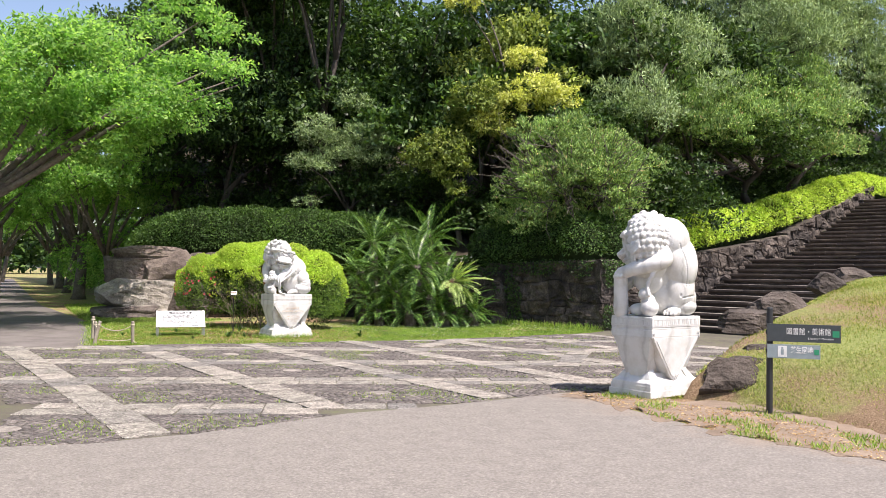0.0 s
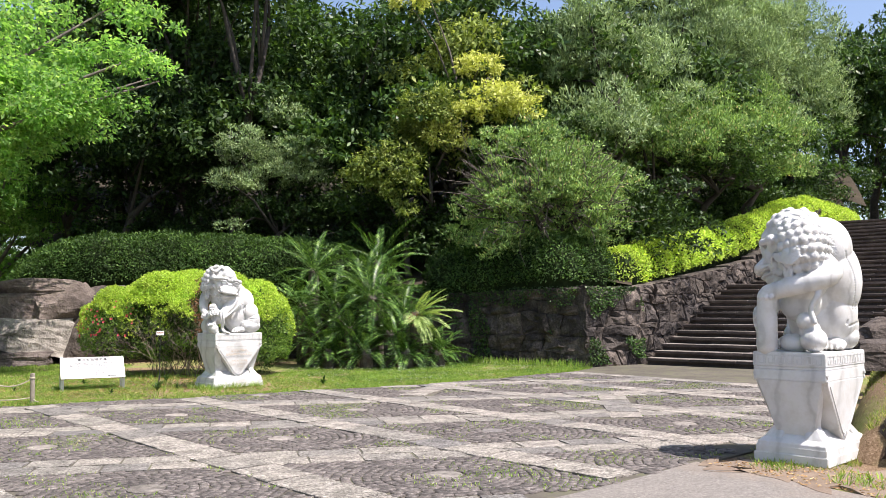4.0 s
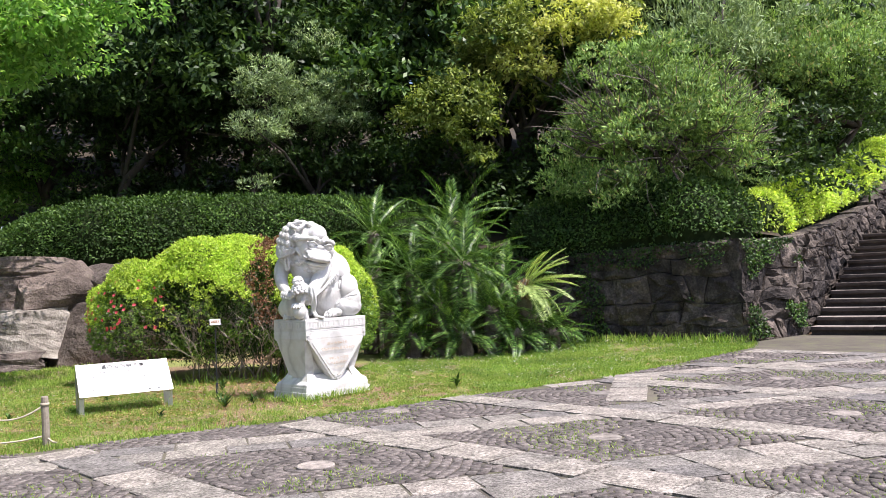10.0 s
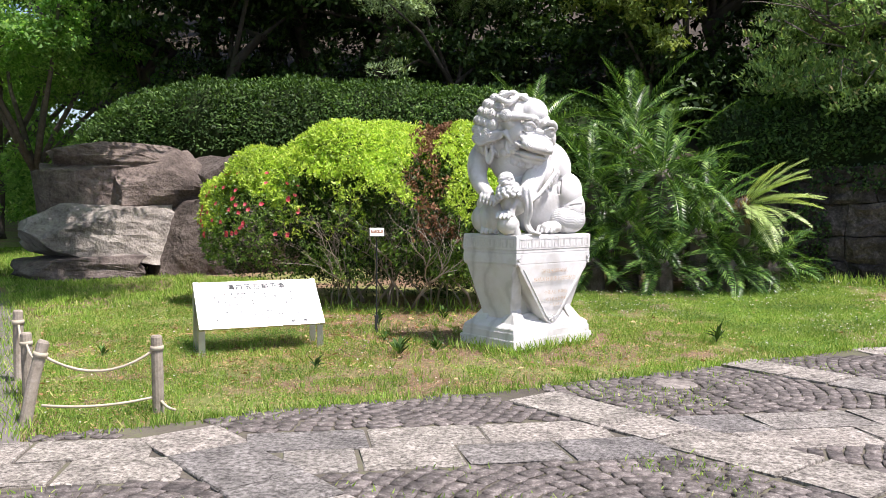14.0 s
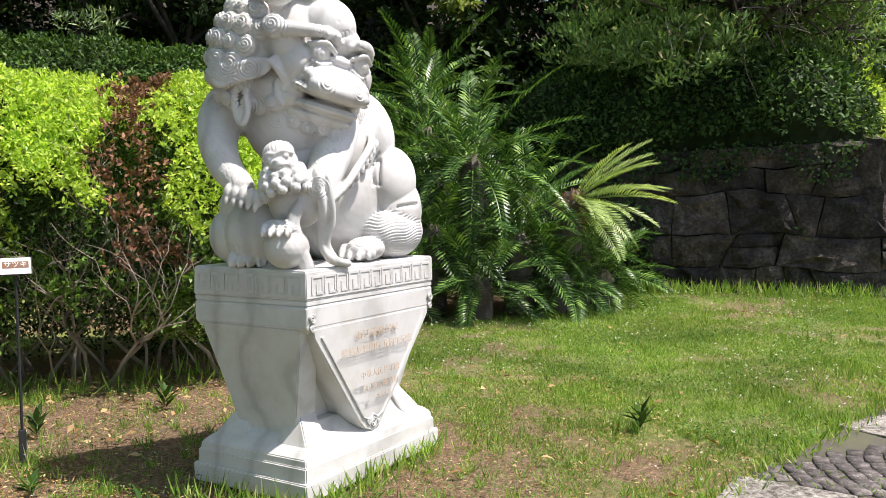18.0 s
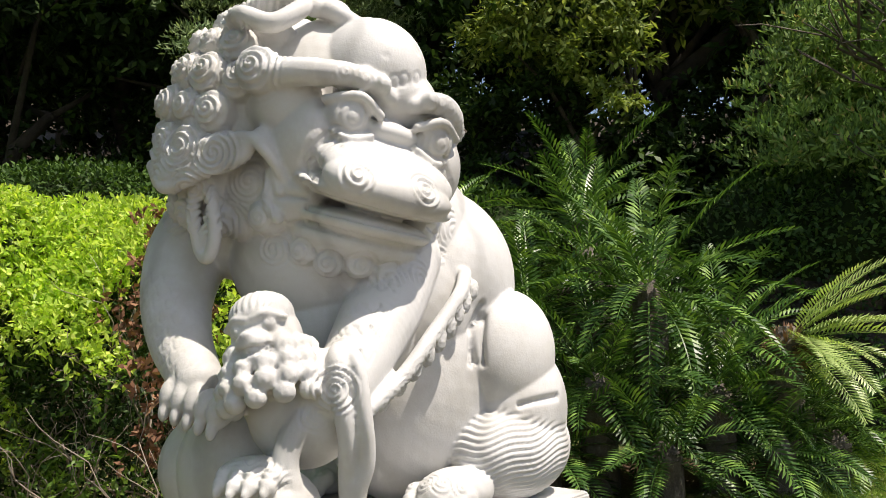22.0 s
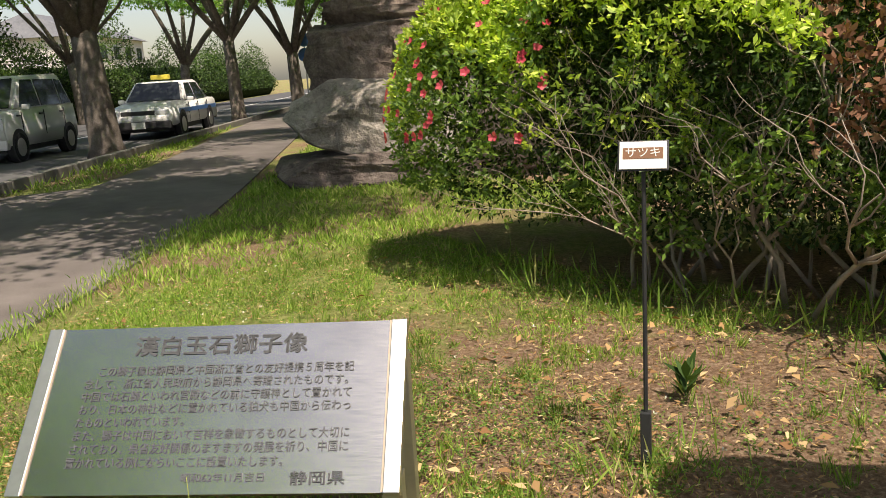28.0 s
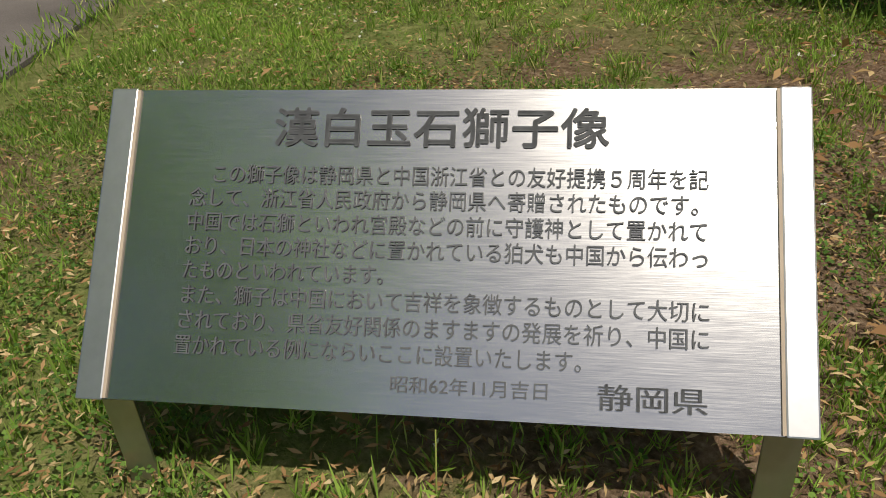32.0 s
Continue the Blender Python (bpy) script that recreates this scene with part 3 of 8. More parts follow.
def build_stairs():
    stairs = tagged(new("stairs"), "wide brown stone stairs climbing the hill in two flights", "stairs", kind="structure")
    turn = math.degrees(math.atan2(ACROSS.y, ACROSS.x))
    meshes = []
    for s in range(4):
        ob = step_slab(1.165, TREAD + 0.09, 0.075, s)
        me = bpy.data.meshes.new("step")
        ob.to_mesh(me)
        ob.free()
        me.materials.append(M["tread"])
        me.materials.append(M["step"])
        # pale tops and dark sides: light and shade put into the colours
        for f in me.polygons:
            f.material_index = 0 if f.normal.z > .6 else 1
        meshes.append(me)
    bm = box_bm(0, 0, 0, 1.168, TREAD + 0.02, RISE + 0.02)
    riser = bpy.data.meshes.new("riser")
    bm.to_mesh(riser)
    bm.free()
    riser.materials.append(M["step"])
    rng = random.Random(3)
    run = 0.0
    for n in range(29):
        if n == 13:
            run += 2.2
        z = RISE * (n + 1)
        for k in range(5):
            st = new("step", meshes[rng.randrange(4)])
            st.parent = stairs
            c = STAIR + ALONG * (run + TREAD / 2) + ACROSS * (0.585 + 1.17 * k)
            st.matrix_basis = pose(c.x, c.y, z - 0.0375 - rng.uniform(0, .006), 0, 0, turn)
            rs = new("riser", riser)
            rs.parent = stairs
            c = c + ALONG * 0.06
            rs.matrix_basis = pose(c.x, c.y, z - 0.075 - RISE / 2, 0, 0, turn)
        run += TREAD
    # solid body under the flights
    v, f = [], []
    prof = [(0.02, -0.1), (0.02, 0.0), (13 * TREAD, 13 * RISE - 0.17), (13 * TREAD + 2.2, 13 * RISE - 0.05), (29 * TREAD + 2.2, 29 * RISE - 0.17), (29 * TREAD + 14, 29 * RISE - 0.02), (29 * TREAD + 14, -0.1)]
    for side in (0.0, STAIR_W + 0.1):
        for a, z in prof:
            p = STAIR + ALONG * a + ACROSS * side
            v.append((p.x, p.y, z))
    n = len(prof)
    f = [tuple(range(n)), tuple(range(2 * n - 1, n - 1, -1))] + [(i, i + n, (i + 1) % n + n, (i + 1) % n) for i in range(n)]
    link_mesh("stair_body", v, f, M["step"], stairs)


def clip_poly(poly, p, n):
    """Keep the part of a 2D polygon where (q - p) . n < 0."""
    out = []
    for q0, q1 in zip(poly, poly[1:] + poly[:1]):
        d0, d1 = (q0[0] - p[0]) * n[0] + (q0[1] - p[1]) * n[1], (q1[0] - p[0]) * n[0] + (q1[1] - p[1]) * n[1]
        if d0 < 0:
            out.append(q0)
        if d0 * d1 < 0:
            k = d0 / (d0 - d1)
            out.append((q0[0] + (q1[0] - q0[0]) * k, q0[1] + (q1[1] - q0[1]) * k))
    return out


def wall_row(parent, a, b, z0, z1, seed, course=0.62, big=1.0):
    """Fitted broken blocks along a wall face from a to b (2D), heights z0 to z1 at both ends."""
    rng = random.Random(seed)
    a, b = Vector((*a, 0)), Vector((*b, 0))
    d = (b - a).normalized()
    out = Vector((d.y, -d.x, 0))
    length = (b - a).length
    top = max(z1)
    lo = lambda s: z0[0] + (z0[1] - z0[0]) * s / length
    hi = lambda s: z1[0] + (z1[1] - z1[0]) * s / length
    levels = [min(z0) - .1]
    while levels[-1] < top:
        levels.append(levels[-1] + course * rng.uniform(.7, 1.35))
    wave = lambda s, i: levels[i] + (.09 * noise.noise((s * .8, i * 3.7, seed)) + .05 * noise.noise((s * 2.3, i * 5.1, seed)) if 0 < i else 0)
    polys = []
    for i in range(len(levels) - 1):
        s, lean = -rng.uniform(0, .5) * big, rng.uniform(-.1, .1)
        while s < length:
            w = big * rng.choice((.45, .7, .9, 1.1, 1.5)) * rng.uniform(.85, 1.15)
            lean2 = rng.uniform(-.13, .13)
            bot = [s + (w) * k / 4 - lean * (1 - k / 4) - lean2 * k / 4 for k in range(5)]
            tops = [s + (w) * k / 4 + lean * (1 - k / 4) + lean2 * k / 4 for k in range(5)]
            poly = [(q, wave(q, i)) for q in bot] + [(q, wave(q, i + 1)) for q in tops[::-1]]
            if rng.random() < .25 and course > .4:
                # a smaller stone wedged above
                m = [(q, (wave(q, i) * .4 + wave(q, i + 1) * .6)) for q in [(x + y) / 2 for x, y in zip(bot, tops)]]
                polys.append(poly[:5] + m[::-1])
                polys.append(m + poly[5:])
            else:
                polys.append(poly)
            s += w
            lean = lean2
    n_hi, n_lo = ((z1[0] - z1[1]) / length, 1.0), (-(z0[0] - z0[1]) / length, -1.0)
    for poly in polys:
        for p, nn in (((0, 0), (-1, 0)), ((length, 0), (1, 0)), ((0, hi(0)), n_hi), ((0, lo(0) - .08), n_lo)):
            if len(poly) > 2:
                poly = clip_poly(poly, p, nn)
        if len(poly) < 3:
            continue
        # finer outline, shrunk by the joint
        fine = []
        for q0, q1 in zip(poly, poly[1:] + poly[:1]):
            n = max(1, int(math.dist(q0, q1) / 0.16))
            fine += [(q0[0] + (q1[0] - q0[0]) * i / n, q0[1] + (q1[1] - q0[1]) * i / n) for i in range(n)]
        cx, cz = sum(q[0] for q in fine) / len(fine), sum(q[1] for q in fine) / len(fine)
        size = max(0.12, max(math.dist(q, (cx, cz)) for q in fine))
        tx, tz, lift = rng.uniform(-.09, .09), rng.uniform(-.1, .1), rng.uniform(-.02, .05)
        v = []
        for k, (scale, depth) in enumerate(((0.99, -.4), (1 - .003 / size, -.035), (1 - .018 / size, .0), (.62, .02), (.25, .025))):
            for x, y in fine:
                x, y = cx + (x - cx) * scale, cz + (y - cz) * scale
                if k:
                    x += .022 * noise.noise((x * 5, y * 5, seed)) * (k < 3)
                    y += .022 * noise.noise((x * 5, y * 5, seed + 9)) * (k < 3)
                h = depth + (lift + tx * (x - cx) + tz * (y - cz)) * (k > 0)
                if k > 1:
                    h += .12 * noise.noise((x * 2.2, y * 2.2, seed * 3.0)) + .07 * noise.noise((x * 7, y * 7, seed * 5.0))
                p = a + d * x + out * (h - .05 - .05 * y)
                v.append((p.x, p.y, y))
        n = len(fine)
        f = [tuple(range(4 * n, 5 * n))]
        for k in range(4):
            f += [(k * n + i, k * n + (i + 1) % n, (k + 1) * n + (i + 1) % n, (k + 1) * n + i) for i in range(n)]
        link_mesh("stone", v, f, M["wallstone"], parent)


def build_walls():
    w = tagged(new("retaining_wall"), "rough dark stone retaining wall under the hedge", "wall", kind="structure")
    wall_row(w, (-8.0, 26.6), (-4.0, 27.0), (0, 0), (1.9, 1.9), 5, course=.5, big=0.85)
    wall_row(w, (-4.0, 27.0), (-0.3, 25.7), (0, 0), (1.9, 1.9), 6, course=.5, big=0.85)
    wall_row(w, (-0.3, 25.7), (2.95, 24.2), (0, 0), (1.9, 2.0), 7, course=.5, big=0.85)
    wall_row(w, (2.95, 24.2), (4.35, 25.6), (0, 0), (2.0, 2.0), 8, course=0.5, big=0.7)
    wall_row(w, (4.35, 25.6), (7.35, 31.1), (0, 1.9), (2.0, 2.75), 9, course=0.42, big=0.65)
    wall_row(w, (7.35, 31.1), (8.5, 33.2), (1.9, 2.1), (2.8, 3.1), 10, course=0.42, big=0.65)
    wall_row(w, (8.5, 33.2), (12.5, 40.6), (2.1, 4.6), (3.2, 5.6), 11, course=0.45, big=0.7)
    # backing behind the blocks
    line = [(-15.5, 27.9), (-11.0, 25.3), (-8.0, 27.3), (-4.0, 27.7), (-0.2, 26.4), (2.6, 25.1), (3.75, 26.1), (6.85, 31.5), (8.0, 33.6), (12.0, 41)]
    top = [1.9, 1.9, 1.8, 1.8, 1.8, 1.9, 1.95, 2.6, 2.9, 5.3]
    v, f = [], []
    for (x, y), t in zip(line, top):
        v += [(x, y, -0.1), (x, y, t), (x - 0.35, y + 0.5, t), (x - 0.35, y + 0.5, -0.1)]
    for i in range(len(line) - 1):
        for k in range(4):
            f.append((4 * i + k, 4 * i + (k + 1) % 4, 4 * i + 4 + (k + 1) % 4, 4 * i + 4 + k))
    link_mesh("wall_core", v, f, M["soil"], w)
    # creepers on the shaded face
    g = np.random.default_rng(44)
    P, U = [], []
    for a2, b2 in (((-4.0, 27.0), (-0.3, 25.7)), ((-0.3, 25.7), (2.95, 24.2)), ((2.95, 24.2), (4.35, 25.6))):
        a2, b2 = np.array(a2), np.array(b2)
        d2 = b2 - a2
        n2 = np.array((d2[1], -d2[0])) / np.hypot(*d2)
        k, z = g.random(5200), g.uniform(.05, 2.0, 5200)
        keep = np.array([noise.noise((q * np.hypot(*d2) * 1.1, zz * 1.3, a2[0])) + .25 * (zz > 1.5) for q, zz in zip(k, z)]) > .22
        k, z = k[keep], z[keep]
        p = a2 + d2 * k[:, None] + n2 * (.03 + g.uniform(0, .06, len(k)) - .05 * z)[:, None]
        P.append(np.column_stack([p, z]))
        U.append(np.tile((n2[0], n2[1], .4), (len(k), 1)))
    P, U = np.concatenate(P), np.concatenate(U)
    v, q = leaf_quads(P, U * .3 + g.normal(size=P.shape), U + g.normal(size=P.shape) * .3, .06, .042, g, .2)
    tagged(new("creeper", quad_mesh("creeper", v, q, M["leaf_mid"])), "small-leaved creeper growing over the stone wall", "creeper", kind="stuff")
    # rocks edging the far side of the stairs
    rng = random.Random(12)
    for i in range(17):
        run = 0.1 + i * 0.95
        z = min(max(run - 0.2, 0) / TREAD, 13) * RISE if run < 6.6 else (13 * RISE if run < 8.3 else 13 * RISE + (run - 8.2) / TREAD * RISE)
        c = STAIR + ALONG * run + ACROSS * (STAIR_W + 0.4 + rng.uniform(-0.1, 0.25))
        s = rng.uniform(0.75, 1.15)
        stone("edging_boulder", 300 + i, (c.x, c.y, z + 0.2), (s * 1.25, s * 0.9, 0.75 * s), rng.uniform(30, 80), M["rock"], None, "brown boulder edging the stone stairs", "boulder", 3)["group"] = "boulders beside the stairs"


def build_rockery():
    lab = "large weathered boulder stacked at the end of the hedge"
    for seed, place, size, turn, m in ((1, (-11.95, 22.95, 0.75), (2.5, 1.5, 1.05), 42, "rocklight"), (12, (-12.1, 22.5, 0.14), (2.0, 1.45, 0.46), 44, "rock"),
                                       (2, (-12.25, 23.05, 1.52), (1.6, 1.3, 0.85), 40, "rock"), (3, (-11.2, 23.75, 1.6), (1.7, 1.3, 1.15), 45, "rock"),
                                       (4, (-11.9, 23.4, 2.1), (2.1, 1.3, 0.42), 40, "rock"), (6, (-10.75, 23.95, 0.6), (1.4, 1.3, 1.35), 42, "rock"),
                                       (8, (-10.35, 24.35, 1.6), (1.3, 1.1, 1.0), 40, "rock"), (9, (-12.9, 24.0, 0.9), (1.5, 1.5, 2.0), 60, "rock"),
                                       (10, (-9.6, 24.9, 0.9), (1.7, 1.2, 1.95), 40, "rock"), (11, (-14.0, 25.5, 0.9), (1.6, 1.6, 2.0), 70, "rock")):
        stone("boulder", seed, place, size, turn, M[m], None, ("pale grey " if m == "rocklight" else "dark brown ") + lab, "boulder", 15, 0.1, 0.97, 0, 9, 0.93, 0.0)
    lab = "dark flat-topped boulder holding up the grassy bank"
    for seed, place, size, turn in ((21, (6.42, 11.75, 0.24), (0.78, 0.62, 0.56), 4), (22, (6.95, 12.0, 0.26), (0.62, 0.5, 0.36), 20), (23, (6.78, 12.35, 0.55), (0.42, 0.34, 0.2), 20),
                                    (24, (6.58, 13.74, 0.9), (0.78, 0.55, 0.34), 20), (25, (7.12, 15.12, 1.12), (0.78, 0.6, 0.4), 40), (26, (8.05, 17.1, 1.44), (0.66, 0.52, 0.44), 30), (27, (8.6, 18.3, 1.6), (0.75, 0.5, 0.34), 30)):
        # bank boulders take the copy darkened for shade
        stone("boulder", seed, place, size, turn, M["rock_shaded"], None, lab, "boulder", 11, 0.12, 0.95, 0, 10, 0.86, 0.05)


build_stairs()
build_walls()
build_rockery()


# ---- foliage ----
def shell_leaves(lobes, per_area, length, width, rng, low=-0.5, droop=0.0, thick=0.3, outward=0.6, clump=0.0, tuft=0):
    """Leaves over the outer part of ellipsoid lobes; tuft: leaves gathered in small sprays of that many."""
    P, W, U = [], [], []
    for cx, cy, cz, rx, ry, rz in lobes:
        area = 4 * math.pi * ((rx * ry) ** 1.6 / 3 + (rx * rz) ** 1.6 / 3 + (ry * rz) ** 1.6 / 3) ** (1 / 1.6)
        n = int(area * per_area)
        m = n if not tuft else max(4, n // tuft)
        d = unit(rng.normal(size=(m, 3)))
        d = d[d[:, 2] > low]
        m = len(d)
        r = 1 - thick * rng.random((m, 1)) ** 1.7
        if clump:
            ph = rng.uniform(0, 9, 3)
            r += clump * (np.sin(d[:, :1] * 9 + ph[0]) * np.sin(d[:, 1:2] * 9 + ph[1]) * np.sin(d[:, 2:] * 8 + ph[2]))
        p = np.array([cx, cy, cz]) + d * r * np.array([rx, ry, rz])
        if tuft:
            rs = np.repeat(rng.uniform(0.16, 0.34, (m, 1)) * min(1.0, max(rx, rz)), tuft, 0)
            d = np.repeat(d, tuft, 0)
            k = unit(rng.normal(size=(len(d), 3)))
            k[:, 2] = np.abs(k[:, 2]) * 0.75
            p = np.repeat(p, tuft, 0) + k * rs * rng.uniform(0.4, 1.0, (len(d), 1))
            d = unit(d * 0.5 + k)
        n = len(d)
        P.append(p)
        W.append(d * outward + rng.normal(size=(n, 3)) * 0.5 + np.array([0, 0, -droop]))
        U.append(d + np.array([0, 0, 0.7]) + rng.normal(size=(n, 3)) * 0.4)
    return leaf_quads(np.concatenate(P), np.concatenate(W), np.concatenate(U), length, width, rng)


def crown_lobes(rng, rx, ry, rz, count, size, flat=0.62, full=False):
    out = []
    for i in range(count):
        d = rng.normal(size=3)
        d /= np.linalg.norm(d)
        if d[2] < -0.35 and not full:
            d[2] *= -0.5
        k = rng.uniform(0.55, 1.0)
        s = size * rng.uniform(0.65, 1.3)
        out.append((d[0] * rx * k, d[1] * ry * k, d[2] * rz * k, s, s, s * flat))
    return out


def wood(base, lobes, height, r0, rng, limbs=6):
    """A trunk that forks into limbs which reach for the lobes."""
    chunks = []
    bend = [Vector((rng.uniform(-.25, .25) * k, rng.uniform(-.25, .25) * k, height * k / 5)) for k in range(6)]
    chunks.append(tube([b + Vector(base) for b in bend], [r0 * (1 - 0.13 * k) for k in range(6)], 9))
    order = sorted(lobes, key=lambda l: l[2])
    for i in range(min(limbs, len(order))):
        l = order[int(i * len(order) / max(1, limbs))]
        k = rng.randrange(2, 6) if hasattr(rng, "randrange") else int(rng.integers(2, 6))
        a = bend[k] + Vector(base)
        e = Vector(l[:3]) + Vector(base) + Vector((0, 0, 0))
        mid = a.lerp(e, 0.5) + Vector((0, 0, 0.12 * (e - a).length))
        rr = r0 * (0.5 - 0.05 * k)
        chunks.append(tube([a, a.lerp(mid, 0.5), mid, mid.lerp(e, 0.6), e], [rr, rr * 0.8, rr * 0.62, rr * 0.4, rr * 0.15], 6))
    return joined(chunks)


KINDS = {
    "evergreen": dict(r=(3.4, 3.0, 3.6), lobes=19, size=1.4, per=66, leaf=(0.19, 0.095), mat="leaf_dark", droop=0.35, label="dense dark evergreen tree on the wooded hill"),
    "broadleaf": dict(r=(3.2, 2.8, 3.4), lobes=18, size=1.25, per=66, leaf=(0.18, 0.09), mat="leaf_mid", droop=0.35, label="glossy broad-leaved evergreen tree on the hill"),
    "juniper": dict(r=(3.0, 2.3, 3.0), lobes=34, size=0.95, per=190, leaf=(0.11, 0.05), mat="leaf_juniper", droop=-0.6, tuft=26, label="grey-green juniper tree with feathery upright sprays"),
    "pine": dict(r=(2.6, 2.3, 4.2), lobes=28, size=0.9, per=190, leaf=(0.14, 0.034), mat="leaf_pine", droop=-0.2, tuft=26, label="tall soft-needled pine tree on the hill"),
    "olive": dict(r=(2.6, 2.2, 3.0), lobes=15, size=0.85, per=90, leaf=(0.17, 0.08), mat="leaf_olive", droop=0.35, label="olive-green oak tree with clumps of young leaves"),
}
KINDS["round_juniper"] = dict(r=(2.65, 1.9, 2.0), lobes=70, size=0.72, per=230, leaf=(0.11, 0.036), mat="leaf_juniper", droop=-0.5, tuft=26, rise=2.3, full=True, low=-0.9, label="rounded grey-green juniper above the stone wall")
PROTO = {}


def tree_proto(kind, variant):
    key = (kind, variant)
    if key in PROTO:
        return PROTO[key]
    k = KINDS[kind]
    rng = np.random.default_rng(sum(map(ord, kind)) * 7 + variant)
    lobes = crown_lobes(rng, *k["r"], k["lobes"], k["size"], full=k.get("full", False))
    h = k.get("rise", k["r"][2] * 0.78)
    up = [(a, b, c + h, d, e, f) for a, b, c, d, e, f in lobes]
    v, q = shell_leaves(up, k["per"], *k["leaf"], rng, low=k.get("low", -0.5), droop=k["droop"], thick=0.45, clump=0.14, tuft=k.get("tuft", 18))
    crown = quad_mesh("crown", v, q, M[k["mat"]])
    wv, wf = wood((0, 0, 0), up, h * 0.95, 0.2, rng, 8)
    me = bpy.data.meshes.new("trunk")
    me.from_pydata(wv, [], wf)
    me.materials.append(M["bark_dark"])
    me.shade_smooth()
    PROTO[key] = (crown, me)
    return PROTO[key]


def hill_z(x, y):
    p = np.array([[x, y]])
    d = poly_dist(p, WALL_LINE)[0]
    return 1.75 + 0.34 * d


def tree(kind, variant, x, y, z=None, scale=1.0, turn=0.0, stretch=1.0, label=""):
    crown, trunk = tree_proto(kind, variant)
    t = new("tree")
    z = hill_z(x, y) if z is None else z
    t.matrix_basis = Matrix.LocRotScale((x, y, z), Euler((0, 0, radians(turn))), (scale, scale, scale * stretch))
    tagged(t, label or KINDS[kind]["label"], "tree", "trees on the wooded hill")
    for nm, me in (("trunk", trunk), ("crown", crown)):
        o = new(nm, me)
        o.parent = t
    return t


def build_wood():
    # the front rank above the wall
    bush = tree("round_juniper", 0, 1.7, 26.6, 2.2, 1.0, 20, 1.0, "rounded grey-green juniper with bare twigs showing, above the stone wall")
    # bare silvery twigs between the sprays, towards the plaza
    g = np.random.default_rng(19)
    chunks = []
    for i in range(120):
        w, e = math.radians(g.uniform(215, 335) - 20), g.uniform(-.55, .75)
        d = Vector((math.cos(w) * math.cos(e), math.sin(w) * math.cos(e), math.sin(e)))
        end = Vector((d.x * 2.95, d.y * 2.25, 2.3 + d.z * 2.2)) * g.uniform(.93, 1.02)
        a = Vector((d.x * 1.9, d.y * 1.4, 2.0 + d.z * 1.3))
        side = Vector(g.normal(size=3)) * .16
        chunks.append(tube([a, a.lerp(end, .4) + side, a.lerp(end, .75) + side * .4, end], [.02, .015, .011, .005], 5))
        tip = end + Vector(g.normal(size=3)) * .3
        chunks.append(tube([a.lerp(end, .6) + side * .7, tip.lerp(end, .4), tip], [.01, .007, .004], 4))
    v, f = joined(chunks)
    link_mesh("branchwork", v, f, M["bark"], bush, True)
    tree("juniper", 1, 5.6, 32.5, 3.4, 1.05, 140, 1.15)
    tree("pine", 1, 3.6, 31.5, 3.4, 1.15, 250, 1.25)
    tree("broadleaf", 0, 0.2, 30.6, 3.0, 1.0, 120, 1.0)
    tree("juniper", 0, 8.4, 37.0, 4.3, 1.1, 80, 1.1)
    tree("broadleaf", 1, 7.0, 35.0, 4.4, 0.9, 200, 0.9)
    tree("pine", 0, 9.5, 42.0, 5.5, 1.25, 10, 1.25)
    tree("pine", 1, 12.3, 47.0, 6.5, 1.25, 110, 1.2)
    tree("pine", 0, 6.4, 40.0, 5.6, 1.35, 230, 1.3)
    tree("broadleaf", 0, 16.5, 55.0, 7.0, 1.35, 90, 1.5)
    tree("evergreen", 1, 19.5, 58.0, 5.5, 1.5, 30, 1.5)
    tree("broadleaf", 1, 15.2, 50.5, 4.8, 1.0, 130, 1.0)
    tree("broadleaf", 0, 22.5, 55.0, 5.0, 1.4, 200, 1.4)
    tree("broadleaf", 0, 27.0, 52.0, 5.5, 1.4, 300, 1.3)
    tree("evergreen", 1, 32.0, 50.0, 6.0, 1.3, 20, 1.0)
    tree("broadleaf", 1, 24.0, 62.0, 5.0, 1.6, 60, 1.0)
    tree("olive", 0, -1.2, 30.0, 3.2, 1.15, 0, 1.25)
    tree("pine", 1, -6.9, 28.3, 2.3, 0.8, 60, 1.0, "thin silvery pine sapling among dark trees")
    # dark mass behind
    spots = [(-15.5, 30.5, 0, 1.1), (-12.4, 28.6, 1, 0.95), (-10.5, 31.5, 2, 1.2), (-8.2, 30.8, 0, 1.15), (-4.8, 31.0, 1, 1.2), (-2.6, 33.0, 2, 1.3), (0.6, 34.0, 0, 1.35),
             (4.2, 36.5, 1, 1.35), (-6.5, 34.5, 2, 1.4), (-13.5, 34.5, 1, 1.4), (-18.5, 34.0, 0, 1.3), (-22.5, 38.5, 2, 1.3), (-27.0, 43.0, 1, 1.35), (-10.0, 37.0, 0, 1.6), (-3.0, 38.5, 1, 1.65), (3.0, 41.5, 2, 1.6), (9.0, 46.5, 0, 1.5),
             (-17.5, 40.0, 2, 1.6), (-33.0, 49.0, 0, 1.4), (-24.0, 48.0, 1, 1.6)]
    for i, (x, y, v, s) in enumerate(spots):
        tree("evergreen" if i % 2 else "broadleaf", v % 2, x, y, None, s, 77 * i, 1.15)
    # light new growth
    rng = np.random.default_rng(4)
    t = tagged(new("tree"), "tree with bright yellow new leaves above the juniper", "tree", "trees on the wooded hill")
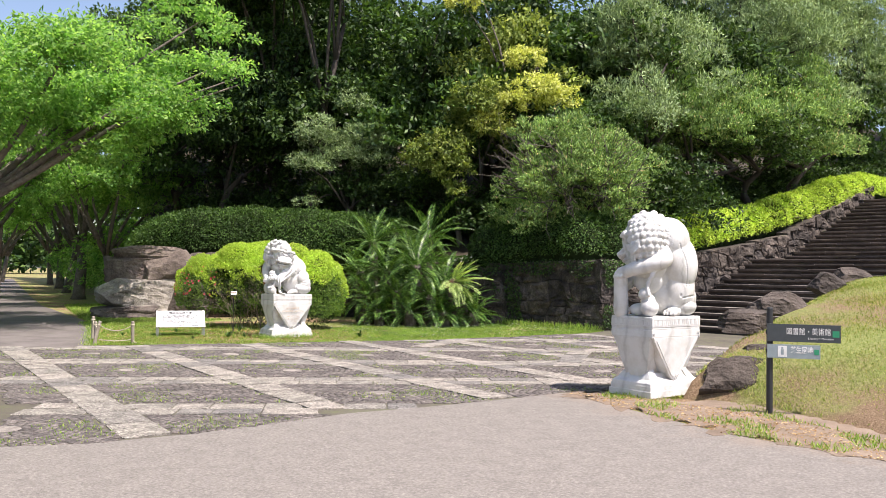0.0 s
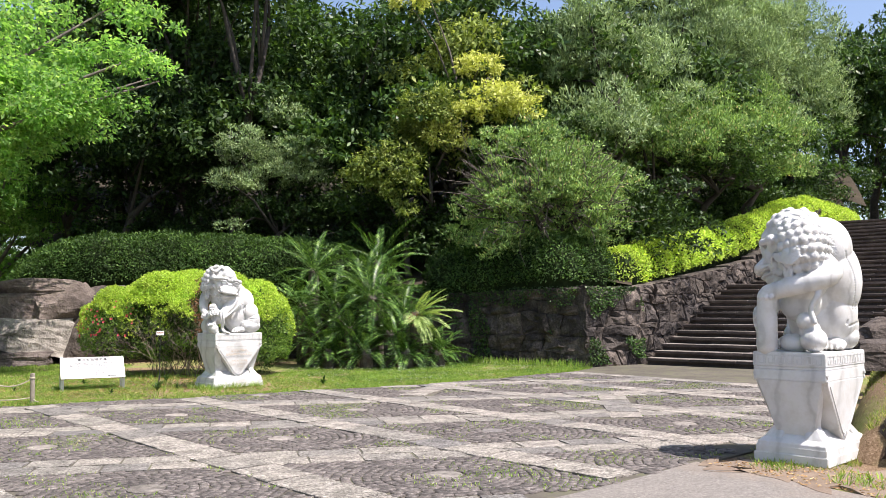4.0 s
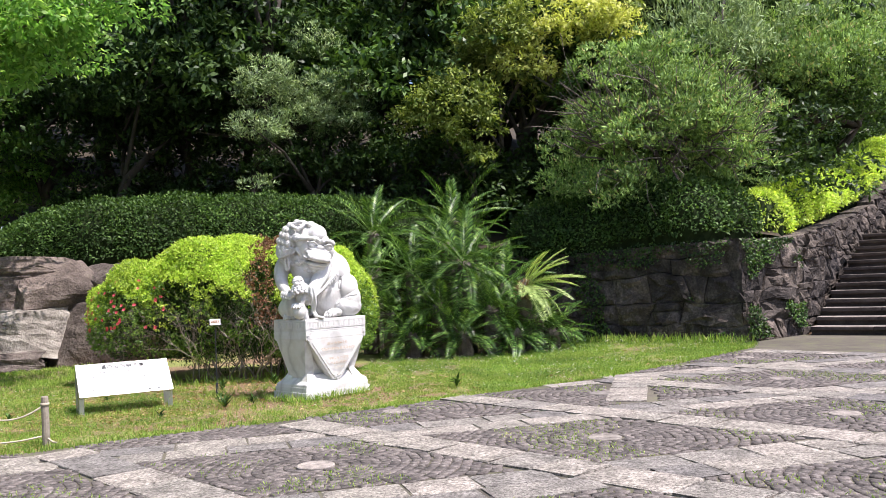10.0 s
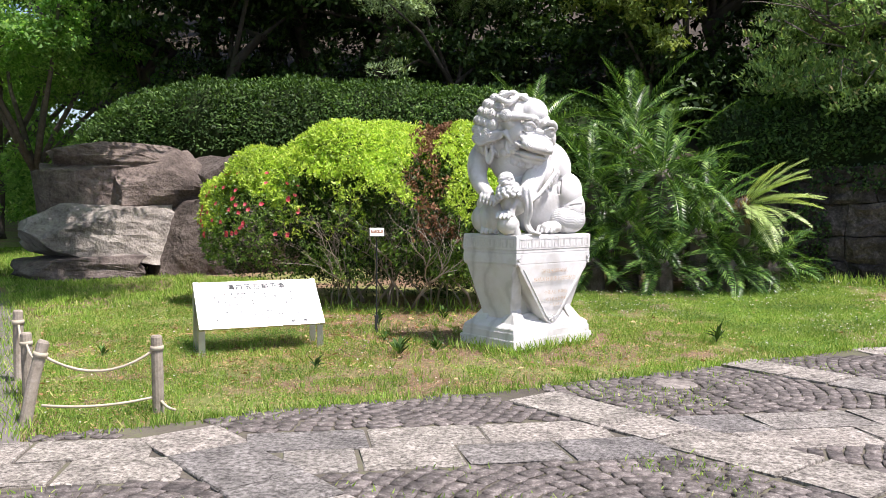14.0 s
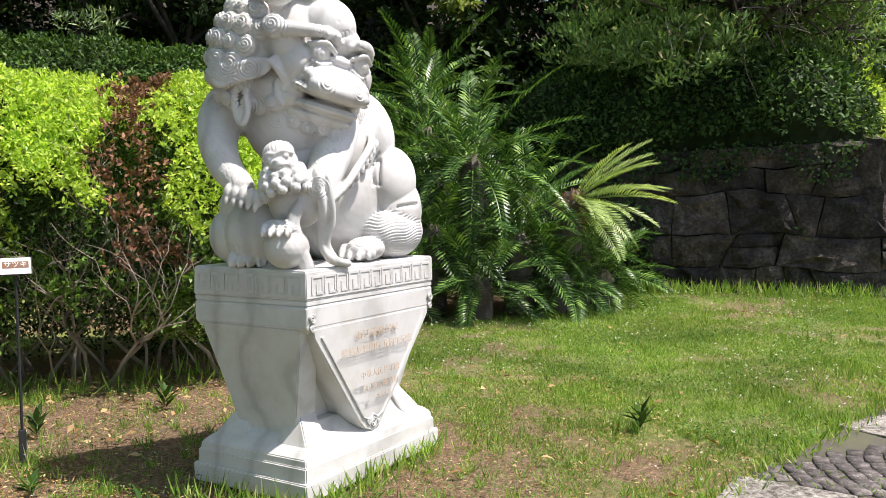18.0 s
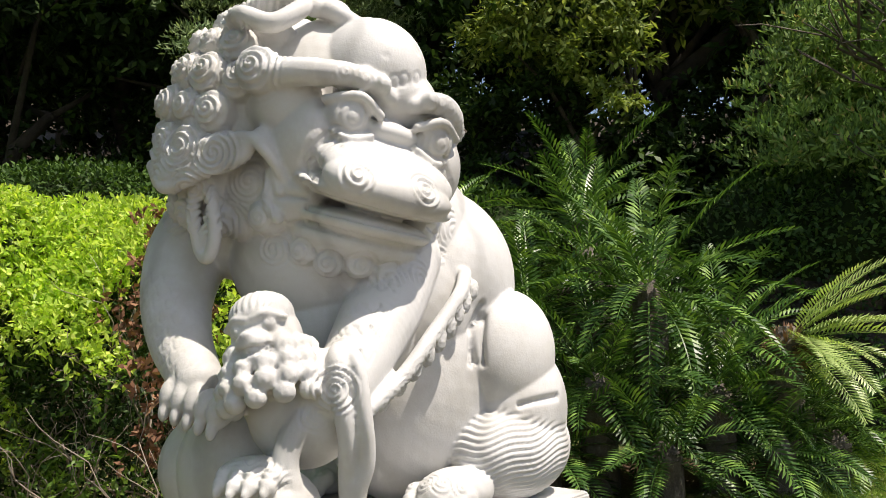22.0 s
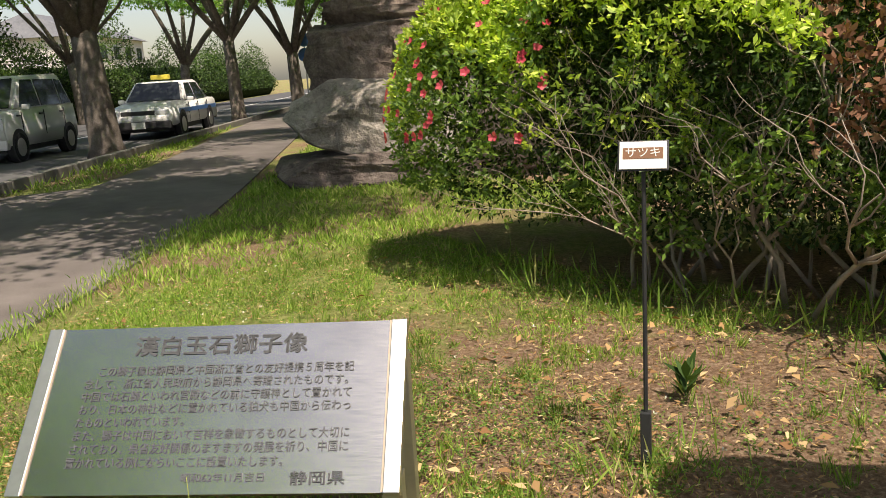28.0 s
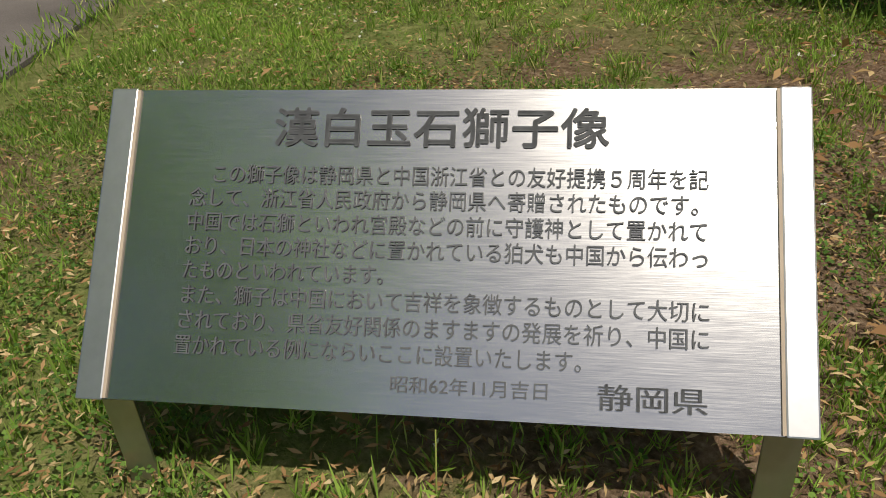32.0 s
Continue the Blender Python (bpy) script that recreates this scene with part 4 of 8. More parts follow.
    lob = [(0.25, 27.6, 7.55, 0.95, 0.8, 0.6), (0.9, 27.9, 7.35, 0.7, 0.7, 0.55), (-0.6, 27.5, 7.2, 0.6, 0.6, 0.45), (-1.3, 27.6, 6.5, 0.75, 0.7, 0.5), (-2.5, 28.0, 11.0, 0.6, 0.6, 0.45), (-2.0, 28.4, 11.4, 0.6, 0.6, 0.4),
           (-0.4, 28.6, 9.0, 0.7, 0.6, 0.45)]
    v, q = shell_leaves(lob, 330, 0.13, 0.055, rng, droop=0.3, thick=0.45, clump=0.2, tuft=22)
    c = new("crown", quad_mesh("crown", v, q, M["leaf_yellow"]))
    c.parent = t
    wv, wf = wood((-0.4, 29.2, 2.6), [(a + 0.4, b - 29.2, c2 - 2.6, 1, 1, 1) for a, b, c2, *_ in lob], 6.5, 0.16, rng, 7)
    link_mesh("trunk", wv, wf, M["bark"], t, True)
    t = tagged(new("tree"), "small olive-green tree with pale young leaf clumps", "tree", "trees on the wooded hill")
    lob = [(-3.0, 27.0, 5.6, 1.05, 0.8, 0.75), (-2.5, 27.1, 5.0, 0.7, 0.6, 0.5), (-3.8, 27.2, 5.3, 0.7, 0.6, 0.5), (-2.4, 27.0, 4.3, 0.4, 0.4, 0.45), (-1.9, 27.6, 7.6, 0.9, 0.8, 0.6), (-2.4, 27.8, 7.0, 0.7, 0.6, 0.5), (-1.6, 27.3, 7.2, 0.6, 0.5, 0.5)]
    v, q = shell_leaves(lob, 330, 0.14, 0.055, rng, droop=0.4, thick=0.45, clump=0.2, tuft=22)
    c = new("crown", quad_mesh("crown", v, q, M["leaf_olive"]))
    c.parent = t
    wv, wf = wood((-2.6, 28.4, 2.2), [(a + 2.6, b - 28.4, c2 - 2.2, 1, 1, 1) for a, b, c2, *_ in lob], 4.2, 0.12, rng, 7)
    link_mesh("trunk", wv, wf, M["bark"], t, True)
    # tall trees whose crowns overhang the edge of the wood and keep it in shade
    for i, (x, y, zc, m) in enumerate(((-10.6, 28.6, 12.6, "leaf_mid"), (-8.2, 27.6, 13.0, "leaf_dark"), (-13.6, 29.6, 12.2, "leaf_dark"))):
        g = np.random.default_rng(90 + i)
        t = tagged(new("tree"), "tall evergreen tree overhanging the edge of the wood", "tree", "trees on the wooded hill")
        lob = [(x + a, y + b, zc + c2, r1, r2, r3) for a, b, c2, r1, r2, r3 in crown_lobes(g, 2.3, 2.0, 2.0, 18, 1.15, .55)]
        v, q = shell_leaves(lob, 80, .2, .1, g, droop=.35, thick=.5, clump=.15, tuft=18)
        c = new("crown", quad_mesh("crown", v, q, M[m]))
        c.parent = t
        base = (x - .5, y + 1.6, 2.4)
        wv, wf = wood(base, [(a - base[0], b - base[1], c2 - base[2], 1, 1, 1) for a, b, c2, *_ in lob], zc - 4.2, .22, g, 9)
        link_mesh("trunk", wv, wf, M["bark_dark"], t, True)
    # more pines closing the skyline above the stairs
    tree("pine", 0, 7.9, 39.5, 4.6, 1.2, 170, 1.35)
    tree("pine", 1, 11.0, 46.0, 6.2, 1.3, 320, 1.35)
    # undergrowth that closes the foot of the wood
    rng = np.random.default_rng(8)
    lob = []
    for i in range(90):
        x = -15 + 20.5 * i / 89 + rng.uniform(-.4, .4)
        y = 28.0 + (1.2 if x < -8 else 0) + rng.uniform(-.3, 1.6)
        lob.append((x, y, 2.6 + rng.uniform(-.2, 2.6), rng.uniform(.8, 1.3), .8, rng.uniform(.7, 1.1)))
    for i in range(75):
        k = i / 74
        x, y = 3.6 + 11.6 * k, 28.6 + 19.6 * k
        o = rng.uniform(.1, 2.4)
        lob.append((x - .85 * o + rng.uniform(-.3, .3), y + .5 * o, 3.0 + 3.0 * k + .15 * o + rng.uniform(-.1, .9), rng.uniform(.8, 1.2), .8, rng.uniform(.8, 1.2)))
    v, q = shell_leaves(lob, 75, 0.16, 0.075, rng, droop=0.2, thick=0.5, clump=0.15, tuft=16)
    tagged(new("undergrowth", quad_mesh("undergrowth", v, q, M["leaf_dark"])), "dark shrubby undergrowth at the edge of the wood", "shrubs", kind="stuff")


def clipped(name, line, radius, height, foot, material, per, leaf, seed, label, category="hedge", low=-0.25):
    """A clipped hedge: leaf shells strung along a line of (x, y, z)."""
    rng = np.random.default_rng(seed)
    lobes = []
    for (x0, y0, z0), (x1, y1, z1) in zip(line, line[1:]):
        n = max(2, int(math.dist((x0, y0), (x1, y1)) / (radius * 0.45)))
        for i in range(n):
            k = i / n
            lobes.append((x0 + (x1 - x0) * k + rng.uniform(-.06, .06), y0 + (y1 - y0) * k + rng.uniform(-.06, .06), z0 + (z1 - z0) * k, radius * rng.uniform(.93, 1.07), radius * rng.uniform(.93, 1.07), height * rng.uniform(.93, 1.05)))
    v, q = shell_leaves(lobes, per, *leaf, rng, low=low, thick=0.16, outward=0.5, clump=0.05)
    # leaves buried in a neighbour are dropped
    c = v[::4]
    keep = np.ones(len(c), bool)
    for l in lobes:
        e = (((c - np.array(l[:3])) / np.array(l[3:])) ** 2).sum(1)
        keep &= e > 0.66
    keep &= c[:, 2] > foot
    v = v.reshape(-1, 4, 3)[keep].reshape(-1, 3)
    t = tagged(new(name), label, category)
    o = new("leaves", quad_mesh("leaves", v, np.arange(len(v)).reshape(-1, 4), material))
    o.parent = t
    # added filler behind the leaves, coloured dark as inner shade
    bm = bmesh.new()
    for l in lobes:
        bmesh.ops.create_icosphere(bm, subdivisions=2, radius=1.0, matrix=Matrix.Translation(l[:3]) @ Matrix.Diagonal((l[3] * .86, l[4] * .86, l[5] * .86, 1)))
    part("inner_shade_fill", bm, M["inner"], t)
    return t


def build_hedges():
    clipped("hedge", [(-13.9, 26.6, 2.1), (-12.9, 25.9, 2.35), (-11.3, 25.6, 2.55), (-9.5, 26.2, 2.6), (-7.6, 26.7, 2.55), (-5.2, 27.0, 2.4), (-3.6, 27.0, 2.2)], 1.2, 1.18, 1.75, M["leaf_hedge"], 480, (0.085, 0.042), 31,
            "long dome-clipped dark green hedge above the rocks")
    # continues the stair hedge; juniper shade is put into its darker leaf colour
    clipped("hedge", [(-0.8, 26.7, 2.2), (0.8, 26.2, 2.35), (2.2, 25.55, 2.4), (3.2, 26.2, 2.35)], 0.95, 1.0, 1.6, M["leaf_hedge"], 480, (0.09, 0.045), 32, "clipped dark green hedge on top of the stone wall")
    clipped("hedge", [(3.75, 26.9, 2.35), (4.5, 28.2, 2.6), (5.6, 30.2, 2.95), (7.0, 32.8, 3.4), (8.6, 35.6, 4.1), (10.4, 38.9, 5.0), (11.9, 41.8, 5.5), (13.5, 44.8, 5.5), (15.2, 48.0, 5.45)], 0.72, 0.8, 1.9, M["leaf_azalea"], 480, (0.085, 0.042), 33,
            "clipped bright yellow-green hedge running up beside the stairs")


build_wood()
build_hedges()


def build_avenue_scrub():
    """Leafy scrub under the avenue trees, away from the plaza."""
    g = np.random.default_rng(61)
    lob = []
    for i in range(46):
        k = g.random()
        x, y = -16.5 - 30 * k + g.uniform(-1, 1), 29.0 + 29 * k + g.uniform(-1.2, 2.5)
        lob.append((x, y, g.uniform(.8, 3.2), g.uniform(1.1, 1.9), g.uniform(1.1, 1.9), g.uniform(.7, 1.3)))
    v, q = shell_leaves(lob, 42, .2, .1, g, low=-.8, droop=.3, thick=.5, clump=.15, tuft=14)
    tagged(new("scrub", quad_mesh("scrub", v, q, M["leaf_spring"])), "leafy green scrub beside the avenue", "shrubs", kind="stuff")


build_avenue_scrub()


# ---- azalea bush ----
def build_azalea():
    rng = np.random.default_rng(51)
    bush = tagged(new("azalea_bush"), "big rounded azalea with yellow-green top, bare twigs and pink flowers", "bush")
    lobes = [(-5.9, 20.75, 1.08, 1.6, 1.35, 1.16), (-7.2, 20.2, 0.95, 0.95, 1.05, 0.9), (-4.75, 21.0, 1.0, 1.15, 1.15, 1.02), (-6.35, 20.25, 1.18, 1.1, 1.0, 0.98), (-5.25, 20.35, 1.15, 1.1, 0.98, 1.02), (-5.75, 20.5, 0.5, 1.45, 1.15, 0.62), (-4.75, 20.75, 0.5, 1.1, 1.1, 0.62)]
    lobes = [(a, b, c, rx, ry, rz * (1.06 if c > 0.9 else 1.0)) for a, b, c, rx, ry, rz in lobes]
    knob = random.Random(77)
    for _ in range(26):
        a, b, c, rx, ry, rz = lobes[knob.randrange(5)]
        w, e = knob.uniform(0, 6.28), knob.uniform(.05, 1.25)
        r = knob.uniform(.3, .48)
        lobes.append((a + rx * .78 * math.cos(w) * math.cos(e), b + ry * .78 * math.sin(w) * math.cos(e), c + rz * .78 * math.sin(e), r, r, r * .85))

    def leaves(per, leaf, pick, seed, thick=0.2):
        r2 = np.random.default_rng(seed)
        v, q = shell_leaves(lobes, per, *leaf, r2, low=-0.75, thick=thick, outward=0.75, clump=0.05)
        c = v[::4]
        keep = np.ones(len(c), bool)
        for l in lobes:
            keep &= (((c - np.array(l[:3])) / np.array(l[3:])) ** 2).sum(1) > 0.6
        hole = np.array([noise.noise((a * 1.7, b * 1.7, d * 1.7 + 5)) for a, b, d in c])
        keep &= pick(c, hole, r2)
        # rosettes: six leaves round each shoot
        q = v.reshape(-1, 4, 3)[keep][::5]
        foot, out = np.repeat(q[:, 0], 6, 0), np.repeat(unit(q[:, 2] - q[:, 0]), 6, 0)
        ways = out * 0.55 + r2.normal(size=out.shape) * 0.6
        ups = out + r2.normal(size=out.shape) * 0.3
        rv, _ = leaf_quads(foot + r2.normal(size=foot.shape) * 0.01, ways, ups, leaf[0], leaf[1], r2)
        return rv

    def add(name, v, m, label=""):
        o = new(name, quad_mesh(name, v, np.arange(len(v)).reshape(-1, 4), m))
        o.parent = bush
        if label:
            o["label"] = label

    dead = lambda c: (np.abs(c[:, 0] + 4.98 + 0.22 * (c[:, 2] - 1.2)) < 0.2 + 0.08 * np.sin(c[:, 2] * 9)) & (c[:, 1] < 21.0) & (c[:, 2] > 0.85)
    front = lambda c, h: (c[:, 1] < 20.8) & (c[:, 2] < 1.5 + 0.5 * h) & (c[:, 0] > -6.75 + 0.5 * h) & (c[:, 0] < -5.15 + 0.5 * h)
    add("top_leaves", leaves(4000, (0.047, 0.018), lambda c, h, r: (c[:, 2] > 1.25 + 0.7 * h) & ~dead(c) & ~(front(c, h) & (r.random(len(c)) < 0.8)), 1), M["leaf_azalea"], "bright yellow-green leaves")
    # side leaves: the darkened copy, its colour standing in for shade
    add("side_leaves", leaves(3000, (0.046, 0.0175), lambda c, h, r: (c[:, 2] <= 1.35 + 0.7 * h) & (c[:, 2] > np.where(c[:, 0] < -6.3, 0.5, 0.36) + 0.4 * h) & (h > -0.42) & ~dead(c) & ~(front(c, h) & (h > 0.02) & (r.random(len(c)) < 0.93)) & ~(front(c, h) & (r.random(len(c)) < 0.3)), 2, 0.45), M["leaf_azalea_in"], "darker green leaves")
    add("dead_leaves", leaves(1500, (0.05, 0.022), lambda c, h, r: dead(c) & (h > -0.3), 3), M["leaf_dead"], "patch of dry reddish-brown leaves")
    # inner leaves added in the dark evergreen colour to act as interior shade
    r3 = np.random.default_rng(12)
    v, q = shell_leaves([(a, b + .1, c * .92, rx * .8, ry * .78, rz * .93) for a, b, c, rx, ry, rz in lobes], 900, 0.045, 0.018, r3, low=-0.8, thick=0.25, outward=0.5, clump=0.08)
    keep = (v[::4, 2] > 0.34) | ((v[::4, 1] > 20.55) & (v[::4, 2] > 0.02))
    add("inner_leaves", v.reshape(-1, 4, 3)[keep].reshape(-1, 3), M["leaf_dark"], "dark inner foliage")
    # bare branching stems
    r = random.Random(6)

    def grow(chunks, p, d, length, rad, depth):
        pts, rr = [p], [rad]
        for k in range(4):
            d = (d + Vector((r.uniform(-.55, .55), r.uniform(-.5, .5), r.uniform(-.2, .35)))).normalized()
            p = p + d * length / 4
            pts.append(p)
            rr.append(rad * (1 - 0.16 * (k + 1)))
        chunks.append(tube(pts, rr, 5))
        if depth:
            for k in range(3 if depth > 1 else 2):
                grow(chunks, pts[r.choice((2, 3, 4))], (d + Vector((r.uniform(-.9, .9), r.uniform(-.9, .6), r.uniform(-.1, .7)))).normalized(), length * r.uniform(.5, .75), rad * 0.55, depth - 1)
    for i in range(26):
        x = r.uniform(-6.6, -4.6)
        y = 20.15 + r.uniform(-0.35, 0.45)
        chunks = []
        grow(chunks, Vector((x, y, -0.03)), Vector((r.uniform(-.5, .5), r.uniform(-.75, .05), 1)).normalized(), r.uniform(.7, 1.05), r.uniform(.009, .02), 3)
        v, f = joined(chunks)
        link_mesh("stem", v, f, M["twig"], bush, True)
    # blossoms in one corner
    lf = random.Random(9)
    vs = []
    for i in range(52):
        a, e = lf.uniform(3.75, 5.5), lf.uniform(-0.1, 0.85)
        c = Vector((-7.2 + 0.98 * math.cos(a) * math.cos(e), 20.2 + 1.08 * math.sin(a) * math.cos(e), 0.95 + 0.93 * math.sin(e)))
        out = Vector((math.cos(a) * math.cos(e), math.sin(a) * math.cos(e), math.sin(e)))
        t1 = out.orthogonal().normalized()
        t2 = out.cross(t1)
        for k in range(5):
            w = k * 1.2566 + lf.uniform(-.2, .2)
            d = t1 * math.cos(w) + t2 * math.sin(w)
            s = t1 * -math.sin(w) + t2 * math.cos(w)
            L = lf.uniform(.024, .034)
            vs += [c, c + d * L * .6 + s * L * .42 + out * .012, c + d * L + out * .016, c + d * L * .6 - s * L * .42 + out * .012]
    add("blossoms", np.array([tuple(p) for p in vs]), M["flower"], "pink-red azalea flowers")


build_azalea()


# ---- cycads ----
def frond_mesh(seed, length, arch, width, material, n=27):
    """A feather frond: a stiff rib, nearly straight and bowed towards its end, with two rows of narrow leaflets raised in a V."""
    r = random.Random(seed)
    verts, quads = [], []

    def at(s):
        a = arch * s ** 1.8
        return Vector((0, length * s * (math.sin(a) / max(a, .01)), -length * s * ((1 - math.cos(a)) / max(a, .01))))
    for i in range(n):
        s0, s1 = i / n, (i + 1) / n
        p0, p1 = at(s0), at(s1)
        w = 0.011 * (1 - 0.75 * s0)
        o = len(verts)
        verts += [p0 + Vector((-w, 0, 0)), p0 + Vector((w, 0, 0)), p1 + Vector((w * .97, 0, 0)), p1 + Vector((-w * .97, 0, 0))]
        quads.append((o, o + 1, o + 2, o + 3))
        if s0 < 0.1:
            continue
        d = (p1 - p0).normalized()
        up = Vector((1, 0, 0)).cross(d)
        ll = width * min(1, (s0 - .06) / .2) * (1 - max(0, s0 - .55) ** 1.5 * 2.1) * r.uniform(.9, 1.06)
        for side in (-1, 1):
            q = Vector((side, 0, 0)) + d * (0.45 + 0.45 * s0) + up * (0.5 + r.uniform(-.1, .1))
            q.normalize()
            tip = p0 + q * ll - up * ll * 0.16
            b = d * length / n * .42
            o = len(verts)
            mid = p0 + q * ll * .45 + up * .004
            verts += [p0 - b * .7, mid - b, tip, mid + b]
            quads.append((o, o + 1, o + 2, o + 3) if side > 0 else (o + 3, o + 2, o + 1, o))
    me = bpy.data.meshes.new("frond")
    me.from_pydata([tuple(v) for v in verts], [], quads)
    me.materials.append(material)
    return me


def cycad(place, trunk_h, count, length, lean, seed, young=False, label="", fan=None, low=-38):
    r = random.Random(seed)
    c = tagged(new("cycad"), label or "sago cycad with stiff glossy dark green feather fronds", "cycad", "cycads by the wall")
    c.matrix_basis = pose(*place)
    m = M["frond_young"] if young else M["frond"]
    forms = [frond_mesh(seed * 10 + k, length * (1 - .03 * k), (0.35 + 0.14 * k) * (0.7 if young else 1), 0.19, m, 27 if not young else 36) for k in range(4)]
    top = Vector((lean[0], lean[1], trunk_h))
    v, f = tube([Vector((0, 0, 0)), top * .5 + Vector((0, 0, .03)), top, top + Vector((0, 0, .12))], [.17, .16, .15, .06], 11)
    link_mesh("trunk", v, f, M["bark"], c)
    for i in range(count):
        az = i * 137.5 + r.uniform(-14, 14)
        if fan:
            az = fan[0] + fan[1] * r.uniform(-1, 1)
        k = (i + 0.5) / count
        el = (66 if not young else 52) + (low - 66) * k ** 0.8 + r.uniform(-7, 7)
        o = new("frond", forms[min(3, int(k * 4))])
        o.parent = c
        grow = r.uniform(.86, 1.08)
        o.matrix_basis = Matrix.Translation(top) @ Euler((0, 0, radians(az))).to_matrix().to_4x4() @ Euler((radians(el), 0, 0)).to_matrix().to_4x4() @ Euler((0, radians(r.uniform(-22, 22)), 0)).to_matrix().to_4x4() @ Matrix.Diagonal((grow, grow, grow, 1))
    if young:
        g = np.random.default_rng(seed)
        d = unit(g.normal(size=(420, 3)))
        v, q = leaf_quads(np.array(top) + np.array((0, 0, -.08)) + d * np.array((.12, .12, .11)), d + np.array((0, 0, .1)), g.normal(size=(420, 3)), .12, .022, g, .1)
        o = new("shaggy_crown", quad_mesh("shaggy_crown", v, q, M["crown_fluff"]))
        o.parent = c
        o["label"] = "reddish-brown shaggy crown"
    return c


def build_cycads():
    # the tall pair behind, the big crowns in the sun, the low skirt of offsets
    crowns = ((-4.7, 25.6, 2.5, 28, 1.5), (-2.9, 25.9, 2.7, 28, 1.55), (-2.4, 23.6, 1.7, 32, 1.5), (-3.5, 23.9, 1.55, 30, 1.4), (-1.7, 24.1, 1.2, 28, 1.3), (-4.5, 24.2, 1.5, 28, 1.3),
              (-2.9, 24.7, 2.1, 26, 1.4), (-2.9, 23.3, 0.9, 28, 1.2), (-1.9, 23.4, 0.8, 28, 1.15), (-3.9, 23.5, 0.8, 26, 1.15), (-1.1, 24.0, 0.6, 26, 1.1),
              (-2.4, 23.0, 0.35, 24, 1.0), (-3.4, 23.1, 0.35, 24, 1.0), (-1.45, 23.3, 0.35, 24, 0.95), (-0.8, 24.0, 0.3, 22, 0.95), (-3.6, 25.0, 1.1, 22, 1.2), (-2.2, 25.0, 1.0, 22, 1.2))
    for i, (x, y, h, n, length) in enumerate(crowns):
        cycad((x, y, 0), h, n, length, (0.0, -0.1), 61 + i, low=-28)
    cycad((-1.35, 23.75, 0), 1.25, 18, 1.15, (0.1, -0.3), 99, True, "young cycad with pale fresh fronds on a reddish shaggy crown", (-95, 85), -15)


build_cycads()

# ---- writing ----
def lettering(name, text, size, material, parent, m, raise_by=0.001, spacing=1.0, align="LEFT", fit_width=None, weight=0.0):
    """Flat letters as a mesh lying in the plane of the pose m (x along the line, y up the page)."""
    cu = bpy.data.curves.new(name, "FONT")
    cu.body, cu.size, cu.align_x, cu.align_y = text, size, align, "CENTER"
    cu.space_character = spacing
    cu.offset = weight
    cu.extrude = 0.0006
    tmp = bpy.data.objects.new(name, cu)
    scene.collection.objects.link(tmp)
    me = bpy.data.meshes.new_from_object(tmp.evaluated_get(bpy.context.evaluated_depsgraph_get()))
    bpy.data.objects.remove(tmp)
    me.materials.clear()
    me.materials.append(material)
    ob = new(name, me)
    ob.parent = parent
    k = 1.0
    if fit_width and len(me.vertices):
        co = np.empty(len(me.vertices) * 3)
        me.vertices.foreach_get("co", co)
        xs = co[::3]
        k = fit_width / max(1e-6, xs.max() - xs.min())
    ob.matrix_basis = m @ Matrix.Translation((0, 0, raise_by)) @ Matrix.Diagonal((k, 1, 1, 1))
    return ob


# ---- guardian lions ----
def ball_forms():
    out = {}
    for sub in (1, 2, 3, 4):
        bm = bmesh.new()
        bmesh.ops.create_icosphere(bm, subdivisions=sub, radius=1.0)
        out[sub] = (np.array([tuple(v.co) for v in bm.verts]), np.array([[v.index for v in f.verts] for f in bm.faces]))
        bm.free()
    return out


BALLS = ball_forms()


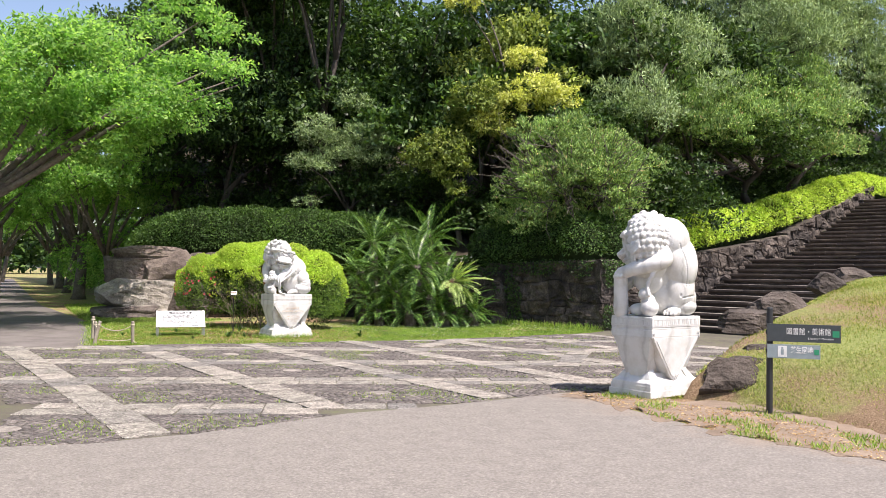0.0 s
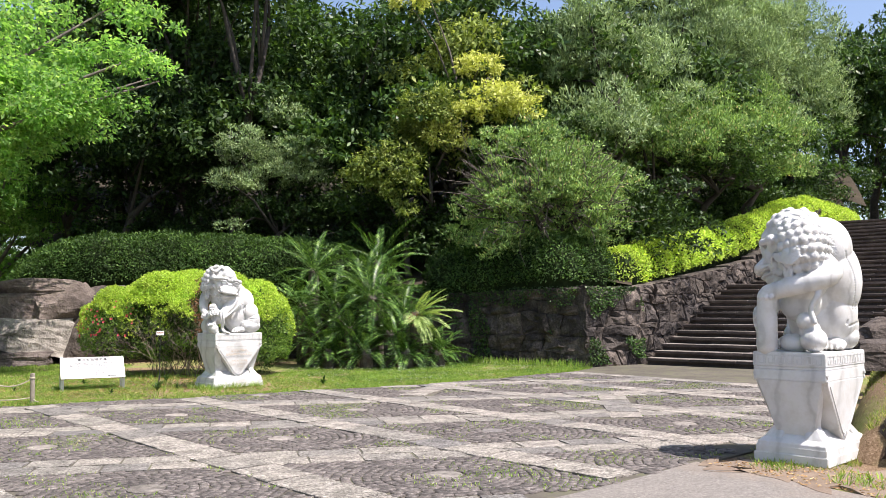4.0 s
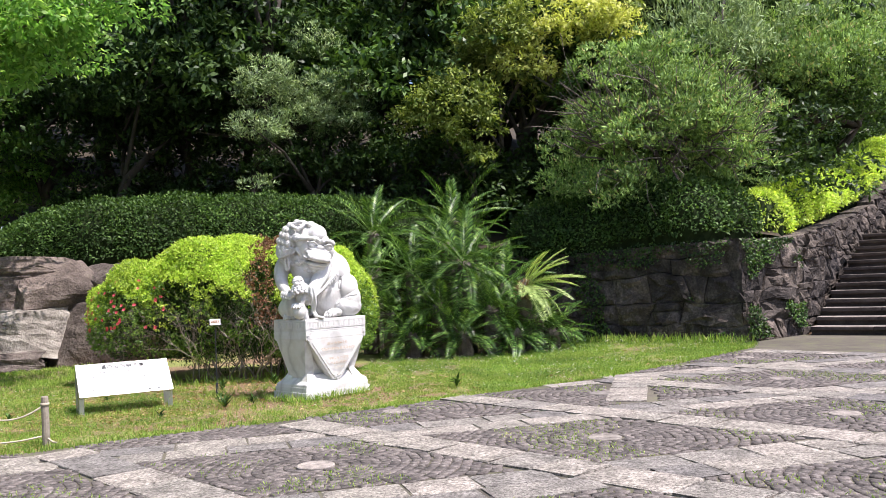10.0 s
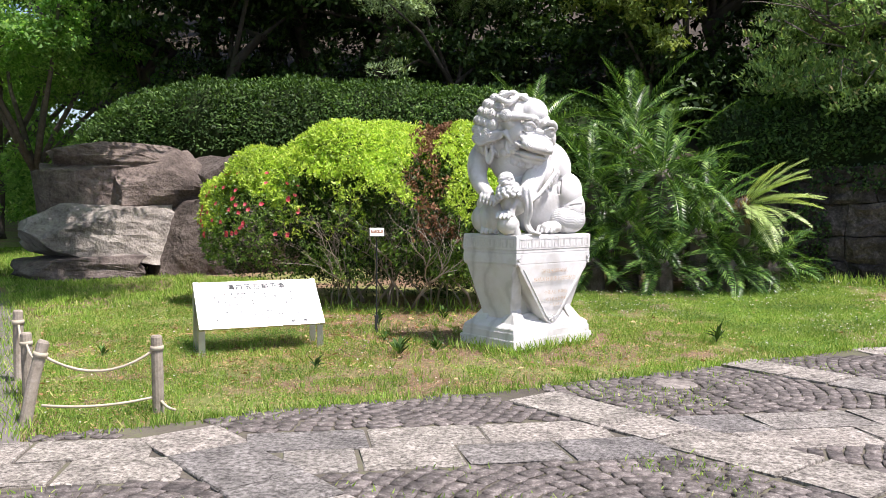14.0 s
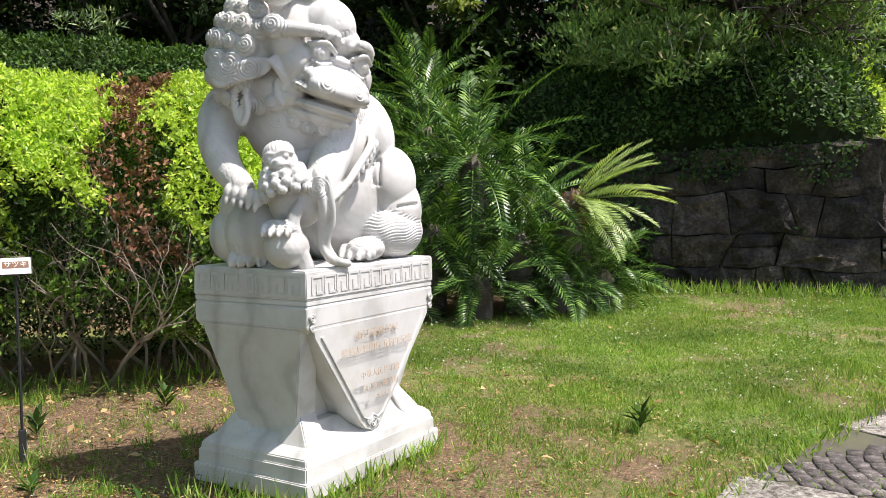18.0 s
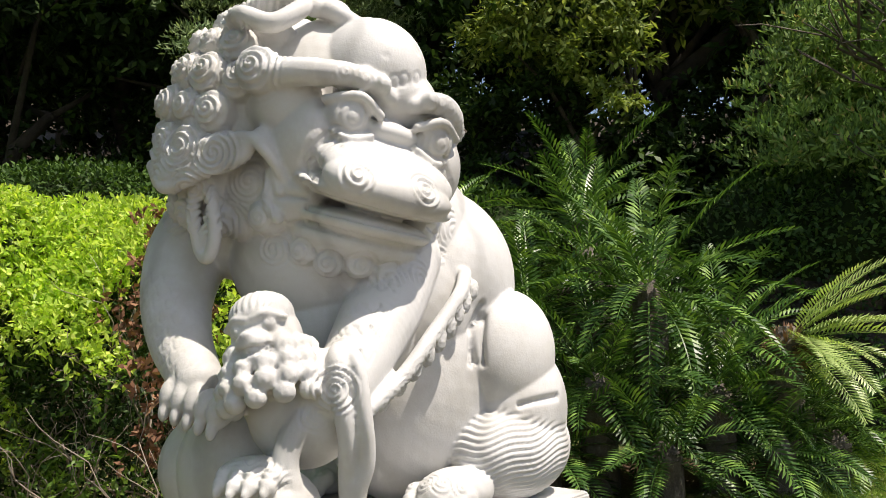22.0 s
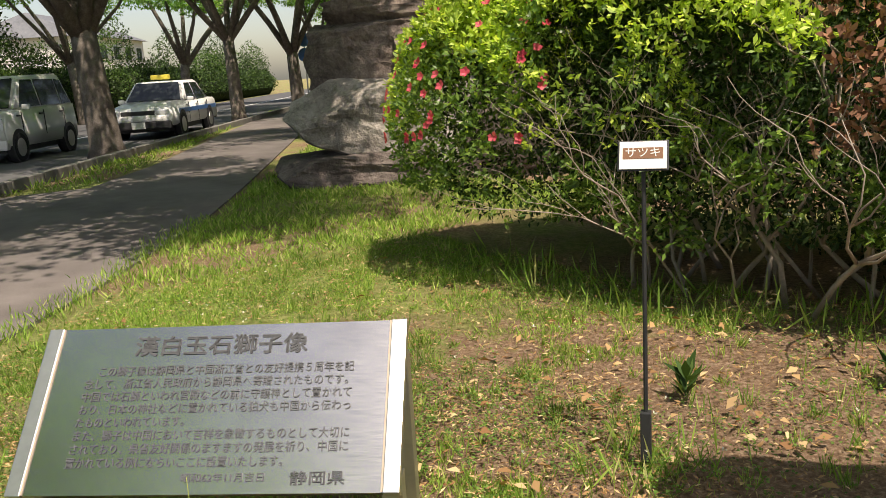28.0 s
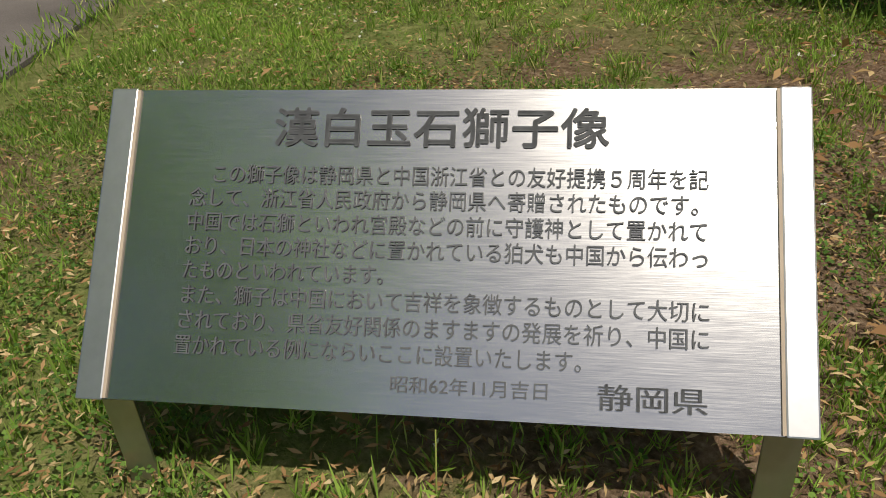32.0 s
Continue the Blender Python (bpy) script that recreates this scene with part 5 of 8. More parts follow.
def lion_block(cub):
    """A seated lion, head turned over its shoulder and bent down; one with a cub under its forepaws, one with a ball."""
    V, F, count, marks = [], [], [0], []
    here = [Matrix.Identity(4)]

    def at(p):
        return here[0] @ Vector(p)

    def way(d):
        return here[0].to_3x3() @ Vector(d)

    def ball(m, sub):
        v, f = BALLS[sub]
        m = here[0] @ m
        V.append(v @ np.array(m.to_3x3()).T + np.array(m.translation))
        F.append(f + count[0])
        count[0] += len(v)

    def ell(c, r, turn=(0, 0, 0), sub=3):
        sub = 4 if max(r) > 0.1 else sub
        ball(Matrix.LocRotScale(c, Euler([radians(a) for a in turn]), r), sub)

    def bend(pts, n=18):
        """A smooth line through a few points."""
        p = [Vector(q) for q in pts]
        p = [p[0] * 2 - p[1]] + p + [p[-1] * 2 - p[-2]]
        out = []
        for i in range(1, len(p) - 2):
            for k in range(n):
                t = k / n
                out.append(0.5 * ((2 * p[i]) + (p[i + 1] - p[i - 1]) * t + (2 * p[i - 1] - 5 * p[i] + 4 * p[i + 1] - p[i + 2]) * t * t + (3 * p[i] - p[i - 1] - 3 * p[i + 1] + p[i + 2]) * t ** 3))
        return out + [p[-2]]

    def rope(pts, r0, r1, n=18, flat=1.0):
        q = bend(pts, n)
        for i, p in enumerate(q):
            r = r0 + (r1 - r0) * i / (len(q) - 1)
            ell(p, (r, r * flat, r), sub=2)

    def curl(c, out, r, lam=0.3, deep=0.06):
        """A snail curl: a knob carved with a coil."""
        c = Vector(c) - Vector(out).normalized() * r * 0.35
        ell(c, (r, r, r), sub=2)
        marks.append(("coil", at(c), way(out), r * 1.15, max(r * lam, 0.0135), r * (deep if r > 0.035 else 0.035)))

    def coil(c, out, r, lam, amp):
        marks.append(("coil", at(c), way(out), r, lam, amp))

    def ring(c, r, amp=0.0025):
        marks.append(("ring", at(c), r, amp))

    def line(pts, w=0.006, deep=0.006):
        marks.append(("line", [at(p) for p in bend(pts, 12)], w, deep))

    def toes(c, out, count_, gap, r):
        """A row of clawed toes before a paw."""
        out = Vector(out).normalized()
        side = Vector((out.y, -out.x, 0))
        for k in range(count_):
            j = k - (count_ - 1) / 2
            p = Vector(c) + side * gap * j - out * gap * 0.25 * abs(j)
            ell(p + Vector((0, 0, r * 0.7)), (r, r * 1.15, r * 1.1), sub=2)
            ell(p + out * r * 0.9, (r * 0.95, r, r * 1.15), sub=2)
            ell(p + out * r * 1.8 - Vector((0, 0, r * 0.4)), (r * 0.42, r * 0.55, r * 0.75), sub=2)
            coil(p + out * r * 0.4 + Vector((0, 0, r * 1.6)), (out.x * 0.5, out.y * 0.5, 1), r * 1.25, r * 0.42, 0.0022)

    # trunk: hips, loin, hunched shoulders, deep breast
    ell((-0.02, -0.18, 0.34), (0.27, 0.30, 0.36), (10, 0, 0))
    ell((-0.01, -0.13, 0.55), (0.255, 0.33, 0.31), (28, 0, 0))
    ell((-0.02, -0.06, 0.71), (0.25, 0.31, 0.26), (18, 0, 0))
    ell((0.0, 0.15, 0.66), (0.24, 0.24, 0.22))
    ell((0.02, -0.19, 0.6), (0.24, 0.28, 0.27), (20, 0, 0))
    ell((0.02, 0.12, 0.48), (0.2, 0.2, 0.2))
    # backbone
    rope([(0.0, -0.46, 0.25), (-0.01, -0.42, 0.5), (-0.02, -0.33, 0.72), (-0.03, -0.2, 0.88)], 0.05, 0.07, 8)
    # haunches, shanks carved with combed hair, hind feet
    for s in (1, -1):
        ell((0.215 * s, -0.3, 0.385), (0.12, 0.165, 0.18), (12, 0, 0))
        ell((0.19 * s, -0.34, 0.24), (0.155, 0.175, 0.2))
        ell((0.225 * s, -0.3, 0.135), (0.125, 0.21, 0.137))
        ell((0.245 * s, -0.05, 0.06), (0.085, 0.11, 0.06))
        marks.append(("ripple", (0.225 * s, -0.3, 0.135), (0.137, 0.222, 0.149), 0.0165, 0.0026))
        toes((0.25 * s, 0.02, 0.04), (0.25 * s, 1, 0), 4, 0.047, 0.027)
        line([(0.31 * s, -0.1, 0.27), (0.285 * s, -0.115, 0.36), (0.27 * s, -0.135, 0.44), (0.25 * s, -0.17, 0.52)], 0.014, 0.016)
        line([(0.33 * s, -0.13, 0.245), (0.345 * s, -0.24, 0.265), (0.33 * s, -0.36, 0.27)], 0.012, 0.014)
    if cub:
        # far foreleg curves down in front, its paw spread over the cub's mane
        for pts, r0, r1 in (([(-0.20, 0.26, 0.80), (-0.245, 0.37, 0.70), (-0.215, 0.44, 0.58), (-0.13, 0.485, 0.46), (0.0, 0.515, 0.36)], 0.125, 0.058),):
            q = bend(pts, 8)
            for i, p in enumerate(q):
                k = i / (len(q) - 1)
                ell(p, (r0 + (r1 - r0) * k,) * 3)
        for k in range(5):
            t = k / 4
            ell((-0.02 + 0.14 * t, 0.565 - 0.03 * t, 0.34 - 0.035 * t), (0.024, 0.03, 0.042), (20, 0, 0), 2)
            ell((-0.02 + 0.14 * t, 0.585 - 0.03 * t, 0.305 - 0.035 * t), (0.013, 0.014, 0.026), (12, 0, 0), 2)
        for k in range(8):
            for j in range(4):
                c = Vector((-0.2 + 0.02 * k, 0.52 + 0.009 * k, 0.6 - 0.031 * k)) + Vector((0.75, -0.3, 0)) * ((j - 1.5) * 0.045 + 0.02 * (k % 2))
                line([c + Vector((-0.016, 0.014, 0.012)), c + Vector((0, 0.01, -0.014)), c + Vector((0.016, -0.014, 0.012))], 0.0035, 0.002)
    else:
        # near foreleg bent level across the breast
        for pts, r0, r1 in (([(-0.22, 0.18, 0.82), (-0.31, 0.24, 0.74), (-0.25, 0.36, 0.68), (-0.05, 0.46, 0.62), (0.16, 0.5, 0.56)], 0.125, 0.08), ([(0.18, 0.5, 0.52), (0.2, 0.47, 0.3), (0.22, 0.44, 0.06)], 0.09, 0.1)):
            q = bend(pts, 8)
            for i, p in enumerate(q):
                k = i / (len(q) - 1)
                ell(p, (r0 + (r1 - r0) * k,) * 3)
        toes((0.17, 0.55, 0.52), (0.2, 1, 0), 4, 0.045, 0.025)
    # near foreleg: straight, scaled, thrust forward over the cub
    q = bend([(0.16, 0.05, 0.64), (0.215, 0.15, 0.52), (0.26, 0.26, 0.42), (0.285, 0.34, 0.345)], 8)
    for i, p in enumerate(q):
        k = i / (len(q) - 1)
        ell(p, (0.11 - 0.042 * k,) * 3)
    for k in range(10):
        t = k / 9
        for j in range(4):
            c = Vector((0.235 + 0.085 * t, 0.165 + 0.2 * t, 0.605 - 0.22 * t)) + Vector((0.75, -0.66, 0)) * (j - 1.8) * 0.036 + Vector((0.03, 0.035, -0.006)) * (k % 2)
            line([c + Vector((-0.015, 0.012, 0.012)), c + Vector((0.008, 0.008, -0.014)), c + Vector((0.02, -0.012, 0.012))], 0.0035, 0.003)
    # its paw, with two hair whorls
    ell((0.295, 0.375, 0.335), (0.065, 0.06, 0.055))
    coil((0.335, 0.40, 0.345), (0.7, 0.7, 0.15), 0.05, 0.012, 0.004)
    coil((0.315, 0.43, 0.295), (0.6, 0.75, -0.1), 0.04, 0.012, 0.004)
    for k in range(4):
        ell((0.225 + 0.012 * k, 0.455 - 0.016 * k, 0.335 - 0.022 * k), (0.05, 0.034, 0.017), (0, 10, -35), 2)
    # strap edged with a fringe of locks
    rope([(0.255, -0.10, 0.60), (0.305, -0.02, 0.545), (0.33, 0.1, 0.455), (0.345, 0.22, 0.36), (0.335, 0.33, 0.29)], 0.018, 0.02, 16)
    for k in range(10):
        t = k / 9
        c = Vector((0.285 + 0.05 * math.sin(t * 2.6), -0.09 + 0.39 * t, 0.555 - 0.27 * t))
        ell(c, (0.017, 0.017, 0.032), (18, 0, 0), 2)
        coil(c + Vector((0.012, 0, 0)), (0.8, 0.5, -0.2), 0.026, 0.009, 0.0025)
    # ribbon over the paw and down to the plinth in two tails
    rope([(0.28, 0.33, 0.42), (0.33, 0.39, 0.415), (0.35, 0.40, 0.33), (0.345, 0.38, 0.25), (0.32, 0.36, 0.17), (0.315, 0.35, 0.1), (0.34, 0.33, 0.04), (0.33, 0.25, 0.014)], 0.022, 0.02, 20)
    rope([(0.31, 0.35, 0.425), (0.36, 0.365, 0.4), (0.375, 0.36, 0.3), (0.36, 0.34, 0.2), (0.33, 0.34, 0.11), (0.345, 0.3, 0.035), (0.35, 0.22, 0.012)], 0.018, 0.018, 20)
    rope([(0.27, 0.44, 0.29), (0.255, 0.47, 0.2), (0.275, 0.45, 0.09), (0.29, 0.43, 0.012)], 0.028, 0.034, 18)
    if cub:
        # cub: crouched body, lifted head with a domed brow, mane in small curls
        ell((0.19, 0.37, 0.30), (0.13, 0.12, 0.13))
        ell((0.26, 0.36, 0.36), (0.09, 0.1, 0.07))
        ell((0.17, 0.43, 0.39), (0.105, 0.1, 0.085))
        here[0] = Matrix.Translation((0.185, 0.46, 0.455)) @ Euler((radians(8), radians(-12), radians(-32))).to_matrix().to_4x4()
        ell((0, 0, 0), (0.075, 0.08, 0.078))
        ell((0, 0.012, 0.045), (0.07, 0.07, 0.055))
        ell((0, 0.075, -0.02), (0.038, 0.034, 0.026))
        ell((0, 0.1, -0.008), (0.017, 0.013, 0.012), sub=2)
        ell((0, 0.07, -0.05), (0.032, 0.03, 0.014))
        line([(-0.04, 0.085, -0.035), (0, 0.11, -0.04), (0.04, 0.085, -0.035)], 0.005, 0.008)
        for s in (1, -1):
            ell((0.034 * s, 0.066, 0.014), (0.017, 0.014, 0.016), sub=2)
            ring((0.034 * s, 0.078, 0.014), 0.009, 0.002)
            rope([(0.008 * s, 0.078, 0.03), (0.035 * s, 0.074, 0.036), (0.066 * s, 0.05, 0.024)], 0.007, 0.008, 8)
            ell((0.05 * s, 0.05, -0.035), (0.028, 0.028, 0.03))
        for k in range(7):
            line([(-0.045 + 0.015 * k, -0.01, 0.1), (-0.045 + 0.015 * k, 0.04, 0.086), (-0.04 + 0.0135 * k, 0.068, 0.05)], 0.004, 0.003)
        for tier in range(4):
            n = (9, 10, 11, 9)[tier]
            for k in range(n):
                w = radians(-50 + 280 * (k + 0.5 * (tier % 2)) / n)
                if tier == 0 and abs(w - radians(90)) < 0.75:
                    continue
                d = Vector((math.cos(w), math.sin(w), 0))
                curl(Vector((0, -0.005, -0.035 - 0.033 * tier)) + d * (0.088 + 0.012 * tier - 0.012 * (tier == 3)), d + Vector((0, 0, -0.25)), 0.024, 0.42)
        here[0] = Matrix.Identity(4)
        # brocade ball under the cub's paw, and the folded far hind leg
        ell((0.21, 0.465, 0.095), (0.1, 0.1, 0.095))
        ell((0.2, 0.5, 0.175), (0.09, 0.06, 0.042), (0, 0, -25))
        toes((0.225, 0.545, 0.165), (0.45, 1, -0.2), 4, 0.036, 0.019)
        marks.append(("ripple", (0.2, 0.5, 0.175), (0.095, 0.066, 0.046), 0.014, 0.002))
        ell((-0.03, 0.42, 0.15), (0.15, 0.1, 0.15))
        ell((-0.17, 0.37, 0.14), (0.14, 0.13, 0.14))
        ell((-0.14, 0.38, 0.27), (0.11, 0.09, 0.1))
        toes((-0.02, 0.47, 0.03), (0.4, 1, 0), 4, 0.045, 0.026)
    else:
        ell((-0.2, 0.38, 0.115), (0.12, 0.12, 0.115))
        ell((-0.14, 0.4, 0.29), (0.085, 0.085, 0.085))
        ell((-0.16, 0.36, 0.2), (0.1, 0.09, 0.1))
        ell((0.02, 0.28, 0.08), (0.16, 0.14, 0.09))
        for k in range(9):
            line([(-0.3 + 0.025 * k, 0.46, 0.02), (-0.29 + 0.023 * k, 0.49, 0.12), (-0.28 + 0.02 * k, 0.45, 0.21)], 0.005, 0.004)
        rope([(-0.27, 0.34, 0.64), (-0.25, 0.4, 0.52), (-0.2, 0.42, 0.4), (-0.24, 0.44, 0.28)], 0.03, 0.024, 12)
    # shoulder under the mane
    ell((-0.16, 0.25, 0.76), (0.16, 0.18, 0.17))
    ell((-0.05, 0.1, 0.85), (0.24, 0.27, 0.2))

    # head: facing +x of its own frame, eyes level at the origin
    here[0] = Matrix.Translation((0.25, 0.178, 0.937 if cub else 0.96)) @ Euler((0, 0, radians(16))).to_matrix().to_4x4() @ Euler((0, radians(13), 0)).to_matrix().to_4x4() @ Euler((radians(10), 0, 0)).to_matrix().to_4x4()
    ell((-0.17, 0.05, 0.03), (0.2, 0.21, 0.23))
    ell((-0.27, 0.12, -0.07), (0.22, 0.27, 0.31))
    ell((-0.2, 0.06, -0.2), (0.21, 0.25, 0.18))
    # smooth domed forehead
    ell((-0.07, 0.03, 0.125), (0.15, 0.135, 0.135))
    ell((-0.03, 0.0, 0.08), (0.11, 0.14, 0.09))
    for cy, cz in ((0.02, 0.15), (-0.03, 0.115), (-0.07, 0.13), (-0.06, 0.19), (-0.11, 0.1), (-0.01, 0.105)):
        ring((0.078 - 0.8 * (cz - 0.1) ** 1.2 if cz > 0.1 else 0.078, cy + 0.04, cz), 0.014)
    # broad flat snout like a bill, wide lips, cheeks
    ell((0.02, 0, -0.078), (0.12, 0.185, 0.07), (0, 26, 0))
    ell((0.085, 0, -0.105), (0.115, 0.172, 0.06), (0, 24, 0))
    ell((0.145, 0, -0.145), (0.07, 0.148, 0.048), (0, 14, 0))
    ell((0.05, 0, -0.16), (0.15, 0.198, 0.034), (0, 6, 0))
    ell((0.06, 0, -0.01), (0.035, 0.07, 0.026))
    for s in (1, -1):
        ell((0.13, 0.033 + 0.078 * s, -0.138), (0.066, 0.058, 0.044), (0, 18, 0))
        coil((0.172, 0.033 + 0.078 * s, -0.135), (0.8, 0.2 * s, 0.55), 0.042, 0.015, 0.0036)
        coil((0.115, 0.115 * s, -0.075), (0.5, 0.5 * s, 0.75), 0.03, 0.03, 0.002)
        for j in range(4):
            line([(0.06 + 0.012 * j, 0.13 * s, -0.02 - 0.02 * j), (0.055 + 0.015 * j, 0.165 * s, -0.06 - 0.018 * j), (0.03 + 0.02 * j, 0.18 * s, -0.11 - 0.012 * j), (0.05 + 0.022 * j, 0.17 * s, -0.165)], 0.0055, 0.007)
        ell((-0.07, 0.17 * s, -0.07), (0.14, 0.08, 0.12))
        ell((-0.07, 0.15 * s, -0.2), (0.12, 0.075, 0.09))
        ell((-0.09, (0.1 + 0.1 * (s > 0)) * s, 0.0), (0.11, 0.1, 0.1))
        # eye with heavy lids, under a curled brow
        ell((0.04, 0.112 * s, -0.002), (0.056, 0.058, 0.056))
        ring((0.094, 0.115 * s, -0.002), 0.017, 0.003)
        ring((0.094, 0.115 * s, -0.002), 0.034, 0.003)
        rope([(0.085, 0.05 * s, 0.018), (0.09, 0.11 * s, 0.046), (0.055, 0.175 * s, 0.022)], 0.012, 0.011, 10)
        rope([(0.085, 0.06 * s, -0.032), (0.09, 0.115 * s, -0.052), (0.05, 0.17 * s, -0.032)], 0.009, 0.009, 10)
        reach = 1.0 if s > 0 else 0.62
        rope([(0.065, 0.03 * s, 0.066), (0.065, 0.1 * s, 0.088), (0.045, (0.05 + 0.16 * reach) * s, 0.072), (-0.03, (0.04 + 0.255 * reach) * s, 0.045)], 0.024, 0.036, 10)
        for k in range(6):
            t = k / 5
            curl((0.092 - 0.115 * t ** 1.4, (0.065 + 0.21 * t * reach) * s, 0.088 - 0.01 * t - 0.02 * t * t), (0.85, 0.5 * s * t, 0.25), 0.024 + 0.012 * t)
        curl((-0.035, (0.05 + 0.262 * reach) * s, 0.052), (0.6, 0.75 * s, 0.1), 0.03 + 0.026 * reach, 0.26, 0.08)
        # moustache streaming back from the corner of the mouth, and a hanging ear loop
        for j in range(4):
            rope([(0.005 - 0.012 * j, 0.185 * s, -0.185 + 0.02 * j), (-0.005 - 0.012 * j, (0.11 + 0.15 * reach) * s, -0.12 + 0.014 * j), (-0.05, (0.09 + 0.205 * reach) * s, -0.1 - 0.016 * j), (-0.11, (0.07 + 0.295 * reach) * s, -0.14 - 0.022 * j), (-0.18, (0.07 + 0.34 * reach) * s, -0.175 - 0.026 * j), (-0.27, (0.07 + 0.355 * reach) * s, -0.12 - 0.03 * j)], 0.014, 0.017, 14)
        rope([(-0.14, (0.07 + 0.285 * reach) * s, -0.2), (-0.15, (0.07 + 0.275 * reach) * s, -0.28), (-0.135, (0.07 + 0.245 * reach) * s, -0.37), (-0.1, (0.07 + 0.23 * reach) * s, -0.385), (-0.09, (0.07 + 0.23 * reach) * s, -0.33), (-0.11, (0.07 + 0.255 * reach) * s, -0.24)], 0.017, 0.015, 14)
        ell((-0.12, (0.06 + 0.245 * reach) * s, -0.31), (0.014, 0.02, 0.075))
        rope([(0.0, 0.205 * s, -0.2), (-0.03, 0.225 * s, -0.16), (-0.02, 0.22 * s, -0.23), (0.01, 0.2 * s, -0.26)], 0.014, 0.014, 12)
        for c, r in (((-0.09, 0.235, -0.19), 0.055), ((-0.04, 0.215, -0.265), 0.045), ((-0.13, 0.24, -0.29), 0.05)):
            curl((c[0], c[1] * s, c[2]), (0.55, 0.8 * s, -0.1), r, 0.24, 0.04)
        for cx, cy, cz in ((-0.035, 0.245, 0.0), (-0.07, 0.255, -0.015), (-0.05, 0.25, 0.03)):
            ring((cx, cy * s, cz), 0.013)
    # open mouth: a deep slot between lip and jaw
    line([(0.0, -0.19, -0.205), (0.1, -0.16, -0.2), (0.165, -0.08, -0.2), (0.178, 0, -0.2), (0.165, 0.08, -0.2), (0.1, 0.16, -0.2), (0.0, 0.19, -0.205)], 0.01, 0.012)
    ell((0.035, 0, -0.232), (0.132, 0.165, 0.034))
    ell((-0.005, 0, -0.27), (0.135, 0.16, 0.06))
    ell((-0.09, 0, -0.31), (0.14, 0.17, 0.1))
    line([(0.0, -0.165, -0.255), (0.1, -0.12, -0.258), (0.145, 0, -0.26), (0.1, 0.12, -0.258), (0.0, 0.165, -0.255)], 0.006, 0.01)
    # beard: a row of curls below the chin
    for k in range(8):
        w = radians(-78 + 156 * k / 7)
        d = Vector((math.cos(w), math.sin(w), -0.15))
        curl(Vector((-0.075 + 0.165 * math.cos(w), -0.02 + 0.18 * math.sin(w), -0.318 - 0.012 * (k % 2))), d, 0.037, 0.28, 0.07)
    # mane: rows of snail curls round the back and sides
    for tier in range(8):
        n = (10, 12, 14, 15, 14, 12, 9, 5)[tier]
        e = (-0.75, -0.48, -0.22, 0.04, 0.3, 0.56, 0.82, 1.1)[tier]
        for k in range(n):
            w = 0.78 + (2 * math.pi - 1.9) * (k + 0.5 * (tier % 2)) / (n - 0.5)
            d = Vector((math.cos(w) * math.cos(e), math.sin(w) * math.cos(e), math.sin(e)))
            p = Vector((-0.27 + d.x * .24, 0.12 + d.y * .3, -0.07 + d.z * .335))
            curl(p, (d.x, d.y, d.z), 0.05 + 0.006 * math.sin(tier * 3.1 + k * 1.7), 0.25, 0.08)
    here[0] = here[0] if cub else Matrix.Identity(4)
    if not cub:
        # high crown and the mane that falls down the back in a smooth cape
        ell((0.07, 0.11, 1.16), (0.25, 0.26, 0.22))
        ell((-0.13, -0.1, 1.0), (0.26, 0.28, 0.31), (-20, 0, 0))
        ell((-0.2, -0.2, 0.7), (0.23, 0.29, 0.4), (-10, 0, 0))
        ell((-0.2, -0.22, 0.38), (0.17, 0.26, 0.34))
        for tier in range(3):
            e = (0.35, 0.75, 1.15)[tier]
            for k in range((11, 8, 4)[tier]):
                w = 2 * math.pi * (k + 0.5 * (tier % 2)) / (11, 8, 4)[tier]
                d = Vector((math.cos(w) * math.cos(e), math.sin(w) * math.cos(e), math.sin(e)))
                curl(Vector((0.06 + d.x * 0.24, 0.1 + d.y * 0.25, 1.16 + d.z * 0.215)), (d.x, d.y, d.z), 0.06, 0.25, 0.08)
        for k in range(7):
            line([(-0.36 + 0.03 * k, -0.02 - 0.05 * k, 0.95), (-0.4 + 0.035 * k, -0.1 - 0.055 * k, 0.7), (-0.38 + 0.035 * k, -0.16 - 0.055 * k, 0.4)], 0.012, 0.012)
    # ribbon bow on the crown
    if cub:
        for s in (1, -1):
            y = 0.19
            rope([(-0.2, y + 0.14 * s, 0.195 - .03 * s), (-0.13, y + 0.15 * s, 0.2 - .03 * s), (-0.07, y + 0.1 * s, 0.195 - .03 * s), (-0.08, y + 0.04 * s, 0.23 - .01 * s), (-0.14, y + 0.02 * s, 0.25)], 0.026, 0.022, 14)
            rope([(-0.22, y + 0.12 * s, 0.22 - .03 * s), (-0.17, y + 0.1 * s, 0.235 - .02 * s), (-0.12, y + 0.06 * s, 0.255), (-0.11, y, 0.24)], 0.028, 0.024, 14)
        for j in range(4):
            line([(-0.03, 0.05 - 0.03 * j, 0.2), (-0.08, 0.06 - 0.03 * j, 0.25), (-0.14, 0.07 - 0.03 * j, 0.28)], 0.006, 0.007)
    here[0] = Matrix.Identity(4)
    # tail laid on the back
    q = bend([(0.0, -0.44, 0.08), (0.02, -0.46, 0.25), (-0.02, -0.43, 0.45), (0.0, -0.36, 0.62)], 8)
    for i, p in enumerate(q):
        ell(p, (0.065 - 0.018 * i / len(q),) * 3)
    me = bpy.data.meshes.new("lion_block")
    me.from_pydata(np.concatenate(V).tolist(), [], np.concatenate(F).tolist())
    return me, marks


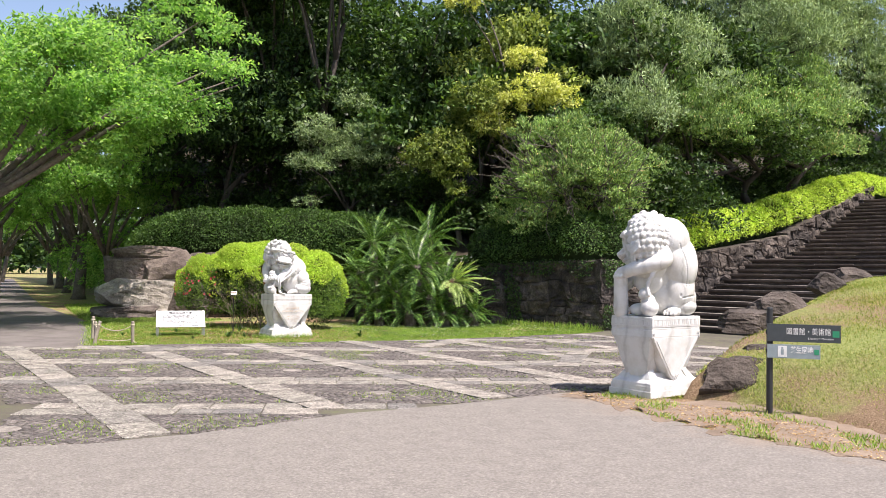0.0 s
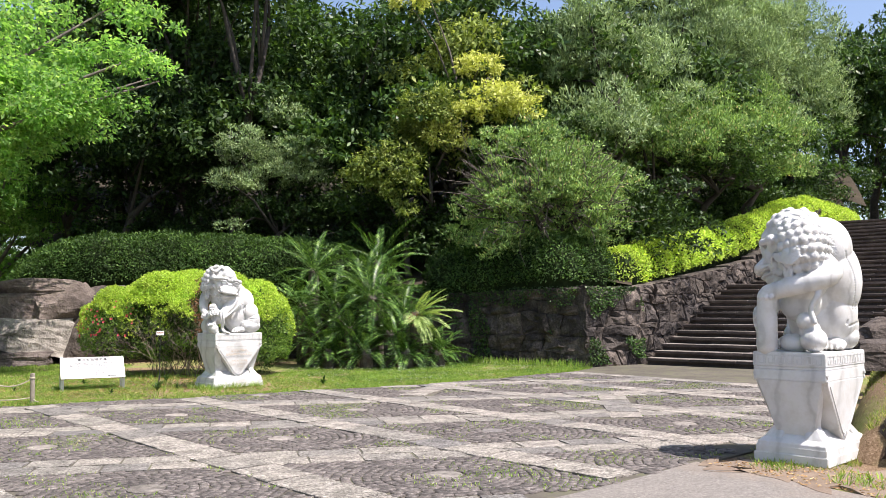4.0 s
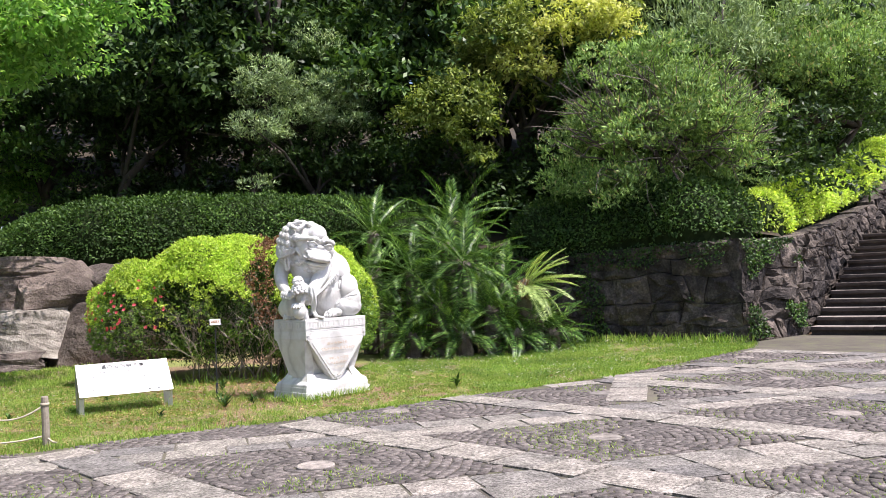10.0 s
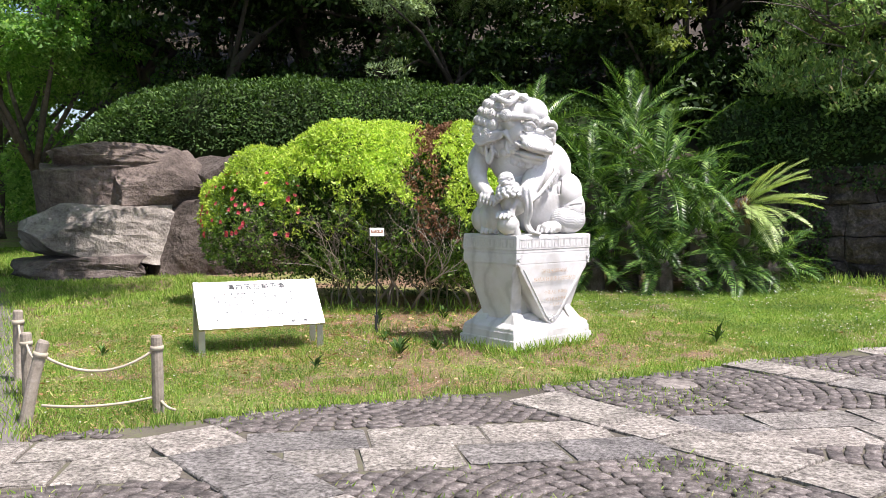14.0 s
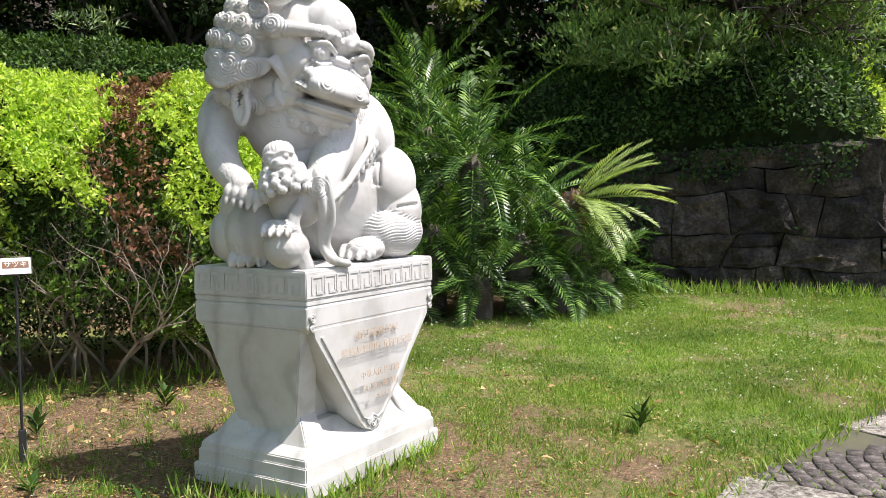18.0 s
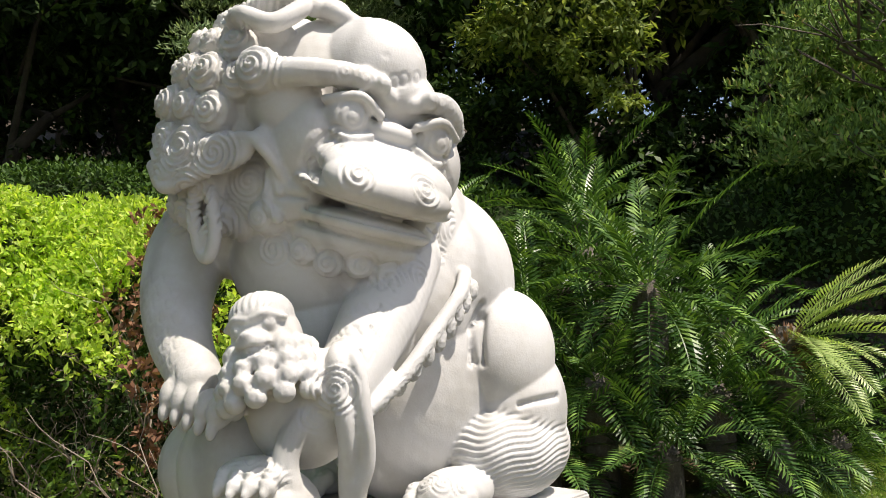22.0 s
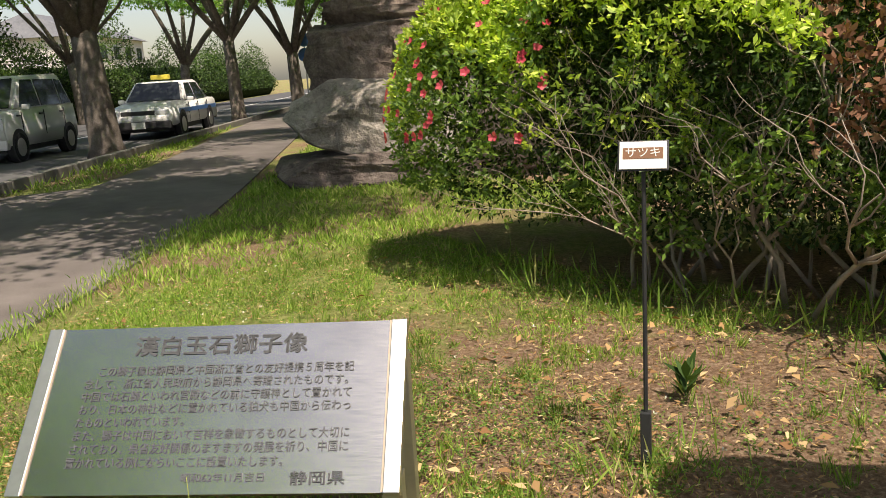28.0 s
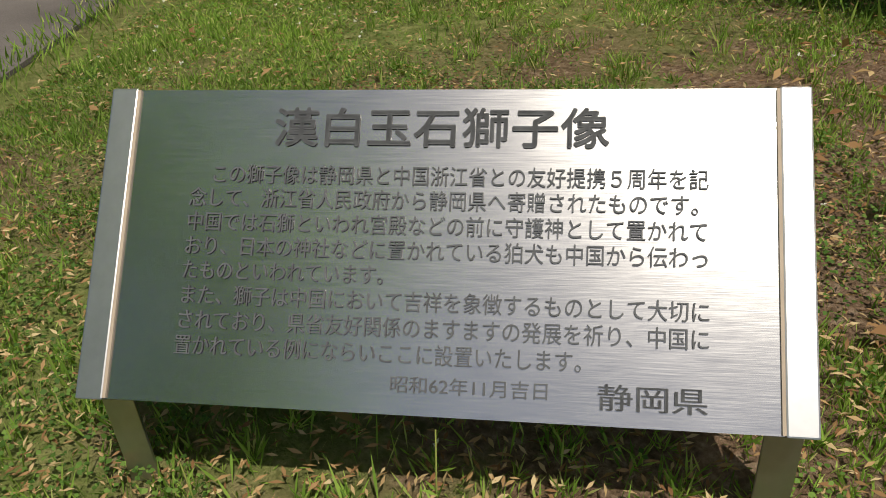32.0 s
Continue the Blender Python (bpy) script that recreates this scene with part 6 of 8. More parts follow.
def carve(co, no, marks):
    """Cut coils, rings, ripples and lines into the surface."""
    h = np.zeros(len(co))
    for kind, *a in marks:
        if kind == "coil":
            c, out, r, lam, amp = a
            out = Vector(out).normalized()
            t1 = out.orthogonal().normalized()
            t2 = out.cross(t1)
            d = co - np.array(c)
            near = np.nonzero((d ** 2).sum(1) < (1.45 * r) ** 2)[0]
            d = d[near]
            x, y, z = d @ np.array(t1), d @ np.array(t2), d @ np.array(out)
            q = np.hypot(x, y)
            fade = np.clip((1.2 * r - q) / (0.3 * r), 0, 1) * np.clip(z / r + 0.6, 0, 1)
            g = amp * np.cos(2 * np.pi * q / lam - np.arctan2(y, x)) * fade
            h[near] = np.where(np.abs(g) > np.abs(h[near]), g, h[near])
        elif kind == "ring":
            c, r, amp = a
            q = np.sqrt(((co - np.array(c)) ** 2).sum(1))
            h -= amp * np.exp(-((q - r) / 0.0035) ** 2)
        elif kind == "ripple":
            c, rr, lam, amp = a
            d = (co - np.array(c)) / np.array(rr)
            near = np.nonzero((d ** 2).sum(1) < 1.0)[0]
            d = d[near]
            q = np.sqrt((d ** 2).sum(1)) + 1e-6
            e = np.arcsin(np.clip(d[:, 2] / q, -1, 1)) * rr[2] + 0.18 * d[:, 1] * rr[1] + 0.006 * np.sin(np.arctan2(d[:, 1], d[:, 0]) * 7)
            h[near] += amp * np.sin(2 * np.pi * e / lam) * np.clip((1.0 - q) / 0.04, 0, 1)
        else:
            pts, w, deep = a
            p = np.array([tuple(q) for q in pts])
            near = np.nonzero(((co > p.min(0) - 0.045) & (co < p.max(0) + 0.045)).all(1))[0]
            if len(near):
                # distance along the surface: drop the part of the offset that lies along the normal
                d = co[near][:, None] - p[None]
                along = (d * no[near][:, None]).sum(2)
                q2 = ((d ** 2).sum(2) - along ** 2) + np.maximum(np.abs(along) - 0.04, 0) * 1.0
                h[near] -= deep * np.exp(-q2.min(1) / (w * w * 0.5))
    return co + no * h[:, None]


def lion_mesh(voxel, cub):
    block, marks = lion_block(cub)
    tmp = new("block", block)
    rm = tmp.modifiers.new("carve", "REMESH")
    rm.mode, rm.voxel_size = "VOXEL", voxel
    sm = tmp.modifiers.new("soften", "SMOOTH")
    sm.factor, sm.iterations = 0.5, 2
    me = bpy.data.meshes.new_from_object(tmp.evaluated_get(bpy.context.evaluated_depsgraph_get()))
    bpy.data.objects.remove(tmp)
    co = np.empty(len(me.vertices) * 3)
    no = np.empty(len(me.vertices) * 3)
    me.vertices.foreach_get("co", co)
    me.vertices.foreach_get("normal", no)
    co = carve(co.reshape(-1, 3), no.reshape(-1, 3), marks)
    me.vertices.foreach_set("co", co.ravel())
    me.polygons.foreach_set("use_smooth", np.ones(len(me.polygons), bool))
    me.name = "lion"
    me.materials.append(M["marble"])
    return me


def lion(name, place, turn, mirror, label, voxel=0.0047, cub=True):
    me = lion_mesh(voxel, cub)
    if mirror:
        me.transform(Matrix.Diagonal((-1, 1, 1, 1)))
        me.flip_normals()
    me.update()
    ob = new(name, me)
    ob.matrix_basis = pose(*place, 0, 0, turn)
    return tagged(ob, label, "statue")


def key_motif(parent, place, w):
    """One carved meander motif: raised fillets that turn inward."""
    bm = bmesh.new()
    for cx, cz, sx, sz in ((0.48, 0.036, 0.86, 0.011), (0.1, -0.002, 0.12, 0.07), (0.34, -0.036, 0.56, 0.011), (0.56, -0.016, 0.12, 0.04), (0.92, 0.0, 0.12, 0.078)):
        box_bm(cx * w, 0, cz, sx * w, .007, sz, 0, bm)
    o = part("key_motif", bm, M["marble_cut"], parent, "carved key-pattern motif")
    o.matrix_basis = place


def pedestal(place, turn, tall, inscribed, label):
    p = tagged(new("stone_pedestal"), label, "pedestal")
    p.matrix_basis = pose(*place, 0, 0, turn) @ Matrix.Diagonal((1, 1, tall, 1))
    hx, hy = .342, .495

    def solid(name, rings, bevel=0.006, mark=""):
        """A closed solid through rings of four corners each, given from the bottom up."""
        bm = bmesh.new()
        vs = [[bm.verts.new(q) for q in ring] for ring in rings]
        bm.faces.new(vs[0][::-1])
        bm.faces.new(vs[-1])
        for a, b in zip(vs, vs[1:]):
            n = len(a)
            for k in range(n):
                bm.faces.new((a[k], a[(k + 1) % n], b[(k + 1) % n], b[k]))
        bmesh.ops.recalc_face_normals(bm, faces=bm.faces[:])
        bmesh.ops.bevel(bm, geom=bm.edges[:], offset=bevel, segments=2, affect="EDGES")
        # a few chipped corners
        for v in bm.verts:
            v.co += Vector((noise.noise(v.co * 9), noise.noise(v.co * 9 + Vector((5, 0, 0))), noise.noise(v.co * 9 + Vector((0, 5, 0))))) * .004
        return part(name, bm, M["marble"], p, mark)

    def box_rings(levels):
        return [[(-x, -y, z), (x, -y, z), (x, y, z), (-x, y, z)] for z, x, y in levels]

    solid("base_slab", box_rings([(0, hx + .004, hy + .03), (.085, hx + .004, hy + .03)]))
    solid("base_step", box_rings([(.08, hx - .012, hy + .014), (.15, hx - .014, hy + .012)]))
    solid("foot_moulding", box_rings([(.145, hx - .02, hy + .004), (.18, hx - .025, hy), (.205, hx - .05, hy - .03), (.235, hx - .1, hy - .09), (.29, hx - .145, hy - .15)]), .004)
    solid("shaft", box_rings([(.27, .135, .245), (.5, .185, .32), (.735, .265, .42)]), .004)
    solid("lower_band", box_rings([(.725, hx - .02, hy - .02), (.75, hx - .003, hy - .003), (.838, hx - .003, hy - .003), (.848, hx - .012, hy - .012)]), .004)
    solid("string_course", box_rings([(.846, hx - .004, hy - .004), (.868, hx - .004, hy - .004)]), .003)
    solid("top_block", box_rings([(.866, hx - .01, hy - .01), (.874, hx, hy), (.992, hx, hy), (1.0, hx - .006, hy - .006)]), .004)
    # tapering hanging panels on the short ends
    for s in (1, -1):
        y = lambda z, d: (hy - .004 - d - (.74 - z) * .2) * s
        outline = [(-.3, .745), (.3, .745), (.29, .70), (.165, .24), (-.165, .24), (-.29, .70)]
        solid("end_panel", [[(x, y(z, .1), z) for x, z in outline], [(x, y(z, 0), z) for x, z in outline]], .005, "tapering carved end panel")
    # flared buttresses on the corners
    for sx in (1, -1):
        for sy in (1, -1):
            foot = [(.1 * sx, .3 * sy, .2), (.29 * sx, .3 * sy, .2), (.29 * sx, .45 * sy, .2), (.1 * sx, .45 * sy, .2)]
            waist = [(.1 * sx, .24 * sy, .33), (.2 * sx, .29 * sy, .33), (.19 * sx, .385 * sy, .33), (.1 * sx, .36 * sy, .33)]
            top = [(.15 * sx, .3 * sy, .735), (.285 * sx, .36 * sy, .735), (.275 * sx, .44 * sy, .735), (.15 * sx, .42 * sy, .735)]
            rings = [foot, waist, top]
            solid("corner_buttress", [r[::-1] for r in rings] if sx * sy < 0 else rings, .005)
    # hanging triangular drapes on the long sides
    for s in (1, -1):
        x = lambda z, d: (hx - .002 - d - (.74 - z) * .06) * s
        outline = [(-.455, .745), (.455, .745), (.44, .70), (.1, .26), (.06, .215), (0, .19), (-.06, .215), (-.1, .26), (-.44, .70)]
        solid("hanging_panel", [[(x(z, .2), a, z) for a, z in outline], [(x(z, 0), a, z) for a, z in outline]], .004, "carved triangular drape")
        chunks = []
        rim = [(-.40, .705), (-.075, .275), (-.03, .255), (0, .275), (.03, .255), (.075, .275), (.40, .705)]
        for (a, z), (b, z2) in zip(rim, rim[1:]):
            chunks.append(tube([(x(z, -.002), a, z), (x(z2, -.002), b, z2)], [.006, .006], 5))
        v, f = joined(chunks)
        link_mesh("drape_rim", v, f, M["marble_cut"], p)
        # scrolls at the apex and at the upper corners of the drape
        for cy, cz, r in ((0, .235, .026), (-.035, .245, .017), (.035, .245, .017), (-.462, .79, .022), (-.462, .745, .016), (.462, .79, .022), (.462, .745, .016)):
            loop = [(x(cz, -.003), cy + r * (1 - k / 26) * math.cos(k * .6), cz + r * (1 - k / 26) * math.sin(k * .6)) for k in range(22)]
            v, f = tube([Vector(q) for q in loop], [.0045] * 22, 5)
            link_mesh("scroll_relief", v, f, M["marble_cut"], p, True)
        n = 11
        w = (2 * hy - .06) / n
        for i in range(n):
            key_motif(p, Matrix(((0, 1, 0, hx * s), (1, 0, 0, -hy + .03 + i * w), (0, 0, 1, .933), (0, 0, 0, 1))), w)
        m = 7
        w = (2 * hx - .05) / m
        for i in range(m):
            key_motif(p, Matrix.Translation((-hx + .025 + i * w, hy * s, .933)), w)
    if inscribed:
        # the face towards the plaza: worn brown characters
        lean = math.atan(.06)
        m = Matrix.Translation((-(hx + .0005), 0, .74)) @ Matrix(((0, 0, -1, 0), (-1, 0, 0, 0), (0, 1, 0, 0), (0, 0, 0, 1))) @ Euler((-lean, 0, 0)).to_matrix().to_4x4()
        for text, size, z, w in (("浙江省静岡県", .043, .675, .34), ("締結友好関係五周年紀念", .043, .605, .56), ("中華人民共和国", .037, .485, .30), ("浙江省人民政府", .037, .425, .28), ("一九八七年", .03, .375, .16)):
            lettering("inscription", text, size, M["gilt"], p, m @ Matrix.Translation((0, z - .74, 0)), 0.001, 1.0, "CENTER", w, -.0006)
    return p


LL, LL_TURN = (-3.625, 17.955), 145.5
RL, RL_TURN = (5.43, 11.73), 146.0
pedestal((*LL, 0.0), LL_TURN, 1.0, True, "white marble pedestal with hanging triangular panel and worn inscription, in grass")
pedestal((*RL, 0.0), RL_TURN, 1.03, False, "white marble pedestal with hanging triangular panel at the plaza edge")


# ---- memorial plate ----
def brushed_steel():
    m, nt, b = mat("brushed_steel", 0.3, 1.0, 0.5)
    co = coords(nt, "Object")
    mp = nt.nodes.new("ShaderNodeMapping")
    mp.inputs["Scale"].default_value = (3, 160, 3)
    nt.links.new(co, mp.inputs["Vector"])
    n = noise_tex(nt, 4, 4, 0.6, mp.outputs[0])
    big = noise_tex(nt, 3.0, 3, 0.6, co)
    nt.links.new(ramp(nt, big, [(0.3, (0.46, 0.465, 0.46)), (0.7, (0.56, 0.565, 0.555))]), b.inputs["Base Color"])
    r = ramp(nt, n, [(0.3, (0.17, 0.17, 0.17)), (0.7, (0.27, 0.27, 0.27))])
    nt.links.new(r, b.inputs["Roughness"])
    bump(nt, b, n, 0.06, 0.001)
    return m


M["steel"] = brushed_steel()
M["steel_edge"] = plain("steel_border", (0.5, 0.505, 0.5), 0.38, 1.0, 0.5, 0.08, 30)
M["ink"] = plain("etched_black_letter", (0.09, 0.095, 0.1), 0.6, 0, 0.3, 0.3, 30)


def memorial_plate():
    tl, tr, bl = Vector((-6.356, 16.699, .575)), Vector((-5.518, 17.396, .575)), Vector((-6.141, 16.434, .212))
    u = (tr - tl).normalized()
    w = (tr - tl).length
    d = tl - bl
    d -= u * d.dot(u)
    h = d.length
    v = d.normalized()
    n = u.cross(v)
    o = tl - v * h
    p = tagged(new("memorial_plate"), "brushed steel plaque with engraved black Japanese text, on legs in grass", "plaque")
    p.matrix_basis = Matrix(((u.x, v.x, n.x, o.x), (u.y, v.y, n.y, o.y), (u.z, v.z, n.z, o.z), (0, 0, 0, 1)))
    inv = p.matrix_basis.inverted()
    part("panel", box_bm(w / 2, h / 2, -.012, w - .092, h, .02), M["steel"], p, "brushed steel text panel")
    for x in (.0225, w - .0225):
        part("border", box_bm(x, h / 2, -.014, .045, h + .004, .034, .003), M["steel_edge"], p, "bright folded steel border")
    for x in (.047, w - .047):
        part("seam", box_bm(x, h / 2, -.001, .005, h - .002, .006), plain("tan_sealant", (.42, .34, .26), .8), p)
    # legs: folded plates to the ground
    for x, s in ((.03, 1), (w - .03, -1)):
        for y in (.045, h - .1):
            top = p.matrix_basis @ Vector((x, y, -.03))
            m = inv @ Matrix.Translation((top.x, top.y, 0)) @ Euler((0, 0, math.atan2(u.y, u.x))).to_matrix().to_4x4()
            hgt = top.z + .05
            bm = box_bm(0, 0, hgt / 2 - .05, .055, .006, hgt, 0.001, None, m)
            box_bm(-.026 * s, .03, hgt / 2 - .05, .005, .06, hgt, 0.001, bm, m)
            part("leg", bm, M["steel_edge"], p, "folded steel leg")
    # text
    def line(text, x0, x1, y, size, weight=0.0):
        lettering("text_line", text, size, M["ink"], p, Matrix.Translation((x0, y, 0)), 0.0004, 1.0, "LEFT", x1 - x0, weight)
    fx = lambda k: k * w
    fy = lambda k: h * (1 - k)
    for dx, dy in ((0, 0), (.0018, 0), (.0009, .0014), (.0009, -.0014)):
        line("漢白玉石獅子像", fx(.256) + dx, fx(.732) + dx, fy(.135) + dy, .066)
    body = [("この獅子像は静岡県と中国浙江省との友好提携５周年を記", .168, .862, .285), ("念して、浙江省人民政府から静岡県へ寄贈されたものです。", .138, .852, .362),
            ("中国では石獅といわれ宮殿などの前に守護神として置かれて", .138, .862, .44), ("おり、日本の神社などに置かれている狛犬も中国から伝わっ", .138, .862, .517),
            ("たものといわれています。", .138, .43, .594), ("また、獅子は中国において吉祥を象徴するものとして大切に", .138, .862, .672),
            ("されており、県省友好関係のますますの発展を祈り、中国に", .138, .862, .75), ("置かれている例にならいここに設置いたします。", .138, .703, .828)]
    for t, a, b, y in body:
        line(t, fx(a), fx(b), fy(y), .033)
    line("昭和62年11月吉日", fx(.45), fx(.66), fy(.915), .027)
    for dx in (0, .001):
        line("静岡県", fx(.725) + dx, fx(.862) + dx, fy(.925), .04)


memorial_plate()


# ---- plant label ----
M["label_white"] = plain("label_white", (.78, .77, .72), .4)
M["label_brown"] = plain("label_brown", (.2, .095, .045), .5)
M["black_metal"] = plain("dark_painted_metal", (.035, .037, .04), .5, .3)


def plant_label():
    p = tagged(new("plant_label"), "small white plant sign with brown band on a thin dark stake", "sign")
    p.matrix_basis = pose(-5.13, 18.04, 0.0, 0, 0, 28)
    v, f = tube([(0, 0, -.05), (0, 0, .5), (0, .004, .94)], [.0075, .0075, .007], 7)
    link_mesh("stake", v, f, M["black_metal"], p)
    part("stake_socket", box_bm(0, 0, .075, .034, .034, .19, .004), M["black_metal"], p)
    m = Matrix.Translation((0, -.01, .99)) @ Euler((radians(68), 0, 0)).to_matrix().to_4x4()
    part("back_plate", box_bm(0, 0, -.004, .15, .094, .006, .003, None, m), M["black_metal"], p, "dark metal frame")
    part("card", box_bm(0, 0, .0015, .138, .084, .005, .001, None, m), M["label_white"], p)
    part("brown_band", box_bm(0, .006, .0046, .118, .034, .0012, 0, None, m), M["label_brown"], p)
    lettering("name_text", "サツキ", .032, M["label_white"], p, m @ Matrix.Translation((0, .006, .0052)), 0.0006, 1.0, "CENTER", .1)


plant_label()


# ---- rope fence ----
def rope_fence():
    tops = {}
    posts = [((-5.98, 14.24), (.10, .07, .47)), ((-5.40, 14.72), (-.01, 0, .46)), ((-6.86, 15.22), (.0, 0, .5)), ((-6.42, 14.8), (-.02, .01, .42))]
    for (x, y), (dx, dy, h) in posts:
        t = tagged(new("fence_post"), "short weathered round wooden post with rope", "post", "rope fence posts")
        t.matrix_basis = pose(x, y, 0)
        v, f = tube([(0, 0, -.08), (dx * .5, dy * .5, h * .5), (dx * .96, dy * .96, h - .012), (dx, dy, h)], [.036, .035, .034, .027], 12)
        link_mesh("shaft", v, f, M["wood"], t, False)
        v, f = tube([(dx * .8, dy * .8, h * .8), (dx * .86, dy * .86, h * .86)], [.041, .041], 12)
        link_mesh("rope_wrap", v, f, M["rope"], t, True)
        tops[(x, y)] = Vector((x + dx * .83, y + dy * .83, h * .83))
    pl = [p for p, _ in posts]
    for a, b, sag, low in ((0, 1, .12, 0), (0, 1, .03, .3), (0, 3, .06, 0), (3, 2, .08, 0), (1, 1, .02, .3)):
        p, q = tops[pl[a]] - Vector((0, 0, low)), tops[pl[b]] - Vector((0, 0, low))
        if a == b:
            p, q = p + Vector((0, 0, -.0)), p + Vector((.16, -.06, -.06))
        pts = [p.lerp(q, k / 10) - Vector((0, 0, sag * 4 * (k / 10) * (1 - k / 10))) for k in range(11)]
        v, f = tube(pts, [.0085] * 11, 6)
        tagged(link_mesh("rope", v, f, M["rope"], None, True), "sagging tan fibre rope strung between wooden posts", "rope", "fence ropes")


rope_fence()


# ---- fingerpost ----
M["sign_grey"] = plain("sign_dark_grey", (.06, .07, .075), .45, .2)
M["sign_mid"] = plain("sign_grey_blue", (.3, .36, .38), .45, .2)
M["sign_green"] = plain("sign_green_arrow", (.02, .28, .14), .5)
M["sign_white"] = plain("sign_white_letter", (.8, .8, .78), .5)


def fingerpost():
    p = tagged(new("direction_sign"), "black post with two dark finger signs on the bank", "signpost")
    p.matrix_basis = pose(6.80, 10.58, 0.0, 0, 0, 2)
    v, f = tube([(0, 0, -.15), (0, 0, 1.2), (0, 0, 1.215)], [.036, .036, .03], 16)
    link_mesh("post", v, f, M["black_metal"], p, False)
    def blade(name, z, h, w, m, tip):
        bm = bmesh.new()
        t = .014
        out = [(-.03, z - h / 2), (w, z - h / 2), (w + tip, z), (w, z + h / 2), (-.03, z + h / 2)] if tip else [(-.03, z - h / 2), (w, z - h / 2), (w, z + h / 2), (-.03, z + h / 2)]
        a = [bm.verts.new((x, -.045 - t, zz)) for x, zz in out]
        b = [bm.verts.new((x, -.045 + t, zz)) for x, zz in out]
        bm.faces.new(a)
        bm.faces.new(b[::-1])
        for i in range(len(a)):
            j = (i + 1) % len(a)
            bm.faces.new((a[j], a[i], b[i], b[j]))
        bmesh.ops.recalc_face_normals(bm, faces=bm.faces[:])
        return part(name, bm, m, p)
    blade("finger_board", .93, .2, .74, M["sign_grey"], 0)
    blade("finger_board", .72, .155, .53, M["sign_mid"], 0)
    m = Matrix(((1, 0, 0, 0), (0, 0, -1, -.0595), (0, 1, 0, 0), (0, 0, 0, 1)))
    lettering("sign_text", "図書館・美術館", .085, M["sign_white"], p, m @ Matrix.Translation((.17, .945, 0)), .001, 1, "LEFT", .46)
    lettering("sign_text", "Library・Museum", .032, M["sign_white"], p, m @ Matrix.Translation((.40, .873, 0)), .001, 1, "LEFT", .26)
    lettering("sign_text", "芝生園地", .085, M["sign_white"], p, m @ Matrix.Translation((.215, .735, 0)), .001, 1, "LEFT", .24, .0015)
    part("arrow", box_bm(.69, -.0605, .93, .07, .002, .07, 0), M["sign_green"], p, "green arrow mark")
    part("arrow", box_bm(.49, -.0605, .72, .05, .002, .06, 0), M["sign_green"], p, "green arrow mark")
    part("pictogram", box_bm(.13, -.0605, .72, .095, .002, .125, 0), M["sign_white"], p, "white pictogram square")
    part("pictogram", box_bm(.13, -.0625, .712, .03, .002, .06, 0), M["sign_mid"], p, "small dark figure mark")
    part("pictogram", box_bm(.13, -.0625, .758, .02, .002, .02, 0), M["sign_mid"], p, "small dark figure mark")
    part("bracket", box_bm(0, -.03, .93, .09, .03, .05, .004), M["black_metal"], p)
    part("bracket", box_bm(0, -.03, .72, .09, .03, .05, .004), M["black_metal"], p)


fingerpost()

